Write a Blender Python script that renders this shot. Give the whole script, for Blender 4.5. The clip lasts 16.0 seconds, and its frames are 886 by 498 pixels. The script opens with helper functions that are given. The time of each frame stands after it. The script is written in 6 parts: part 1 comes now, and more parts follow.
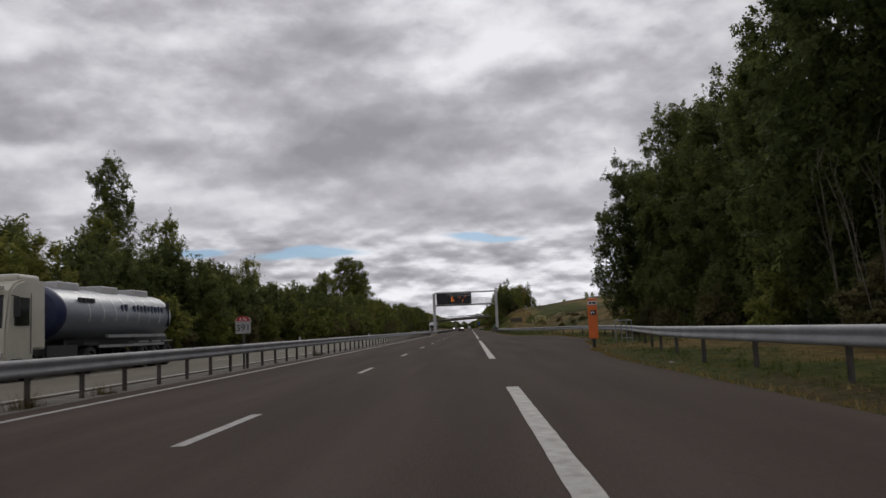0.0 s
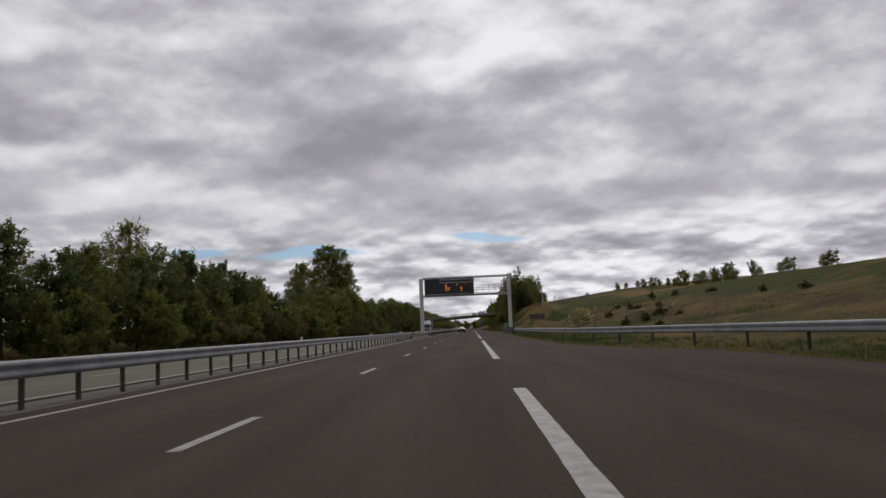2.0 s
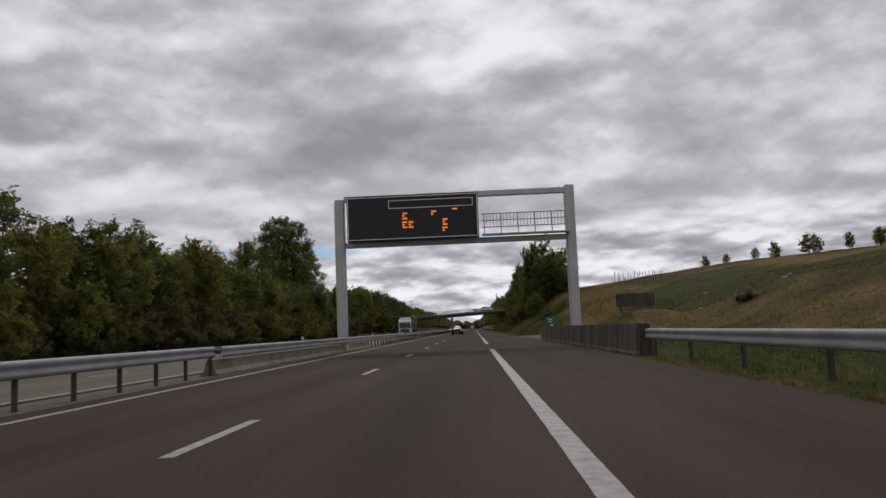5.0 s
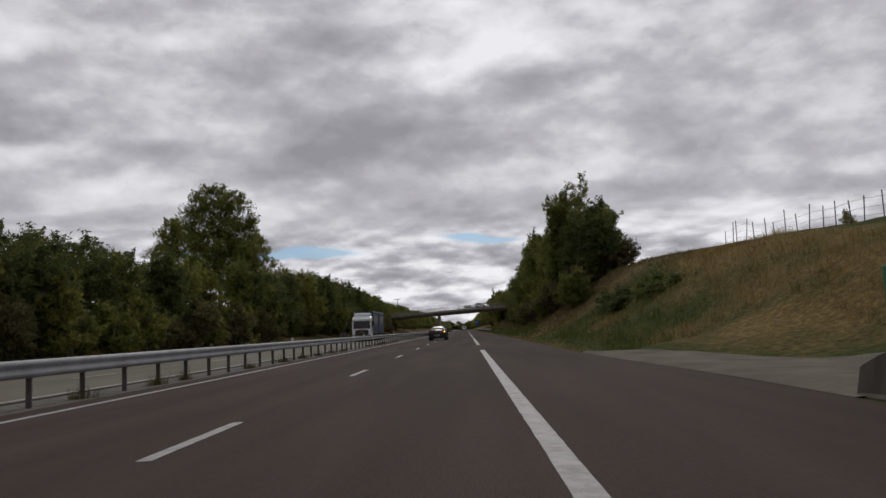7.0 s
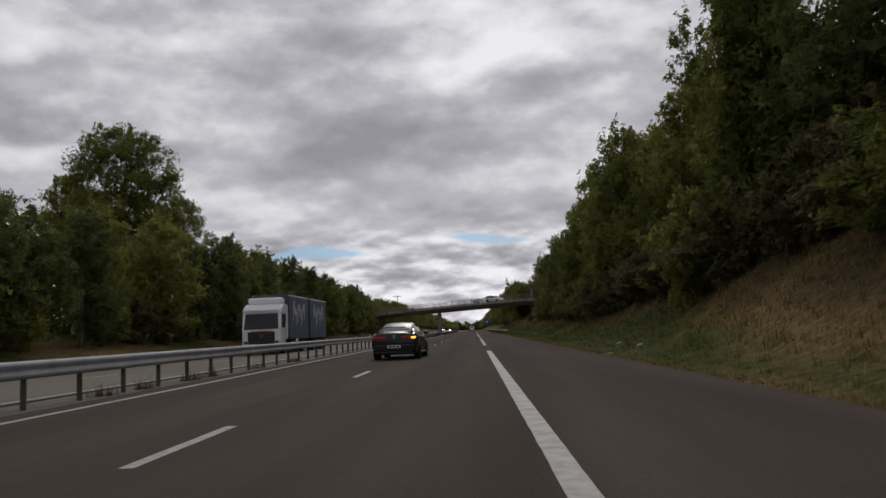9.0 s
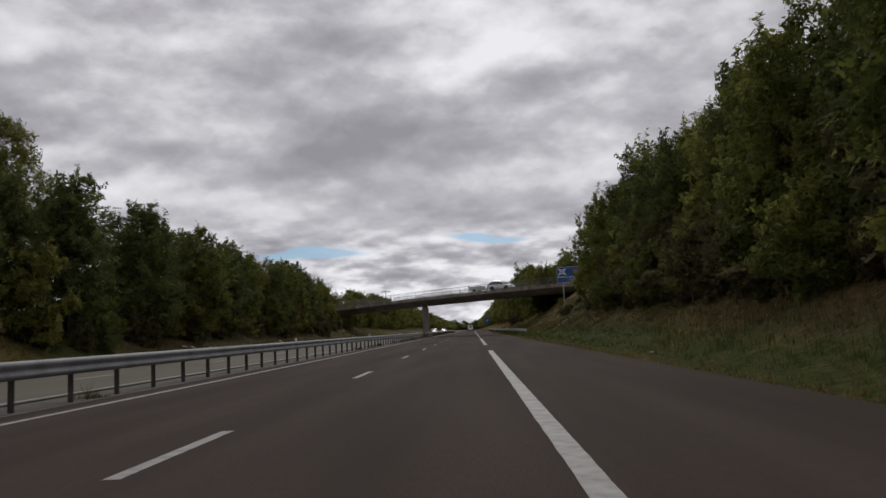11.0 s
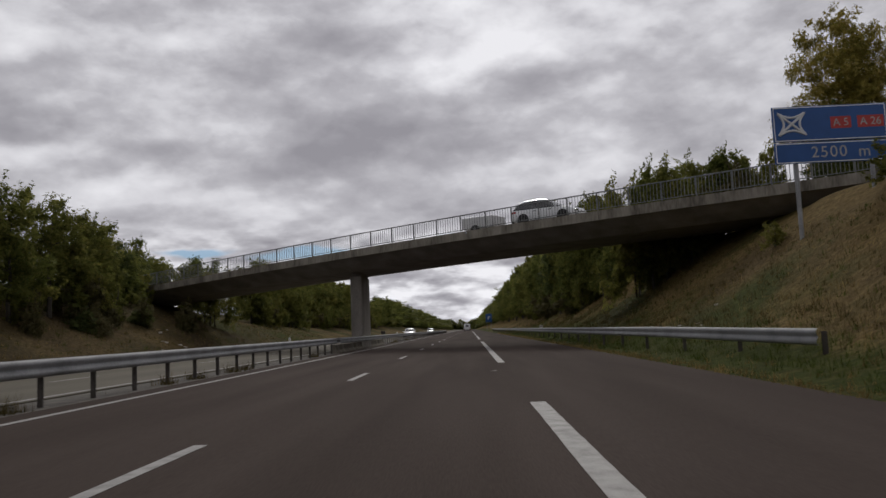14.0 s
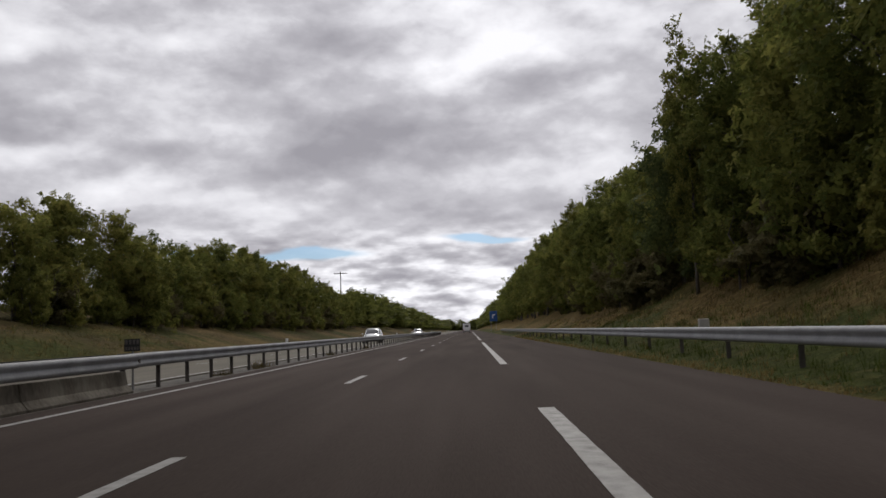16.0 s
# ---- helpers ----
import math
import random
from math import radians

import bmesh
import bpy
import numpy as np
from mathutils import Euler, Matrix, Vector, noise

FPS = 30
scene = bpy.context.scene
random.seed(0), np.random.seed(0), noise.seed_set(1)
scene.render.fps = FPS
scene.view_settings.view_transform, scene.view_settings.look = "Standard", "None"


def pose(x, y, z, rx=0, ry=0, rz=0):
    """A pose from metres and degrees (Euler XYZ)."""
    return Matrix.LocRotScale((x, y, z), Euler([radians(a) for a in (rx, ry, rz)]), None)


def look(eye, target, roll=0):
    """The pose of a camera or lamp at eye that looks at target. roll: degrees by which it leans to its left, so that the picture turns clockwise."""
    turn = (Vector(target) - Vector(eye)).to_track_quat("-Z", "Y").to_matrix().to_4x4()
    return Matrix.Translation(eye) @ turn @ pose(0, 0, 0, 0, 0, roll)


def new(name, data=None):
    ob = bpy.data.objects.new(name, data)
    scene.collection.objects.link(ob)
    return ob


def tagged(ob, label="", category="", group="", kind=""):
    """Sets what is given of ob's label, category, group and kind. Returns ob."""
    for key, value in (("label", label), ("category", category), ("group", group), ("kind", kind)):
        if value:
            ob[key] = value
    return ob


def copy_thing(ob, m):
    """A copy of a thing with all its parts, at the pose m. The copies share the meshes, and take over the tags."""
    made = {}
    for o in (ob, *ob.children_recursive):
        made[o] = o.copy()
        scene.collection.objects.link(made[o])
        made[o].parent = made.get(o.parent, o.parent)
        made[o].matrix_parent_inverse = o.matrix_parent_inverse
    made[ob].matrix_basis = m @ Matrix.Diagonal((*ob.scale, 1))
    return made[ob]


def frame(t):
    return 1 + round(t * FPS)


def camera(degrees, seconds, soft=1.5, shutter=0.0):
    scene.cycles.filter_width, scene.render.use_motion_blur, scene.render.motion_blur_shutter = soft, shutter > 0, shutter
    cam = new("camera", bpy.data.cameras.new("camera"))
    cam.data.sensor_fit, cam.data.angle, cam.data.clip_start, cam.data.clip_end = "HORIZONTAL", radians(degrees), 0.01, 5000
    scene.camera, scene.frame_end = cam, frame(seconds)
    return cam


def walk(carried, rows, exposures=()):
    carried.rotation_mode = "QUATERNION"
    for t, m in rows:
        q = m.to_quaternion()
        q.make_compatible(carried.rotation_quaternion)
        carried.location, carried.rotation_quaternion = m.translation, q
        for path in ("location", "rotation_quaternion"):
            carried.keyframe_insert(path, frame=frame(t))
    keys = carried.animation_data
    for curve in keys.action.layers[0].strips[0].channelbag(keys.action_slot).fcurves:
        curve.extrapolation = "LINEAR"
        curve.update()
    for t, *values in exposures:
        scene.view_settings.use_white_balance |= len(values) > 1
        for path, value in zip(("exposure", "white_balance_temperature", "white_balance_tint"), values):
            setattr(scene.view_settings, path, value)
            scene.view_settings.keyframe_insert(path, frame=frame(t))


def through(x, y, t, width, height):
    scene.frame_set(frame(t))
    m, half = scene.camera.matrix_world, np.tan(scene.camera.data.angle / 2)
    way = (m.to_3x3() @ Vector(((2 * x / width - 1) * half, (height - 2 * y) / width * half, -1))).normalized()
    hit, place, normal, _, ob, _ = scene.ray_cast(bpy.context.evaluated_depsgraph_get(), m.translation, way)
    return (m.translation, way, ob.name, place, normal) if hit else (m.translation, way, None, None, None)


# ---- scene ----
# seconds, eye, point looked at, lean
PATH = [
    (0.0, (3.009, -8.033, 1.072), (2.700, 1.912, 2.080), -2.31),
    (0.5, (2.998, 5.077, 1.072), (2.673, 15.020, 2.090), -2.31),
    (1.0, (2.972, 18.166, 1.072), (2.622, 28.111, 2.055), -2.31),
    (1.5, (2.955, 31.259, 1.072), (2.613, 41.202, 2.088), -2.31),
    (2.0, (2.937, 44.346, 1.072), (2.605, 54.289, 2.079), -2.31),
    (2.5, (2.921, 57.425, 1.072), (2.601, 67.368, 2.090), -2.31),
    (3.0, (2.907, 70.477, 1.072), (2.608, 80.422, 2.081), -2.31),
    (3.5, (2.898, 83.523, 1.072), (2.569, 93.466, 2.082), -2.31),
    (4.0, (2.872, 96.602, 1.072), (2.501, 106.544, 2.082), -2.31),
    (6.5, (2.921, 161.776, 1.072), (2.651, 171.721, 2.084), -2.31),
    (7.0, (2.963, 174.807, 1.072), (2.710, 184.752, 2.088), -2.31),
    (7.5, (3.007, 187.875, 1.072), (2.751, 197.820, 2.086), -2.31),
    (8.0, (3.030, 200.958, 1.072), (2.753, 210.902, 2.092), -2.31),
    (8.5, (3.054, 214.019, 1.072), (2.729, 223.962, 2.093), -2.31),
    (9.0, (3.052, 227.159, 1.072), (2.698, 237.100, 2.098), -2.31),
    (11.5, (2.867, 292.918, 1.072), (2.544, 302.860, 2.091), -2.31),
    (12.0, (2.839, 306.159, 1.072), (2.525, 316.101, 2.102), -2.31),
    (12.5, (2.823, 319.337, 1.072), (2.510, 329.278, 2.104), -2.31),
    (13.0, (2.805, 332.492, 1.072), (2.493, 342.434, 2.101), -2.31),
    (13.5, (2.797, 345.687, 1.072), (2.477, 355.629, 2.097), -2.31),
    (14.0, (2.786, 358.887, 1.072), (2.490, 368.831, 2.085), -2.31),
    (14.5, (2.772, 372.092, 1.072), (2.456, 382.035, 2.091), -2.31),
    (15.0, (2.760, 385.297, 1.072), (2.447, 395.240, 2.098), -2.31),
    (15.5, (2.748, 398.462, 1.072), (2.430, 408.404, 2.099), -2.31),
    (16.0, (2.740, 411.623, 1.072), (2.443, 421.566, 2.094), -2.31),
]
cam = camera(58.5, 16.0, shutter=0.06)
walk(cam, [(t, look(e, g, r)) for t, e, g, r in PATH], [(0.0, 0.0), (14.0, 0.0), (14.5, 0.10), (15.0, 0.24), (15.5, 0.24), (16.0, 0.24)])
# ---------------------------------------------------------------- light
SUN_EL, SUN_AZ = 34.0, 2.0          # degrees above the horizon, degrees right of the road
world = bpy.data.worlds.new("overcast_sky")
scene.world = world
world.use_nodes = True
wt = world.node_tree
wt.nodes.clear()


def wn(kind, **values):
    n = wt.nodes.new(kind)
    for key, value in values.items():
        n.inputs[key].default_value = value
    return n


def wmath(op, a, b=None, c=None, clamp=False):
    n = wt.nodes.new("ShaderNodeMath")
    n.operation, n.use_clamp = op, clamp
    for i, v in enumerate((a, b, c)):
        if v is None:
            continue
        if isinstance(v, (int, float)):
            n.inputs[i].default_value = v
        else:
            wt.links.new(v, n.inputs[i])
    return n.outputs[0]


w_out = wt.nodes.new("ShaderNodeOutputWorld")
w_bg = wt.nodes.new("ShaderNodeBackground")
w_co = wt.nodes.new("ShaderNodeTexCoord")
w_sep = wt.nodes.new("ShaderNodeSeparateXYZ")
wt.links.new(w_co.outputs["Generated"], w_sep.inputs[0])
dx, dy, dz = w_sep.outputs
bearing = wmath("ARCTAN2", dx, dy)
height = wmath("ARCSINE", dz)
# thick and thin parts of the cloud sheet, in directions over the road: side, up, their half widths, weight
THIN = [(0.077, 0.360, 0.042, 0.018, 0.14), (-0.017, 0.329, 0.029, 0.013, 0.07), (-0.586, 0.430, 0.051, 0.029, 0.10), (-0.591, 0.250, 0.058, 0.010, 0.08), (-0.441, 0.209, 0.033, 0.016, 0.08), (-0.286, 0.171, 0.051, 0.013, 0.09), (-0.190, 0.196, 0.026, 0.009, 0.07), (0.184, 0.202, 0.029, 0.010, 0.08), (0.361, 0.142, 0.080, 0.015, 0.10), (0.233, 0.127, 0.066, 0.009, 0.07), (0.125, 0.116, 0.117, 0.007, 0.09), (-0.090, 0.106, 0.051, 0.007, 0.10), (-0.006, 0.058, 0.240, 0.029, 0.05), (0.514, 0.274, 0.044, 0.044, 0.07), (0.478, 0.188, 0.051, 0.010, 0.05), (-0.035, 0.412, 0.080, 0.022, 0.07), (0.235, 0.386, 0.102, 0.029, 0.05), (-0.380, 0.403, 0.080, 0.015, 0.06)]
THICK = [(-0.163, 0.388, 0.069, 0.023, -0.15), (-0.287, 0.343, 0.044, 0.013, -0.12), (0.096, 0.314, 0.040, 0.029, -0.14), (-0.064, 0.250, 0.095, 0.026, -0.09), (-0.555, 0.372, 0.036, 0.012, -0.08), (-0.576, 0.291, 0.044, 0.016, -0.11), (-0.411, 0.234, 0.051, 0.013, -0.09), (-0.359, 0.198, 0.073, 0.009, -0.05), (0.077, 0.152, 0.124, 0.015, -0.07), (0.253, 0.324, 0.051, 0.013, -0.05), (0.271, 0.168, 0.087, 0.010, -0.05), (0.433, 0.154, 0.087, 0.012, -0.07), (-0.062, 0.093, 0.044, 0.012, -0.10), (-0.382, 0.158, 0.117, 0.010, -0.06), (0.346, 0.216, 0.102, 0.019, -0.05), (-0.182, 0.230, 0.066, 0.015, -0.05), (0.132, 0.099, 0.080, 0.006, -0.06)]
GAPS = [(-0.349, 0.114, 0.040, 0.0045, 0.8), (-0.200, 0.105, 0.056, 0.0065, 1.0), (0.022, 0.113, 0.040, 0.0045, 0.9)]


def wvec(op, a, b):
    n = wt.nodes.new("ShaderNodeVectorMath")
    n.operation = op
    wt.links.new(a, n.inputs[0])
    if isinstance(b, tuple):
        n.inputs[1].default_value = b
    elif b is not None:
        wt.links.new(b, n.inputs[1])
    return n.outputs["Value" if op == "LENGTH" else "Vector"]


ahead = wmath("MAXIMUM", dy, 0.05)
view = wt.nodes.new("ShaderNodeCombineXYZ")
wt.links.new(wmath("DIVIDE", dx, ahead), view.inputs[0])
wt.links.new(wmath("DIVIDE", dz, ahead), view.inputs[1])
frayed = wn("ShaderNodeTexNoise", Scale=9.0, Detail=4.0, Roughness=0.5)
wt.links.new(wvec("MULTIPLY", view.outputs[0], (1.0, 2.2, 1.0)), frayed.inputs["Vector"])
fray = wvec("MULTIPLY", wvec("SUBTRACT", frayed.outputs["Color"], (0.5, 0.5, 0.5)), (0.060, 0.036, 0.0))
frayed_view = wvec("ADD", view.outputs[0], fray)


def patch(u, v, a, b, soft=2.5):
    d = wvec("LENGTH", wvec("MULTIPLY", wvec("SUBTRACT", frayed_view, (u, v, 0.0)), (1 / a, 1 / b, 0.0)), None)
    r = wt.nodes.new("ShaderNodeMapRange")
    r.interpolation_type = "SMOOTHSTEP"
    r.inputs["From Min"].default_value, r.inputs["From Max"].default_value = soft, 0.0
    wt.links.new(d, r.inputs["Value"])
    return r.outputs[0]


def cloud_noise(wide, tall, detail, rough, shift=(0.0, 0.0), puff=0.0):
    """Cloud texture of the given fineness over bearing and height, its outlines puffed by a second noise."""
    at = wt.nodes.new("ShaderNodeCombineXYZ")
    wt.links.new(wmath("MULTIPLY_ADD", bearing, wide, shift[0]), at.inputs[0])
    wt.links.new(wmath("MULTIPLY_ADD", height, tall, shift[1]), at.inputs[1])
    vec = at.outputs[0]
    if puff:
        p = wn("ShaderNodeTexNoise", Scale=2.3, Detail=3.0, Roughness=0.5)
        wt.links.new(vec, p.inputs["Vector"])
        vec = wvec("ADD", vec, wvec("MULTIPLY", wvec("SUBTRACT", p.outputs["Color"], (0.5, 0.5, 0.5)), (puff, puff, 0.0)))
    n = wn("ShaderNodeTexNoise", Scale=1.0, Detail=detail, Roughness=rough)
    wt.links.new(vec, n.inputs["Vector"])
    return wmath("SUBTRACT", n.outputs["Fac"], 0.5)


def blend(a, b, k):
    return wmath("ADD", wmath("MULTIPLY", a, wmath("SUBTRACT", 1.0, k)), wmath("MULTIPLY", b, k))


# broad billows overhead, smaller and flatter ones towards the horizon, each with a lit upper edge
nearing = wt.nodes.new("ShaderNodeMapRange")
nearing.interpolation_type = "SMOOTHSTEP"
nearing.inputs["From Min"].default_value, nearing.inputs["From Max"].default_value = 0.18, 0.05
wt.links.new(height, nearing.inputs["Value"])
near_low = nearing.outputs[0]
over = wmath("ADD", wmath("MULTIPLY", cloud_noise(4.2, 8.0, 5.0, 0.42, (3.1, 1.7), 0.30), 0.42), wmath("MULTIPLY", cloud_noise(13.0, 23.0, 6.0, 0.52, (7.0, 2.0), 0.30), 0.30))
relief = wmath("SUBTRACT", cloud_noise(11.0, 19.0, 5.0, 0.5, (1.3, 4.0), 0.3), cloud_noise(11.0, 19.0, 5.0, 0.5, (1.3, 4.25), 0.3))
over = wmath("ADD", over, wmath("MULTIPLY", relief, 0.24))
low_rows = wmath("ADD", wmath("MULTIPLY", cloud_noise(10.0, 30.0, 5.0, 0.44, (5.0, 0.3), 0.3), 0.80), wmath("MULTIPLY", cloud_noise(22.0, 78.0, 6.0, 0.5, (2.0, 9.0), 0.3), 0.62))
low_relief = wmath("SUBTRACT", cloud_noise(18.0, 46.0, 4.0, 0.42, (4.0, 1.0), 0.3), cloud_noise(18.0, 46.0, 4.0, 0.42, (4.0, 1.28), 0.3))
low_rows = wmath("ADD", wmath("ADD", low_rows, wmath("MULTIPLY", low_relief, 0.75)), -0.005)
billow = wmath("ADD", blend(over, low_rows, near_low), 0.555)
for u, v, a, b, k in THIN + THICK:
    billow = wmath("MULTIPLY_ADD", patch(u, v, a, b), 1.2 * k, billow)
grey = wt.nodes.new("ShaderNodeValToRGB")
for i, (at, c) in enumerate(((0.36, (0.315, 0.306, 0.340)), (0.46, (0.405, 0.396, 0.432)), (0.54, (0.52, 0.512, 0.550)), (0.61, (0.68, 0.674, 0.714)), (0.72, (0.87, 0.866, 0.905)))):
    if i > 1:
        grey.color_ramp.elements.new(at)
    grey.color_ramp.elements[i].position, grey.color_ramp.elements[i].color = at, (*c, 1)
wt.links.new(billow, grey.inputs[0])
# brighter veil round the hidden sun and towards the horizon
sx = math.sin(radians(SUN_AZ)) * math.cos(radians(SUN_EL))
sy = math.cos(radians(SUN_AZ)) * math.cos(radians(SUN_EL))
sz = math.sin(radians(SUN_EL))
near_sun = wmath("ADD", wmath("ADD", wmath("MULTIPLY", dx, sx), wmath("MULTIPLY", dy, sy)), wmath("MULTIPLY", dz, sz))
glow = wmath("POWER", wmath("MAXIMUM", near_sun, 0.0), 14.0)
low = wmath("POWER", wmath("SUBTRACT", 1.0, wmath("MAXIMUM", dz, 0.0), clamp=True), 9.0)
gain = wmath("ADD", 0.88, wmath("ADD", wmath("MULTIPLY", glow, 0.12), wmath("MULTIPLY", low, 0.20)))
cloud = wt.nodes.new("ShaderNodeMix")
cloud.data_type, cloud.blend_type = "RGBA", "MULTIPLY"
cloud.inputs[0].default_value = 1.0
wt.links.new(grey.outputs[0], cloud.inputs[6])
wt.links.new(gain, cloud.inputs[7])
sky = wt.nodes.new("ShaderNodeTexSky")
sky.sky_type, sky.sun_disc = "NISHITA", False
sky.sun_elevation, sky.sun_rotation = radians(SUN_EL), radians(SUN_AZ)
sky_dim = wt.nodes.new("ShaderNodeMix")
sky_dim.data_type, sky_dim.blend_type = "RGBA", "MULTIPLY"
sky_dim.inputs[0].default_value = 1.0
wt.links.new(sky.outputs[0], sky_dim.inputs[6])
sky_dim.inputs[7].default_value = (0.028, 0.040, 0.058, 1)
# gaps of blue low over the road
gap = None
for u, v, a, b, k in GAPS:
    p = wmath("MULTIPLY", patch(u, v, a, b, 1.7), 2.2 * k)
    gap = p if gap is None else wmath("ADD", gap, p)
gap = wmath("MULTIPLY", wmath("MINIMUM", gap, 1.0), 0.9, clamp=True)
w_mix = wt.nodes.new("ShaderNodeMix")
w_mix.data_type = "RGBA"
wt.links.new(gap, w_mix.inputs[0])
wt.links.new(cloud.outputs[2], w_mix.inputs[6])
wt.links.new(sky_dim.outputs[2], w_mix.inputs[7])
wt.links.new(w_mix.outputs[2], w_bg.inputs[0])
w_bg.inputs[1].default_value = 1.0
wt.links.new(w_bg.outputs[0], w_out.inputs[0])

sun_data = bpy.data.lights.new("sun", "SUN")
sun_data.energy, sun_data.angle, sun_data.color = 1.1, radians(14), (1.0, 0.96, 0.9)
sun = new("sun", sun_data)
sun.matrix_world = look((300 * sx, 300 * sy, 300 * sz), (0, 0, 0))

# ---------------------------------------------------------------- materials


def shade(name, colors, scale=4.0, rough=0.7, metal=0.0, bump=0.0, fine=40.0, stretch=(1, 1, 1), island=0.0, own=0.0, spec=0.4, through=0.0, coat=0.0, world_space=True, leaflets=0.0):
    """A surface whose colour wanders between the given ones at two scales."""
    m = bpy.data.materials.new(name)
    m.use_nodes = True
    t = m.node_tree
    b = t.nodes["Principled BSDF"]
    b.inputs["Roughness"].default_value, b.inputs["Metallic"].default_value = rough, metal
    b.inputs["Specular IOR Level"].default_value = spec
    b.inputs["Coat Weight"].default_value = coat
    if world_space:
        co = t.nodes.new("ShaderNodeNewGeometry").outputs["Position"]
    else:
        co = t.nodes.new("ShaderNodeTexCoord").outputs["Object"]
    mp = t.nodes.new("ShaderNodeMapping")
    mp.inputs["Scale"].default_value = stretch
    t.links.new(co, mp.inputs[0])
    big = t.nodes.new("ShaderNodeTexNoise")
    big.inputs["Scale"].default_value, big.inputs["Detail"].default_value = scale, 5.0
    small = t.nodes.new("ShaderNodeTexNoise")
    small.inputs["Scale"].default_value, small.inputs["Detail"].default_value = fine, 4.0
    for n in (big, small):
        t.links.new(mp.outputs[0], n.inputs["Vector"])

    def calc(op, a, k, c=None):
        n = t.nodes.new("ShaderNodeMath")
        n.operation = op
        t.links.new(a, n.inputs[0])
        if isinstance(k, (int, float)):
            n.inputs[1].default_value = k
        else:
            t.links.new(k, n.inputs[1])
        if c is not None:
            n.inputs[2].default_value = c
        return n.outputs[0]

    f = calc("ADD", calc("MULTIPLY", big.outputs["Fac"], 0.65), calc("MULTIPLY", small.outputs["Fac"], 0.35))
    if island:
        g = t.nodes.new("ShaderNodeNewGeometry")
        f = calc("ADD", f, calc("MULTIPLY_ADD", g.outputs["Random Per Island"], island, -island / 2))
    if own:
        o = t.nodes.new("ShaderNodeObjectInfo")
        f = calc("ADD", f, calc("MULTIPLY_ADD", o.outputs["Random"], own, -own / 2))
    r = t.nodes.new("ShaderNodeValToRGB")
    while len(r.color_ramp.elements) < len(colors):
        r.color_ramp.elements.new(0.5)
    for i, c in enumerate(colors):
        e = r.color_ramp.elements[i]
        e.position = 0.30 + 0.40 * i / max(1, len(colors) - 1)
        e.color = (*c, 1)
    t.links.new(f, r.inputs[0])
    t.links.new(r.outputs[0], b.inputs["Base Color"])
    if bump:
        k = t.nodes.new("ShaderNodeBump")
        k.inputs["Strength"].default_value, k.inputs["Distance"].default_value = bump, 0.02
        t.links.new(small.outputs["Fac"], k.inputs["Height"])
        t.links.new(k.outputs[0], b.inputs["Normal"])
    if through:
        tr = t.nodes.new("ShaderNodeBsdfTranslucent")
        t.links.new(r.outputs[0], tr.inputs[0])
        mx = t.nodes.new("ShaderNodeMixShader")
        mx.inputs[0].default_value = through
        t.links.new(b.outputs[0], mx.inputs[1])
        t.links.new(tr.outputs[0], mx.inputs[2])
        last = mx.outputs[0]
        if leaflets:
            # a spray of small leaflets with gaps between them
            vo = t.nodes.new("ShaderNodeTexVoronoi")
            vo.inputs["Scale"].default_value = leaflets
            t.links.new(co, vo.inputs["Vector"])
            hole = calc("GREATER_THAN", vo.outputs["Distance"], 0.56)
            clear = t.nodes.new("ShaderNodeBsdfTransparent")
            cut = t.nodes.new("ShaderNodeMixShader")
            t.links.new(hole, cut.inputs[0])
            t.links.new(last, cut.inputs[1])
            t.links.new(clear.outputs[0], cut.inputs[2])
            last = cut.outputs[0]
        t.links.new(last, t.nodes["Material Output"].inputs[0])
    return m


ASPHALT = shade("asphalt", [(0.0418, 0.0320, 0.0271), (0.0605, 0.0471, 0.0402), (0.0795, 0.0629, 0.0548)], 0.8, 0.95, bump=0.45, fine=70, stretch=(1.0, 0.07, 1.0), spec=0.03)
OLD_ASPHALT = shade("pale_asphalt", [(0.095, 0.085, 0.067), (0.122, 0.110, 0.087), (0.15, 0.135, 0.108)], 0.6, 0.9, bump=0.2, fine=50, stretch=(1, 0.15, 1), spec=0.1)
GRAVEL = shade("gravel_and_dirt", [(0.05, 0.046, 0.04), (0.085, 0.076, 0.065), (0.14, 0.125, 0.10)], 2.5, 0.95, bump=0.8, fine=25)
PALE_GRAVEL = shade("pale_gravel", [(0.078, 0.066, 0.053), (0.118, 0.102, 0.083), (0.17, 0.148, 0.122)], 0.7, 0.95, bump=0.9, fine=30, spec=0.05)
PAINT = shade("road_paint", [(0.14, 0.135, 0.125), (0.27, 0.262, 0.248), (0.36, 0.35, 0.335)], 5.0, 0.75, bump=0.2, fine=70)
STEEL = shade("galvanised_steel", [(0.17, 0.172, 0.178), (0.25, 0.253, 0.26), (0.33, 0.333, 0.342)], 1.3, 0.72, 0.1, bump=0.08, fine=18)
DULL_STEEL = shade("weathered_steel", [(0.045, 0.038, 0.033), (0.075, 0.066, 0.058), (0.12, 0.108, 0.098)], 2.0, 0.7, 0.3, bump=0.1, fine=25)
GANTRY = shade("grey_painted_steel", [(0.38, 0.37, 0.36), (0.46, 0.45, 0.44), (0.53, 0.52, 0.51)], 0.8, 0.55, 0.1, bump=0.05, fine=12)
CONCRETE = shade("stained_concrete", [(0.165, 0.148, 0.130), (0.25, 0.228, 0.204), (0.34, 0.314, 0.284)], 0.9, 0.92, bump=0.35, fine=22, stretch=(1, 1, 0.35), spec=0.15)
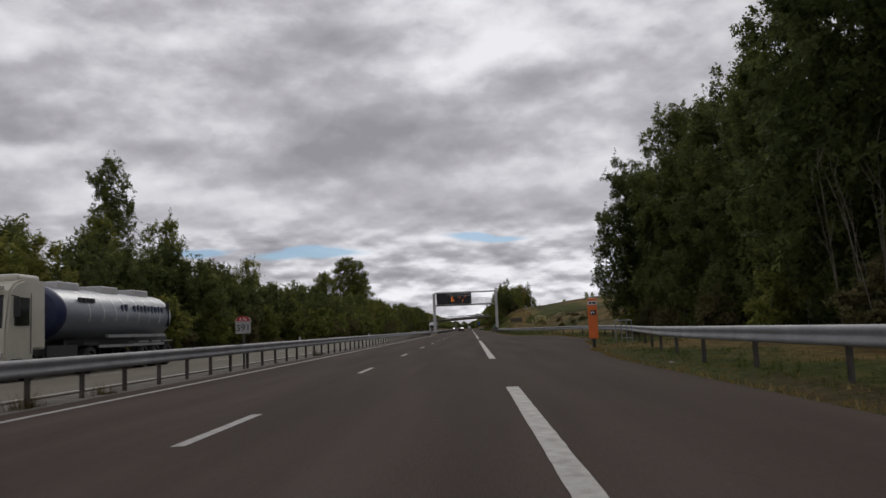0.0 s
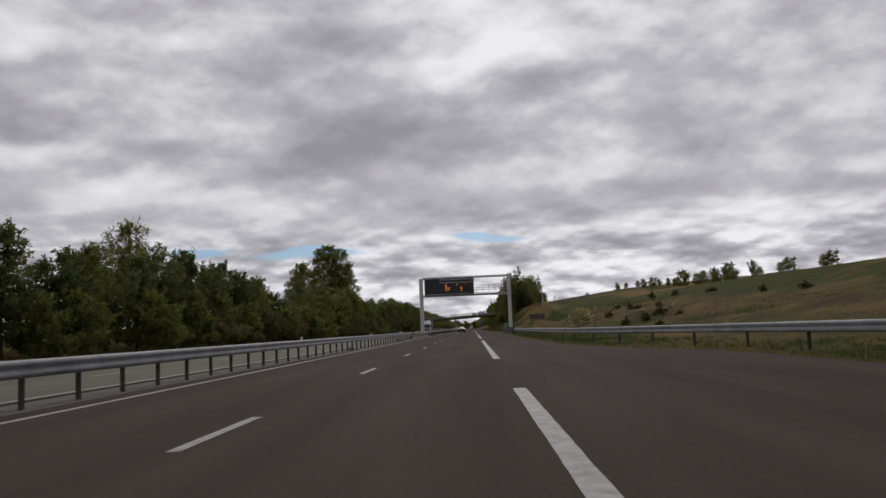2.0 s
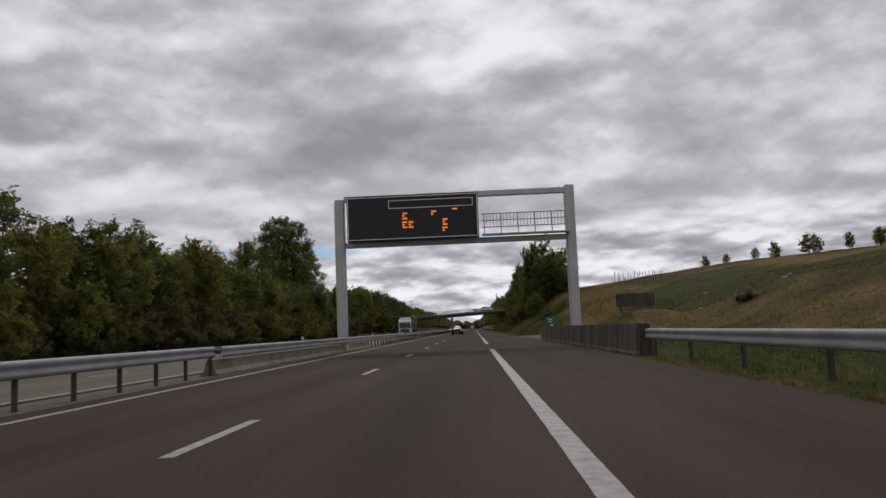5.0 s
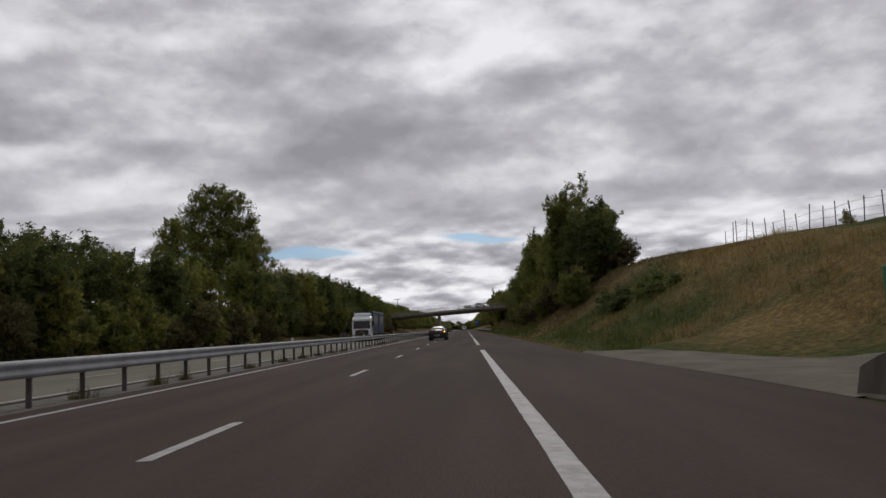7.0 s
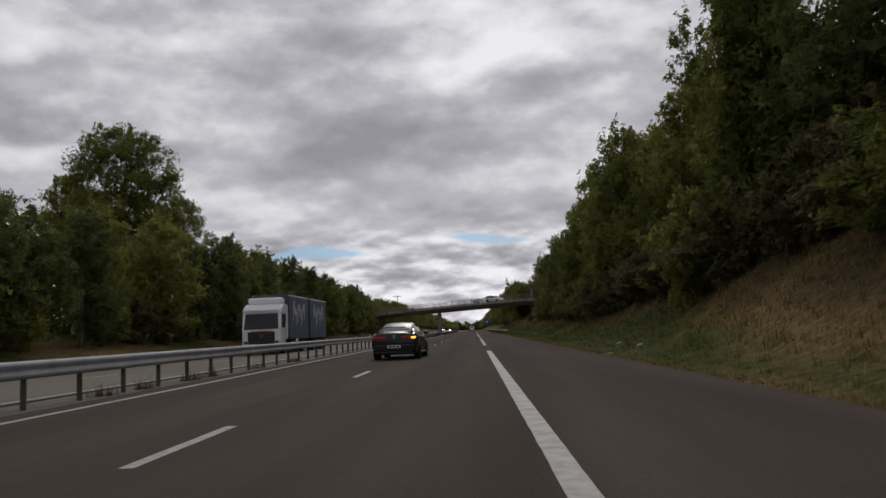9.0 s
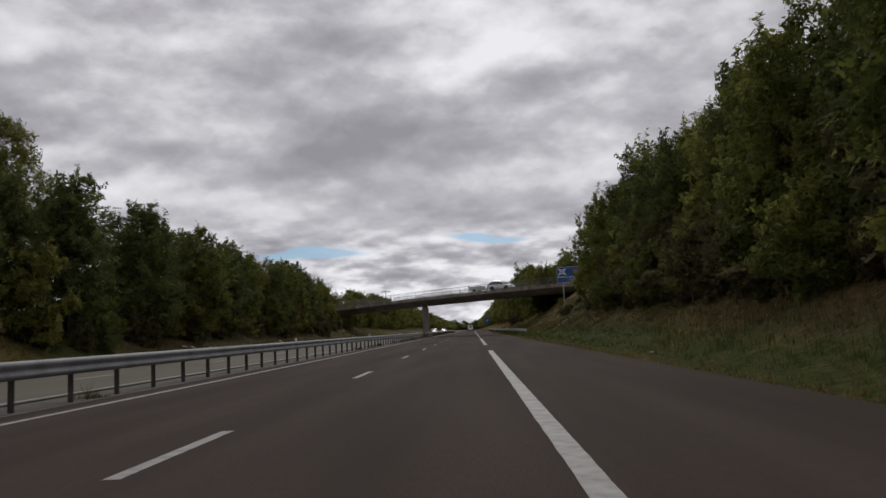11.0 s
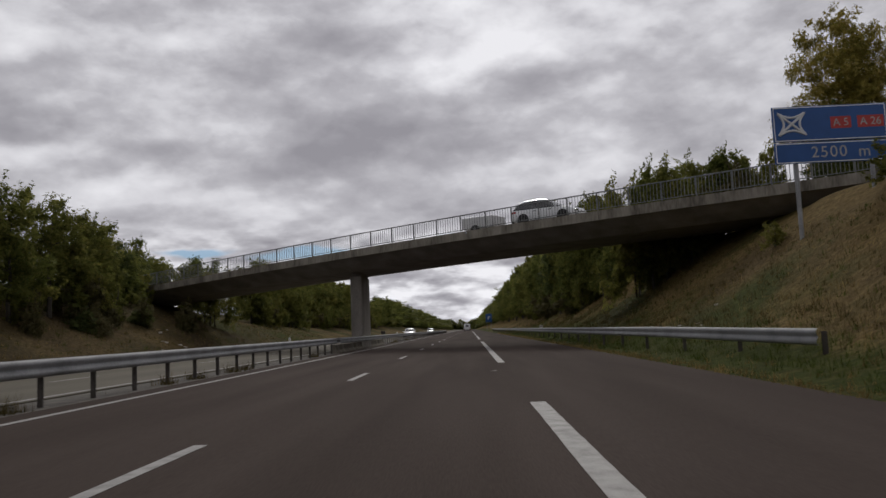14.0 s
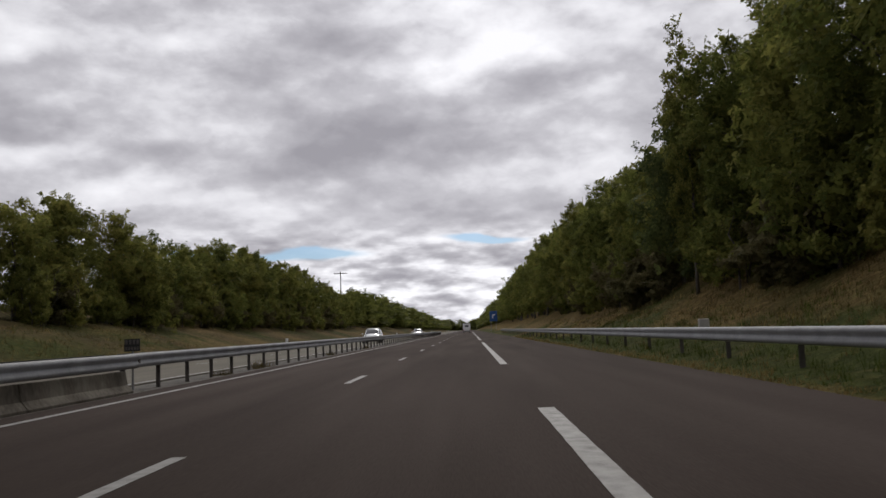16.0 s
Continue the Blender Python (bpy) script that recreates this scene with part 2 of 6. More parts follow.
PALE_CONCRETE = shade("pale_concrete", [(0.24, 0.225, 0.20), (0.34, 0.32, 0.29), (0.42, 0.40, 0.36)], 1.2, 0.9, bump=0.3, fine=25, stretch=(1, 1, 0.4))
BARK = shade("bark", [(0.035, 0.03, 0.024), (0.07, 0.06, 0.05), (0.12, 0.105, 0.09)], 3.0, 0.95, bump=0.8, fine=20, stretch=(1, 1, 0.3))
LEAF = shade("mixed_foliage", [(0.074, 0.090, 0.023), (0.135, 0.148, 0.036), (0.215, 0.210, 0.056)], 0.35, 0.7, fine=3.0, island=0.36, own=0.22, through=0.52, spec=0.05, leaflets=9)
LEAF_DARK = shade("dark_foliage", [(0.052, 0.067, 0.024), (0.088, 0.105, 0.035), (0.142, 0.156, 0.050)], 0.4, 0.7, fine=3.0, island=0.32, own=0.18, through=0.50, spec=0.05, leaflets=9)
LEAF_WARM = shade("yellowing_foliage", [(0.090, 0.102, 0.026), (0.148, 0.152, 0.038), (0.220, 0.204, 0.054)], 0.4, 0.7, fine=3.0, island=0.36, own=0.2, through=0.52, spec=0.05, leaflets=9.5)
LEAF_YELLOW = shade("yellow_foliage", [(0.14, 0.125, 0.028), (0.215, 0.178, 0.040), (0.30, 0.235, 0.062)], 0.6, 0.7, fine=3.0, island=0.4, through=0.38, spec=0.05, leaflets=11)
BRUSH = shade("brown_undergrowth", [(0.062, 0.058, 0.024), (0.100, 0.090, 0.040), (0.150, 0.126, 0.062)], 0.5, 0.8, fine=4.0, island=0.3, through=0.35, spec=0.05, leaflets=10)
GRASS = shade("green_grass", [(0.036, 0.054, 0.012), (0.064, 0.088, 0.019), (0.108, 0.122, 0.032)], 0.8, 0.9, fine=5, island=0.4, through=0.3, spec=0.02)
FLOWER = shade("pale_flower_heads", [(0.30, 0.27, 0.13), (0.44, 0.40, 0.20), (0.58, 0.53, 0.29)], 1.5, 0.8, fine=6, island=0.4, through=0.2, spec=0.05)
MEDIAN_CONCRETE = shade("beige_concrete", [(0.11, 0.096, 0.072), (0.19, 0.17, 0.132), (0.26, 0.24, 0.195)], 1.2, 0.92, bump=0.35, fine=20, stretch=(1, 0.5, 0.6), spec=0.1)
EDGE_CONCRETE = shade("run_off_stained_concrete", [(0.060, 0.052, 0.042), (0.205, 0.186, 0.152), (0.315, 0.292, 0.248)], 1.1, 0.92, bump=0.4, fine=9, stretch=(1, 1, 0.25), spec=0.1)
STAINED = shade("streaked_concrete", [(0.040, 0.033, 0.026), (0.132, 0.116, 0.092), (0.225, 0.205, 0.172)], 1.3, 0.92, bump=0.4, fine=16, stretch=(1, 1, 0.3), spec=0.1)
STRAW = shade("dry_grass", [(0.125, 0.088, 0.034), (0.205, 0.148, 0.058), (0.300, 0.228, 0.098)], 0.5, 0.9, fine=5, island=0.4, through=0.25, spec=0.02)
ROCK = shade("pale_limestone", [(0.22, 0.20, 0.17), (0.34, 0.31, 0.27), (0.45, 0.42, 0.37)], 3.0, 0.95, bump=0.6, fine=15)
PALE_BARK = shade("pale_bark", [(0.085, 0.075, 0.058), (0.13, 0.115, 0.09), (0.19, 0.17, 0.135)], 3.0, 0.95, bump=0.5, fine=20, stretch=(1, 1, 0.3))
DIRTY_WHITE = shade("dirty_white_sheet", [(0.26, 0.255, 0.24), (0.36, 0.355, 0.34)], 3, 0.6)
RAILING = shade("pale_grey_railing", [(0.11, 0.115, 0.11), (0.16, 0.165, 0.16), (0.22, 0.225, 0.22)], 2.0, 0.6, 0.2)
WORN_PAINT = shade("worn_paint", [(0.09, 0.078, 0.070), (0.13, 0.118, 0.108), (0.18, 0.168, 0.155)], 9.0, 0.85, fine=60)
RUBBER = shade("black_rubber", [(0.012, 0.012, 0.012), (0.02, 0.02, 0.02)], 6, 0.8)
RIM = shade("alloy", [(0.28, 0.28, 0.29), (0.4, 0.4, 0.41)], 8, 0.35, 0.9)
BLACK_CAR = shade("black_car_paint", [(0.008, 0.008, 0.009), (0.012, 0.012, 0.013)], 3, 0.38, 0.0, coat=0.15, spec=0.25)
WHITE_CAR = shade("white_car_paint", [(0.66, 0.67, 0.68), (0.72, 0.73, 0.74)], 3, 0.3, coat=0.8)
CREAM = shade("cream_truck_paint", [(0.42, 0.40, 0.33), (0.50, 0.48, 0.40)], 2, 0.4, coat=0.4)
TANK = shade("brushed_tank_steel", [(0.10, 0.118, 0.145), (0.15, 0.172, 0.205), (0.205, 0.228, 0.265)], 0.8, 0.45, 0.1, stretch=(1, 0.2, 1), fine=10)
BLUE = shade("dark_blue_paint", [(0.012, 0.018, 0.055), (0.018, 0.027, 0.078)], 2, 0.5)
TARP = shade("dark_blue_tarpaulin", [(0.018, 0.032, 0.062), (0.030, 0.050, 0.088), (0.065, 0.095, 0.135)], 0.7, 0.55, fine=5)
DARK = shade("black_plastic", [(0.012, 0.012, 0.013), (0.022, 0.022, 0.024)], 5, 0.6)
GLASS = shade("tinted_glass", [(0.010, 0.012, 0.013), (0.016, 0.018, 0.019)], 2, 0.06, spec=0.8)
PANEL = shade("black_display_panel", [(0.010, 0.011, 0.014), (0.018, 0.019, 0.023)], 2, 0.5)
WHITE = shade("white_sheet", [(0.62, 0.62, 0.61), (0.72, 0.72, 0.71)], 2, 0.5)
SIGN_BACK = shade("bare_sign_back", [(0.50, 0.50, 0.50), (0.60, 0.60, 0.60)], 1.5, 0.5, 0.2)
SIGN_BLUE = shade("sign_blue", [(0.009, 0.055, 0.19), (0.012, 0.070, 0.235)], 2, 0.45)
SIGN_GREEN = shade("sign_green", [(0.012, 0.14, 0.085), (0.018, 0.17, 0.105)], 2, 0.45)
RED = shade("sign_red", [(0.30, 0.025, 0.02), (0.38, 0.035, 0.03)], 3, 0.45)
ORANGE = shade("call_post_orange", [(0.62, 0.125, 0.018), (0.74, 0.165, 0.03)], 2, 0.45)
LAMP_RED = shade("tail_lamp", [(0.28, 0.012, 0.012), (0.36, 0.02, 0.02)], 4, 0.2, coat=0.6)
CHROME = shade("chrome", [(0.6, 0.6, 0.6), (0.7, 0.7, 0.7)], 4, 0.15, 1.0)


def lit(name, color, power):
    m = bpy.data.materials.new(name)
    m.use_nodes = True
    b = m.node_tree.nodes["Principled BSDF"]
    b.inputs["Base Color"].default_value = (*color, 1)
    b.inputs["Emission Color"].default_value, b.inputs["Emission Strength"].default_value = (*color, 1), power
    return m


AMBER = lit("amber_led", (1.0, 0.26, 0.02), 0.7)
INDICATOR = lit("lit_indicator", (1.0, 0.42, 0.04), 2.0)

# ---------------------------------------------------------------- helpers


def link(name, mesh, mat, parent=None, label=""):
    if mat and not mesh.materials:
        mesh.materials.append(mat)
    ob = new(name, mesh)
    if parent:
        ob.parent = parent
    if label:
        tagged(ob, label)
    return ob


def part(name, bm, mat, parent=None, label="", smooth=False):
    mesh = bpy.data.meshes.new(name)
    bm.to_mesh(mesh)
    bm.free()
    if smooth:
        for p in mesh.polygons:
            p.use_smooth = True
    return link(name, mesh, mat, parent, label)


def raw(name, verts, faces, mat, parent=None, label=""):
    mesh = bpy.data.meshes.new(name)
    mesh.from_pydata(verts, [], faces)
    mesh.update()
    return link(name, mesh, mat, parent, label)


def empty(name, x=0, y=0, z=0, rz=0):
    ob = new(name)
    ob.matrix_basis = pose(x, y, z, 0, 0, rz)
    return ob


def box(bm, cx, cy, cz, sx_, sy_, sz_, bevel=0.0, turn=None):
    m = Matrix.LocRotScale((cx, cy, cz), turn, (sx_, sy_, sz_))
    g = bmesh.ops.create_cube(bm, size=1.0, matrix=m)
    if bevel:
        es = list({e for v in g["verts"] for e in v.link_edges})
        bmesh.ops.bevel(bm, geom=es, offset=bevel, segments=2, affect="EDGES", profile=0.5)
    return bm


def boxes(*rows, bevel=0.0):
    bm = bmesh.new()
    for r in rows:
        box(bm, *r, bevel=bevel)
    return bm


def rod(bm, a, b, r, seg=8, r2=None):
    a, b = Vector(a), Vector(b)
    q = (b - a).to_track_quat("Z", "Y")
    bmesh.ops.create_cone(bm, cap_ends=True, segments=seg, radius1=r, radius2=r if r2 is None else r2, depth=(b - a).length, matrix=Matrix.LocRotScale((a + b) / 2, q, None))
    return bm


def rods(*rows):
    bm = bmesh.new()
    for r in rows:
        rod(bm, *r)
    return bm


def prism(bm, outline, y0, y1, axis="y"):
    """A solid from an outline of (x, z), pulled along y (or of (y, z) pulled along x)."""
    n = len(outline)
    def at(p, q):
        return (p[0], q, p[1]) if axis == "y" else (q, p[0], p[1])
    a = [bm.verts.new(at(p, y0)) for p in outline]
    b = [bm.verts.new(at(p, y1)) for p in outline]
    bm.faces.new(a), bm.faces.new(b[::-1])
    for i in range(n):
        bm.faces.new((a[i], b[i], b[(i + 1) % n], a[(i + 1) % n]))
    bmesh.ops.recalc_face_normals(bm, faces=bm.faces)
    return bm


def sweep(outline, path, close=True):
    """Vertices and faces of an outline of (side, up) carried along a path of points."""
    vs, fs, n = [], [], len(outline)
    for i, p in enumerate(path):
        a, b = Vector(path[max(0, i - 1)]), Vector(path[min(len(path) - 1, i + 1)])
        d = (b - a).normalized()
        s = Vector((d.y, -d.x, 0)).normalized()
        vs += [tuple(Vector(p) + s * o[0] + Vector((0, 0, o[1]))) for o in outline]
    for i in range(len(path) - 1):
        for k in range(n if close else n - 1):
            j = (k + 1) % n
            fs.append((i * n + k, i * n + j, (i + 1) * n + j, (i + 1) * n + k))
    if close:
        fs.append(tuple(range(n))[::-1])
        fs.append(tuple((len(path) - 1) * n + k for k in range(n)))
    return vs, fs


def lettering(body, size, mat, parent, m, name="lettering", spread=1.0):
    c = bpy.data.curves.new(name, "FONT")
    c.body, c.size, c.align_x, c.align_y, c.extrude, c.space_character = body, size, "CENTER", "CENTER", 0.003, spread
    ob = new(name, c)
    dg = bpy.context.evaluated_depsgraph_get()
    mesh = bpy.data.meshes.new_from_object(ob.evaluated_get(dg))
    bpy.data.objects.remove(ob)
    made = link(name, mesh, mat, parent)
    made.matrix_basis = m
    return made


def lerp_rows(rows, y):
    if y <= rows[0][0]:
        return rows[0][1]
    for (a, p), (b, q) in zip(rows, rows[1:]):
        if y <= b:
            k = (y - a) / (b - a)
            k = k * k * (3 - 2 * k)
            return p * (1 - k) + q * k if not isinstance(p, np.ndarray) else p * (1 - k) + q * k
    return rows[-1][1]
# ---------------------------------------------------------------- the ground
# right edge of the paved surface along the road
EDGE = [(-400, 7.3), (15, 7.25), (24, 7.8), (30, 8.8), (38, 9.6), (47, 11.4), (66, 11.5), (90, 7.8), (120, 7.55), (170, 7.9), (187, 7.9), (205, 7.35), (240, 7.55), (300, 7.7), (2500, 7.7)]
XS = np.array([0.0, 1.5, 4.0, 6.5, 8.5, 11.0, 15.0, 22.0, 33.0, 60.0, 120.0, 400.0])
# heights over the distance from the paved edge (XS), at stations along the road
RIGHT = [(y, np.array(z)) for y, z in (
    (-400, (0, .05, .1, .2, .3, .4, .6, .9, 1.5, 2, 3, 3)),
    (60, (0, .05, .1, .2, .35, .6, 1.1, 2.2, 4.2, 7.5, 9, 9)),
    (110, (0, .05, .1, .2, .4, .7, 1.5, 3.0, 5.8, 8.5, 10, 10)),
    (152, (0, .05, .15, .5, 1.0, 1.7, 2.9, 4.3, 6.5, 8.5, 10, 10)),
    (188, (0, .01, .03, .10, .6, 2.1, 3.9, 5.0, 6.8, 8.5, 10, 10)),
    (196, (0, .01, .03, .3, 1.3, 2.6, 4.2, 5.2, 7.0, 8.8, 10, 10)),
    (205, (0, .03, .5, 1.6, 2.9, 3.9, 4.9, 5.8, 7.4, 9.4, 10.5, 10.5)),
    (215, (0, .2, 1.6, 3.2, 4.3, 5.0, 5.5, 6.4, 8.0, 10, 11, 11)),
    (245, (0, .4, 2.1, 4.1, 5.6, 6.3, 6.9, 7.8, 9.2, 11, 12, 12)),
    (300, (0, .2, 1.4, 2.8, 4.1, 5.0, 6.0, 7.0, 8.0, 9, 9, 9)),
    (345, (0, .3, 1.8, 3.3, 4.8, 5.8, 6.8, 7.6, 8.5, 9, 9, 9)),
    (391, (0, .2, 1.2, 3.0, 4.55, 6.1, 7.1, 7.9, 8.2, 8.4, 8.5, 8.5)),
    (430, (0, .3, 1.4, 3.0, 4.6, 6.4, 7.4, 8.0, 8.2, 8.4, 8.5, 8.5)),
    (500, (0, .3, 1.5, 2.6, 3.8, 4.8, 6.0, 7.0, 8.0, 8.4, 8.5, 8.5)),
    (900, (0, .3, 1.5, 2.6, 3.8, 4.8, 6.0, 7.0, 8.0, 8.4, 8.5, 8.5)),
    (1600, (0, .1, .2, .4, .5, .5, .5, .5, .5, .5, .5, .5)))]
LEFT_EDGE = -15.6
LEFT = [(y, np.array(z)) for y, z in (
    (-400, (0, .2, .5, .7, .9, 1.0, 1.2, 1.5, 1.5, 2, 2, 2)),
    (200, (0, .2, .6, .9, 1.1, 1.3, 1.5, 1.8, 2, 2, 2, 2)),
    (260, (0, .5, 1.1, 1.5, 1.8, 2.1, 2.6, 3, 3.2, 3.5, 3.5, 3.5)),
    (340, (0, .5, 1.5, 2.1, 2.5, 3, 3.6, 4, 4.4, 5, 5, 5)),
    (395, (0, .6, 1.8, 3.2, 4.4, 5.2, 5.8, 6, 6, 6, 6, 6)),
    (425, (0, .6, 1.9, 3.1, 4.1, 4.8, 5.3, 6, 6, 6, 6, 6)),
    (460, (0, .5, 1.4, 2.1, 2.7, 3.1, 3.6, 4.6, 5.4, 6, 6, 6)),
    (520, (0, .4, 1.2, 2.0, 2.8, 3.3, 4.0, 5, 5, 5, 5, 5)),
    (900, (0, .4, 1.0, 1.6, 2.2, 2.8, 3.6, 4, 4, 4, 4, 4)),
    (1600, (0, .1, .2, .3, .3, .3, .3, .3, .3, .3, .3, .3)))]


def edge(y):
    return lerp_rows(EDGE, y)


def land(x, y):
    """Height of the ground."""
    e = edge(y)
    if x > e:
        h = float(np.interp(x - e, XS, lerp_rows(RIGHT, y)))
        w = min(1.0, (x - e) / 4)
        # a heap of earth behind the tall wall
        h += 1.7 * math.exp(-((x - 13.8) / 2.8) ** 2 - ((y - 175.0) / 5.0) ** 2)
    elif x < LEFT_EDGE:
        h = float(np.interp(LEFT_EDGE - x, XS, lerp_rows(LEFT, y)))
        w = min(1.0, (LEFT_EDGE - x) / 4)
    else:
        return -0.06
    return h + w * (0.30 * noise.noise((x * 0.22, y * 0.22, 1.0)) + 0.09 * noise.noise((x * 0.9, y * 0.9, 4.0)))


def dryness(x, y):
    """How straw-coloured the turf is, from 0 to 1."""
    e = edge(y)
    d = x - e
    n = noise.noise((x * 0.13, y * 0.09, 7.0)) * 0.75 + noise.noise((x * 0.5, y * 0.4, 3.0)) * 0.4
    if d > 0:
        base = 0.25
        if y < 190:
            # scrubby brown foot of the slope, a green belt above it, a yellow crest
            low_part = float(np.interp(y, [95, 150, 185], [25, 20, 12]))
            base = float(np.interp(d, [3.0, 5.5, low_part - 2, low_part + 2, 33, 37, 60], [0.1, 0.62, 0.58, 0.0, 0.05, 0.85, 0.9]))
        elif y < 300:
            top_part = 0.1 if y < 216 else 0.42
            base = float(np.interp(d, [1.4, 3.4, 9.5, 14.0, 24.0, 27.0], [0.1, 0.66, 0.62, top_part, top_part, 0.7]))
            base -= 0.65 * math.exp(-((x - 13.0) / 1.7) ** 2 - ((y - 219.0) / 5.5) ** 2)
        elif y < 420:
            base = 0.44 * min(1, max(0, d - (2.4 if y < 335 else 1.6)) / 1.3) + 0.35 * math.exp(-((y - 396.0) / 16.0) ** 2) * min(1, max(0, d - 4) / 3)
        else:
            base = 0.2 + 0.6 * min(1, max(0, d - 1.6) / 2)
    else:
        base = 0.40 if y < 255 else (0.50 if y < 428 else 0.46)
    return min(1.0, max(0.0, base + n))


def bareness(x, y):
    """How far the soil shows through the turf, from 0 to 1."""
    n = 0.5 * noise.noise((x * 0.3, y * 0.2, 11.0))
    d = x - edge(y)
    if x < LEFT_EDGE:
        base = 0.25 + (0.50 if 325 < y < 430 else (0.28 if y >= 430 else 0.0))
    elif 396 < y < 540 and d > 1.8:
        base = 0.22
    elif 300 < y < 425 and d > 2.4:
        base = 0.46
    elif 225 < y < 300 and d > 1.5:
        base = 0.58 if d > 2.2 else 0.12
    elif y < 190 and 5 < d < 24:
        base = 0.52
    elif y < 60 and 0 < d < 1.1:
        base = 0.5
    else:
        base = 0.0
    return min(1.0, max(0.0, base + n))


gx = sorted({*np.round(np.concatenate([[-2500, -1200, -500, -250, -140, -90, -70, -55], np.arange(-45, -15, 1.2), [-15.5, -10, -5, 0, 5, 7], np.arange(7.5, 30, 0.75), np.arange(30, 50, 2.5), [55, 65, 80, 110, 160, 250, 500, 1200, 2500]]), 3)})
gy = [-400, -250, -150, -100] + list(np.arange(-60, 560, 1.6)) + list(np.arange(560, 900, 12)) + [950, 1050, 1200, 1400, 1600, 2000, 2600, 3600]
nx = len(gx)
gv = [(x, y, land(x, y)) for y in gy for x in gx]
gf = [(j * nx + i, j * nx + i + 1, (j + 1) * nx + i + 1, (j + 1) * nx + i) for j in range(len(gy) - 1) for i in range(nx - 1)]


def turf_material():
    m = bpy.data.materials.new("turf")
    m.use_nodes = True
    t = m.node_tree
    b = t.nodes["Principled BSDF"]
    b.inputs["Roughness"].default_value = 0.95
    b.inputs["Specular IOR Level"].default_value = 0.02
    g = t.nodes.new("ShaderNodeNewGeometry")
    a = t.nodes.new("ShaderNodeAttribute")
    a.attribute_name = "dry"

    def ns(scale, detail=6):
        n = t.nodes.new("ShaderNodeTexNoise")
        n.inputs["Scale"].default_value, n.inputs["Detail"].default_value, n.inputs["Roughness"].default_value = scale, detail, 0.65
        t.links.new(g.outputs["Position"], n.inputs["Vector"])
        return n.outputs["Fac"]

    def ramp(f, *stops):
        r = t.nodes.new("ShaderNodeValToRGB")
        while len(r.color_ramp.elements) < len(stops):
            r.color_ramp.elements.new(0.5)
        for i, (p, c) in enumerate(stops):
            r.color_ramp.elements[i].position, r.color_ramp.elements[i].color = p, (*c, 1)
        t.links.new(f, r.inputs[0])
        return r.outputs[0]

    fine = ns(4.5, 8)
    green = ramp(fine, (0.3, (0.022, 0.029, 0.009)), (0.5, (0.046, 0.056, 0.016)), (0.7, (0.082, 0.088, 0.028)))
    straw = ramp(fine, (0.28, (0.072, 0.049, 0.021)), (0.5, (0.150, 0.106, 0.044)), (0.72, (0.250, 0.185, 0.080)))
    add = t.nodes.new("ShaderNodeMath")
    add.operation = "MULTIPLY_ADD"
    t.links.new(ns(1.1), add.inputs[0])
    add.inputs[1].default_value = 1.6
    sub = t.nodes.new("ShaderNodeMath")
    sub.operation, sub.use_clamp = "MULTIPLY_ADD", True
    t.links.new(a.outputs["Fac"], sub.inputs[0])
    sub.inputs[1].default_value, sub.inputs[2].default_value = 2.2, -1.35
    add.inputs[2].default_value = -0.8
    fin = t.nodes.new("ShaderNodeMath")
    fin.operation, fin.use_clamp = "ADD", True
    t.links.new(add.outputs[0], fin.inputs[0])
    sub.inputs[2].default_value = -0.6
    t.links.new(sub.outputs[0], fin.inputs[1])
    mix = t.nodes.new("ShaderNodeMix")
    mix.data_type = "RGBA"
    t.links.new(fin.outputs[0], mix.inputs[0])
    t.links.new(green, mix.inputs[6])
    t.links.new(straw, mix.inputs[7])
    soil = ramp(fine, (0.3, (0.032, 0.024, 0.014)), (0.5, (0.062, 0.046, 0.026)), (0.72, (0.108, 0.082, 0.048)))
    bare_at = t.nodes.new("ShaderNodeAttribute")
    bare_at.attribute_name = "bare"
    cover = t.nodes.new("ShaderNodeMath")
    cover.operation, cover.use_clamp = "MULTIPLY_ADD", True
    t.links.new(ns(1.7), cover.inputs[0])
    cover.inputs[1].default_value, cover.inputs[2].default_value = 3.0, -2.0
    over = t.nodes.new("ShaderNodeMath")
    over.operation, over.use_clamp = "MULTIPLY_ADD", True
    t.links.new(bare_at.outputs["Fac"], over.inputs[0])
    over.inputs[1].default_value = 1.6
    t.links.new(cover.outputs[0], over.inputs[2])
    held = t.nodes.new("ShaderNodeMath")
    held.operation, held.use_clamp = "MULTIPLY", True
    t.links.new(over.outputs[0], held.inputs[0])
    t.links.new(bare_at.outputs["Fac"], held.inputs[1])
    earth = t.nodes.new("ShaderNodeMix")
    earth.data_type = "RGBA"
    t.links.new(held.outputs[0], earth.inputs[0])
    t.links.new(mix.outputs[2], earth.inputs[6])
    t.links.new(soil, earth.inputs[7])
    t.links.new(earth.outputs[2], b.inputs["Base Color"])
    k = t.nodes.new("ShaderNodeBump")
    k.inputs["Strength"].default_value, k.inputs["Distance"].default_value = 0.9, 0.12
    t.links.new(ns(6, 8), k.inputs["Height"])
    t.links.new(k.outputs[0], b.inputs["Normal"])
    return m


TURF = turf_material()
ground = raw("ground", gv, gf, TURF)
tagged(ground, "rough verge and banks of green and straw-dry grass", "ground", kind="structure")
dry = ground.data.attributes.new("dry", "FLOAT", "POINT")
dry.data.foreach_set("value", [dryness(v[0], v[1]) for v in gv])
bare = ground.data.attributes.new("bare", "FLOAT", "POINT")
bare.data.foreach_set("value", [bareness(v[0], v[1]) for v in gv])
for p in ground.data.polygons:
    p.use_smooth = True

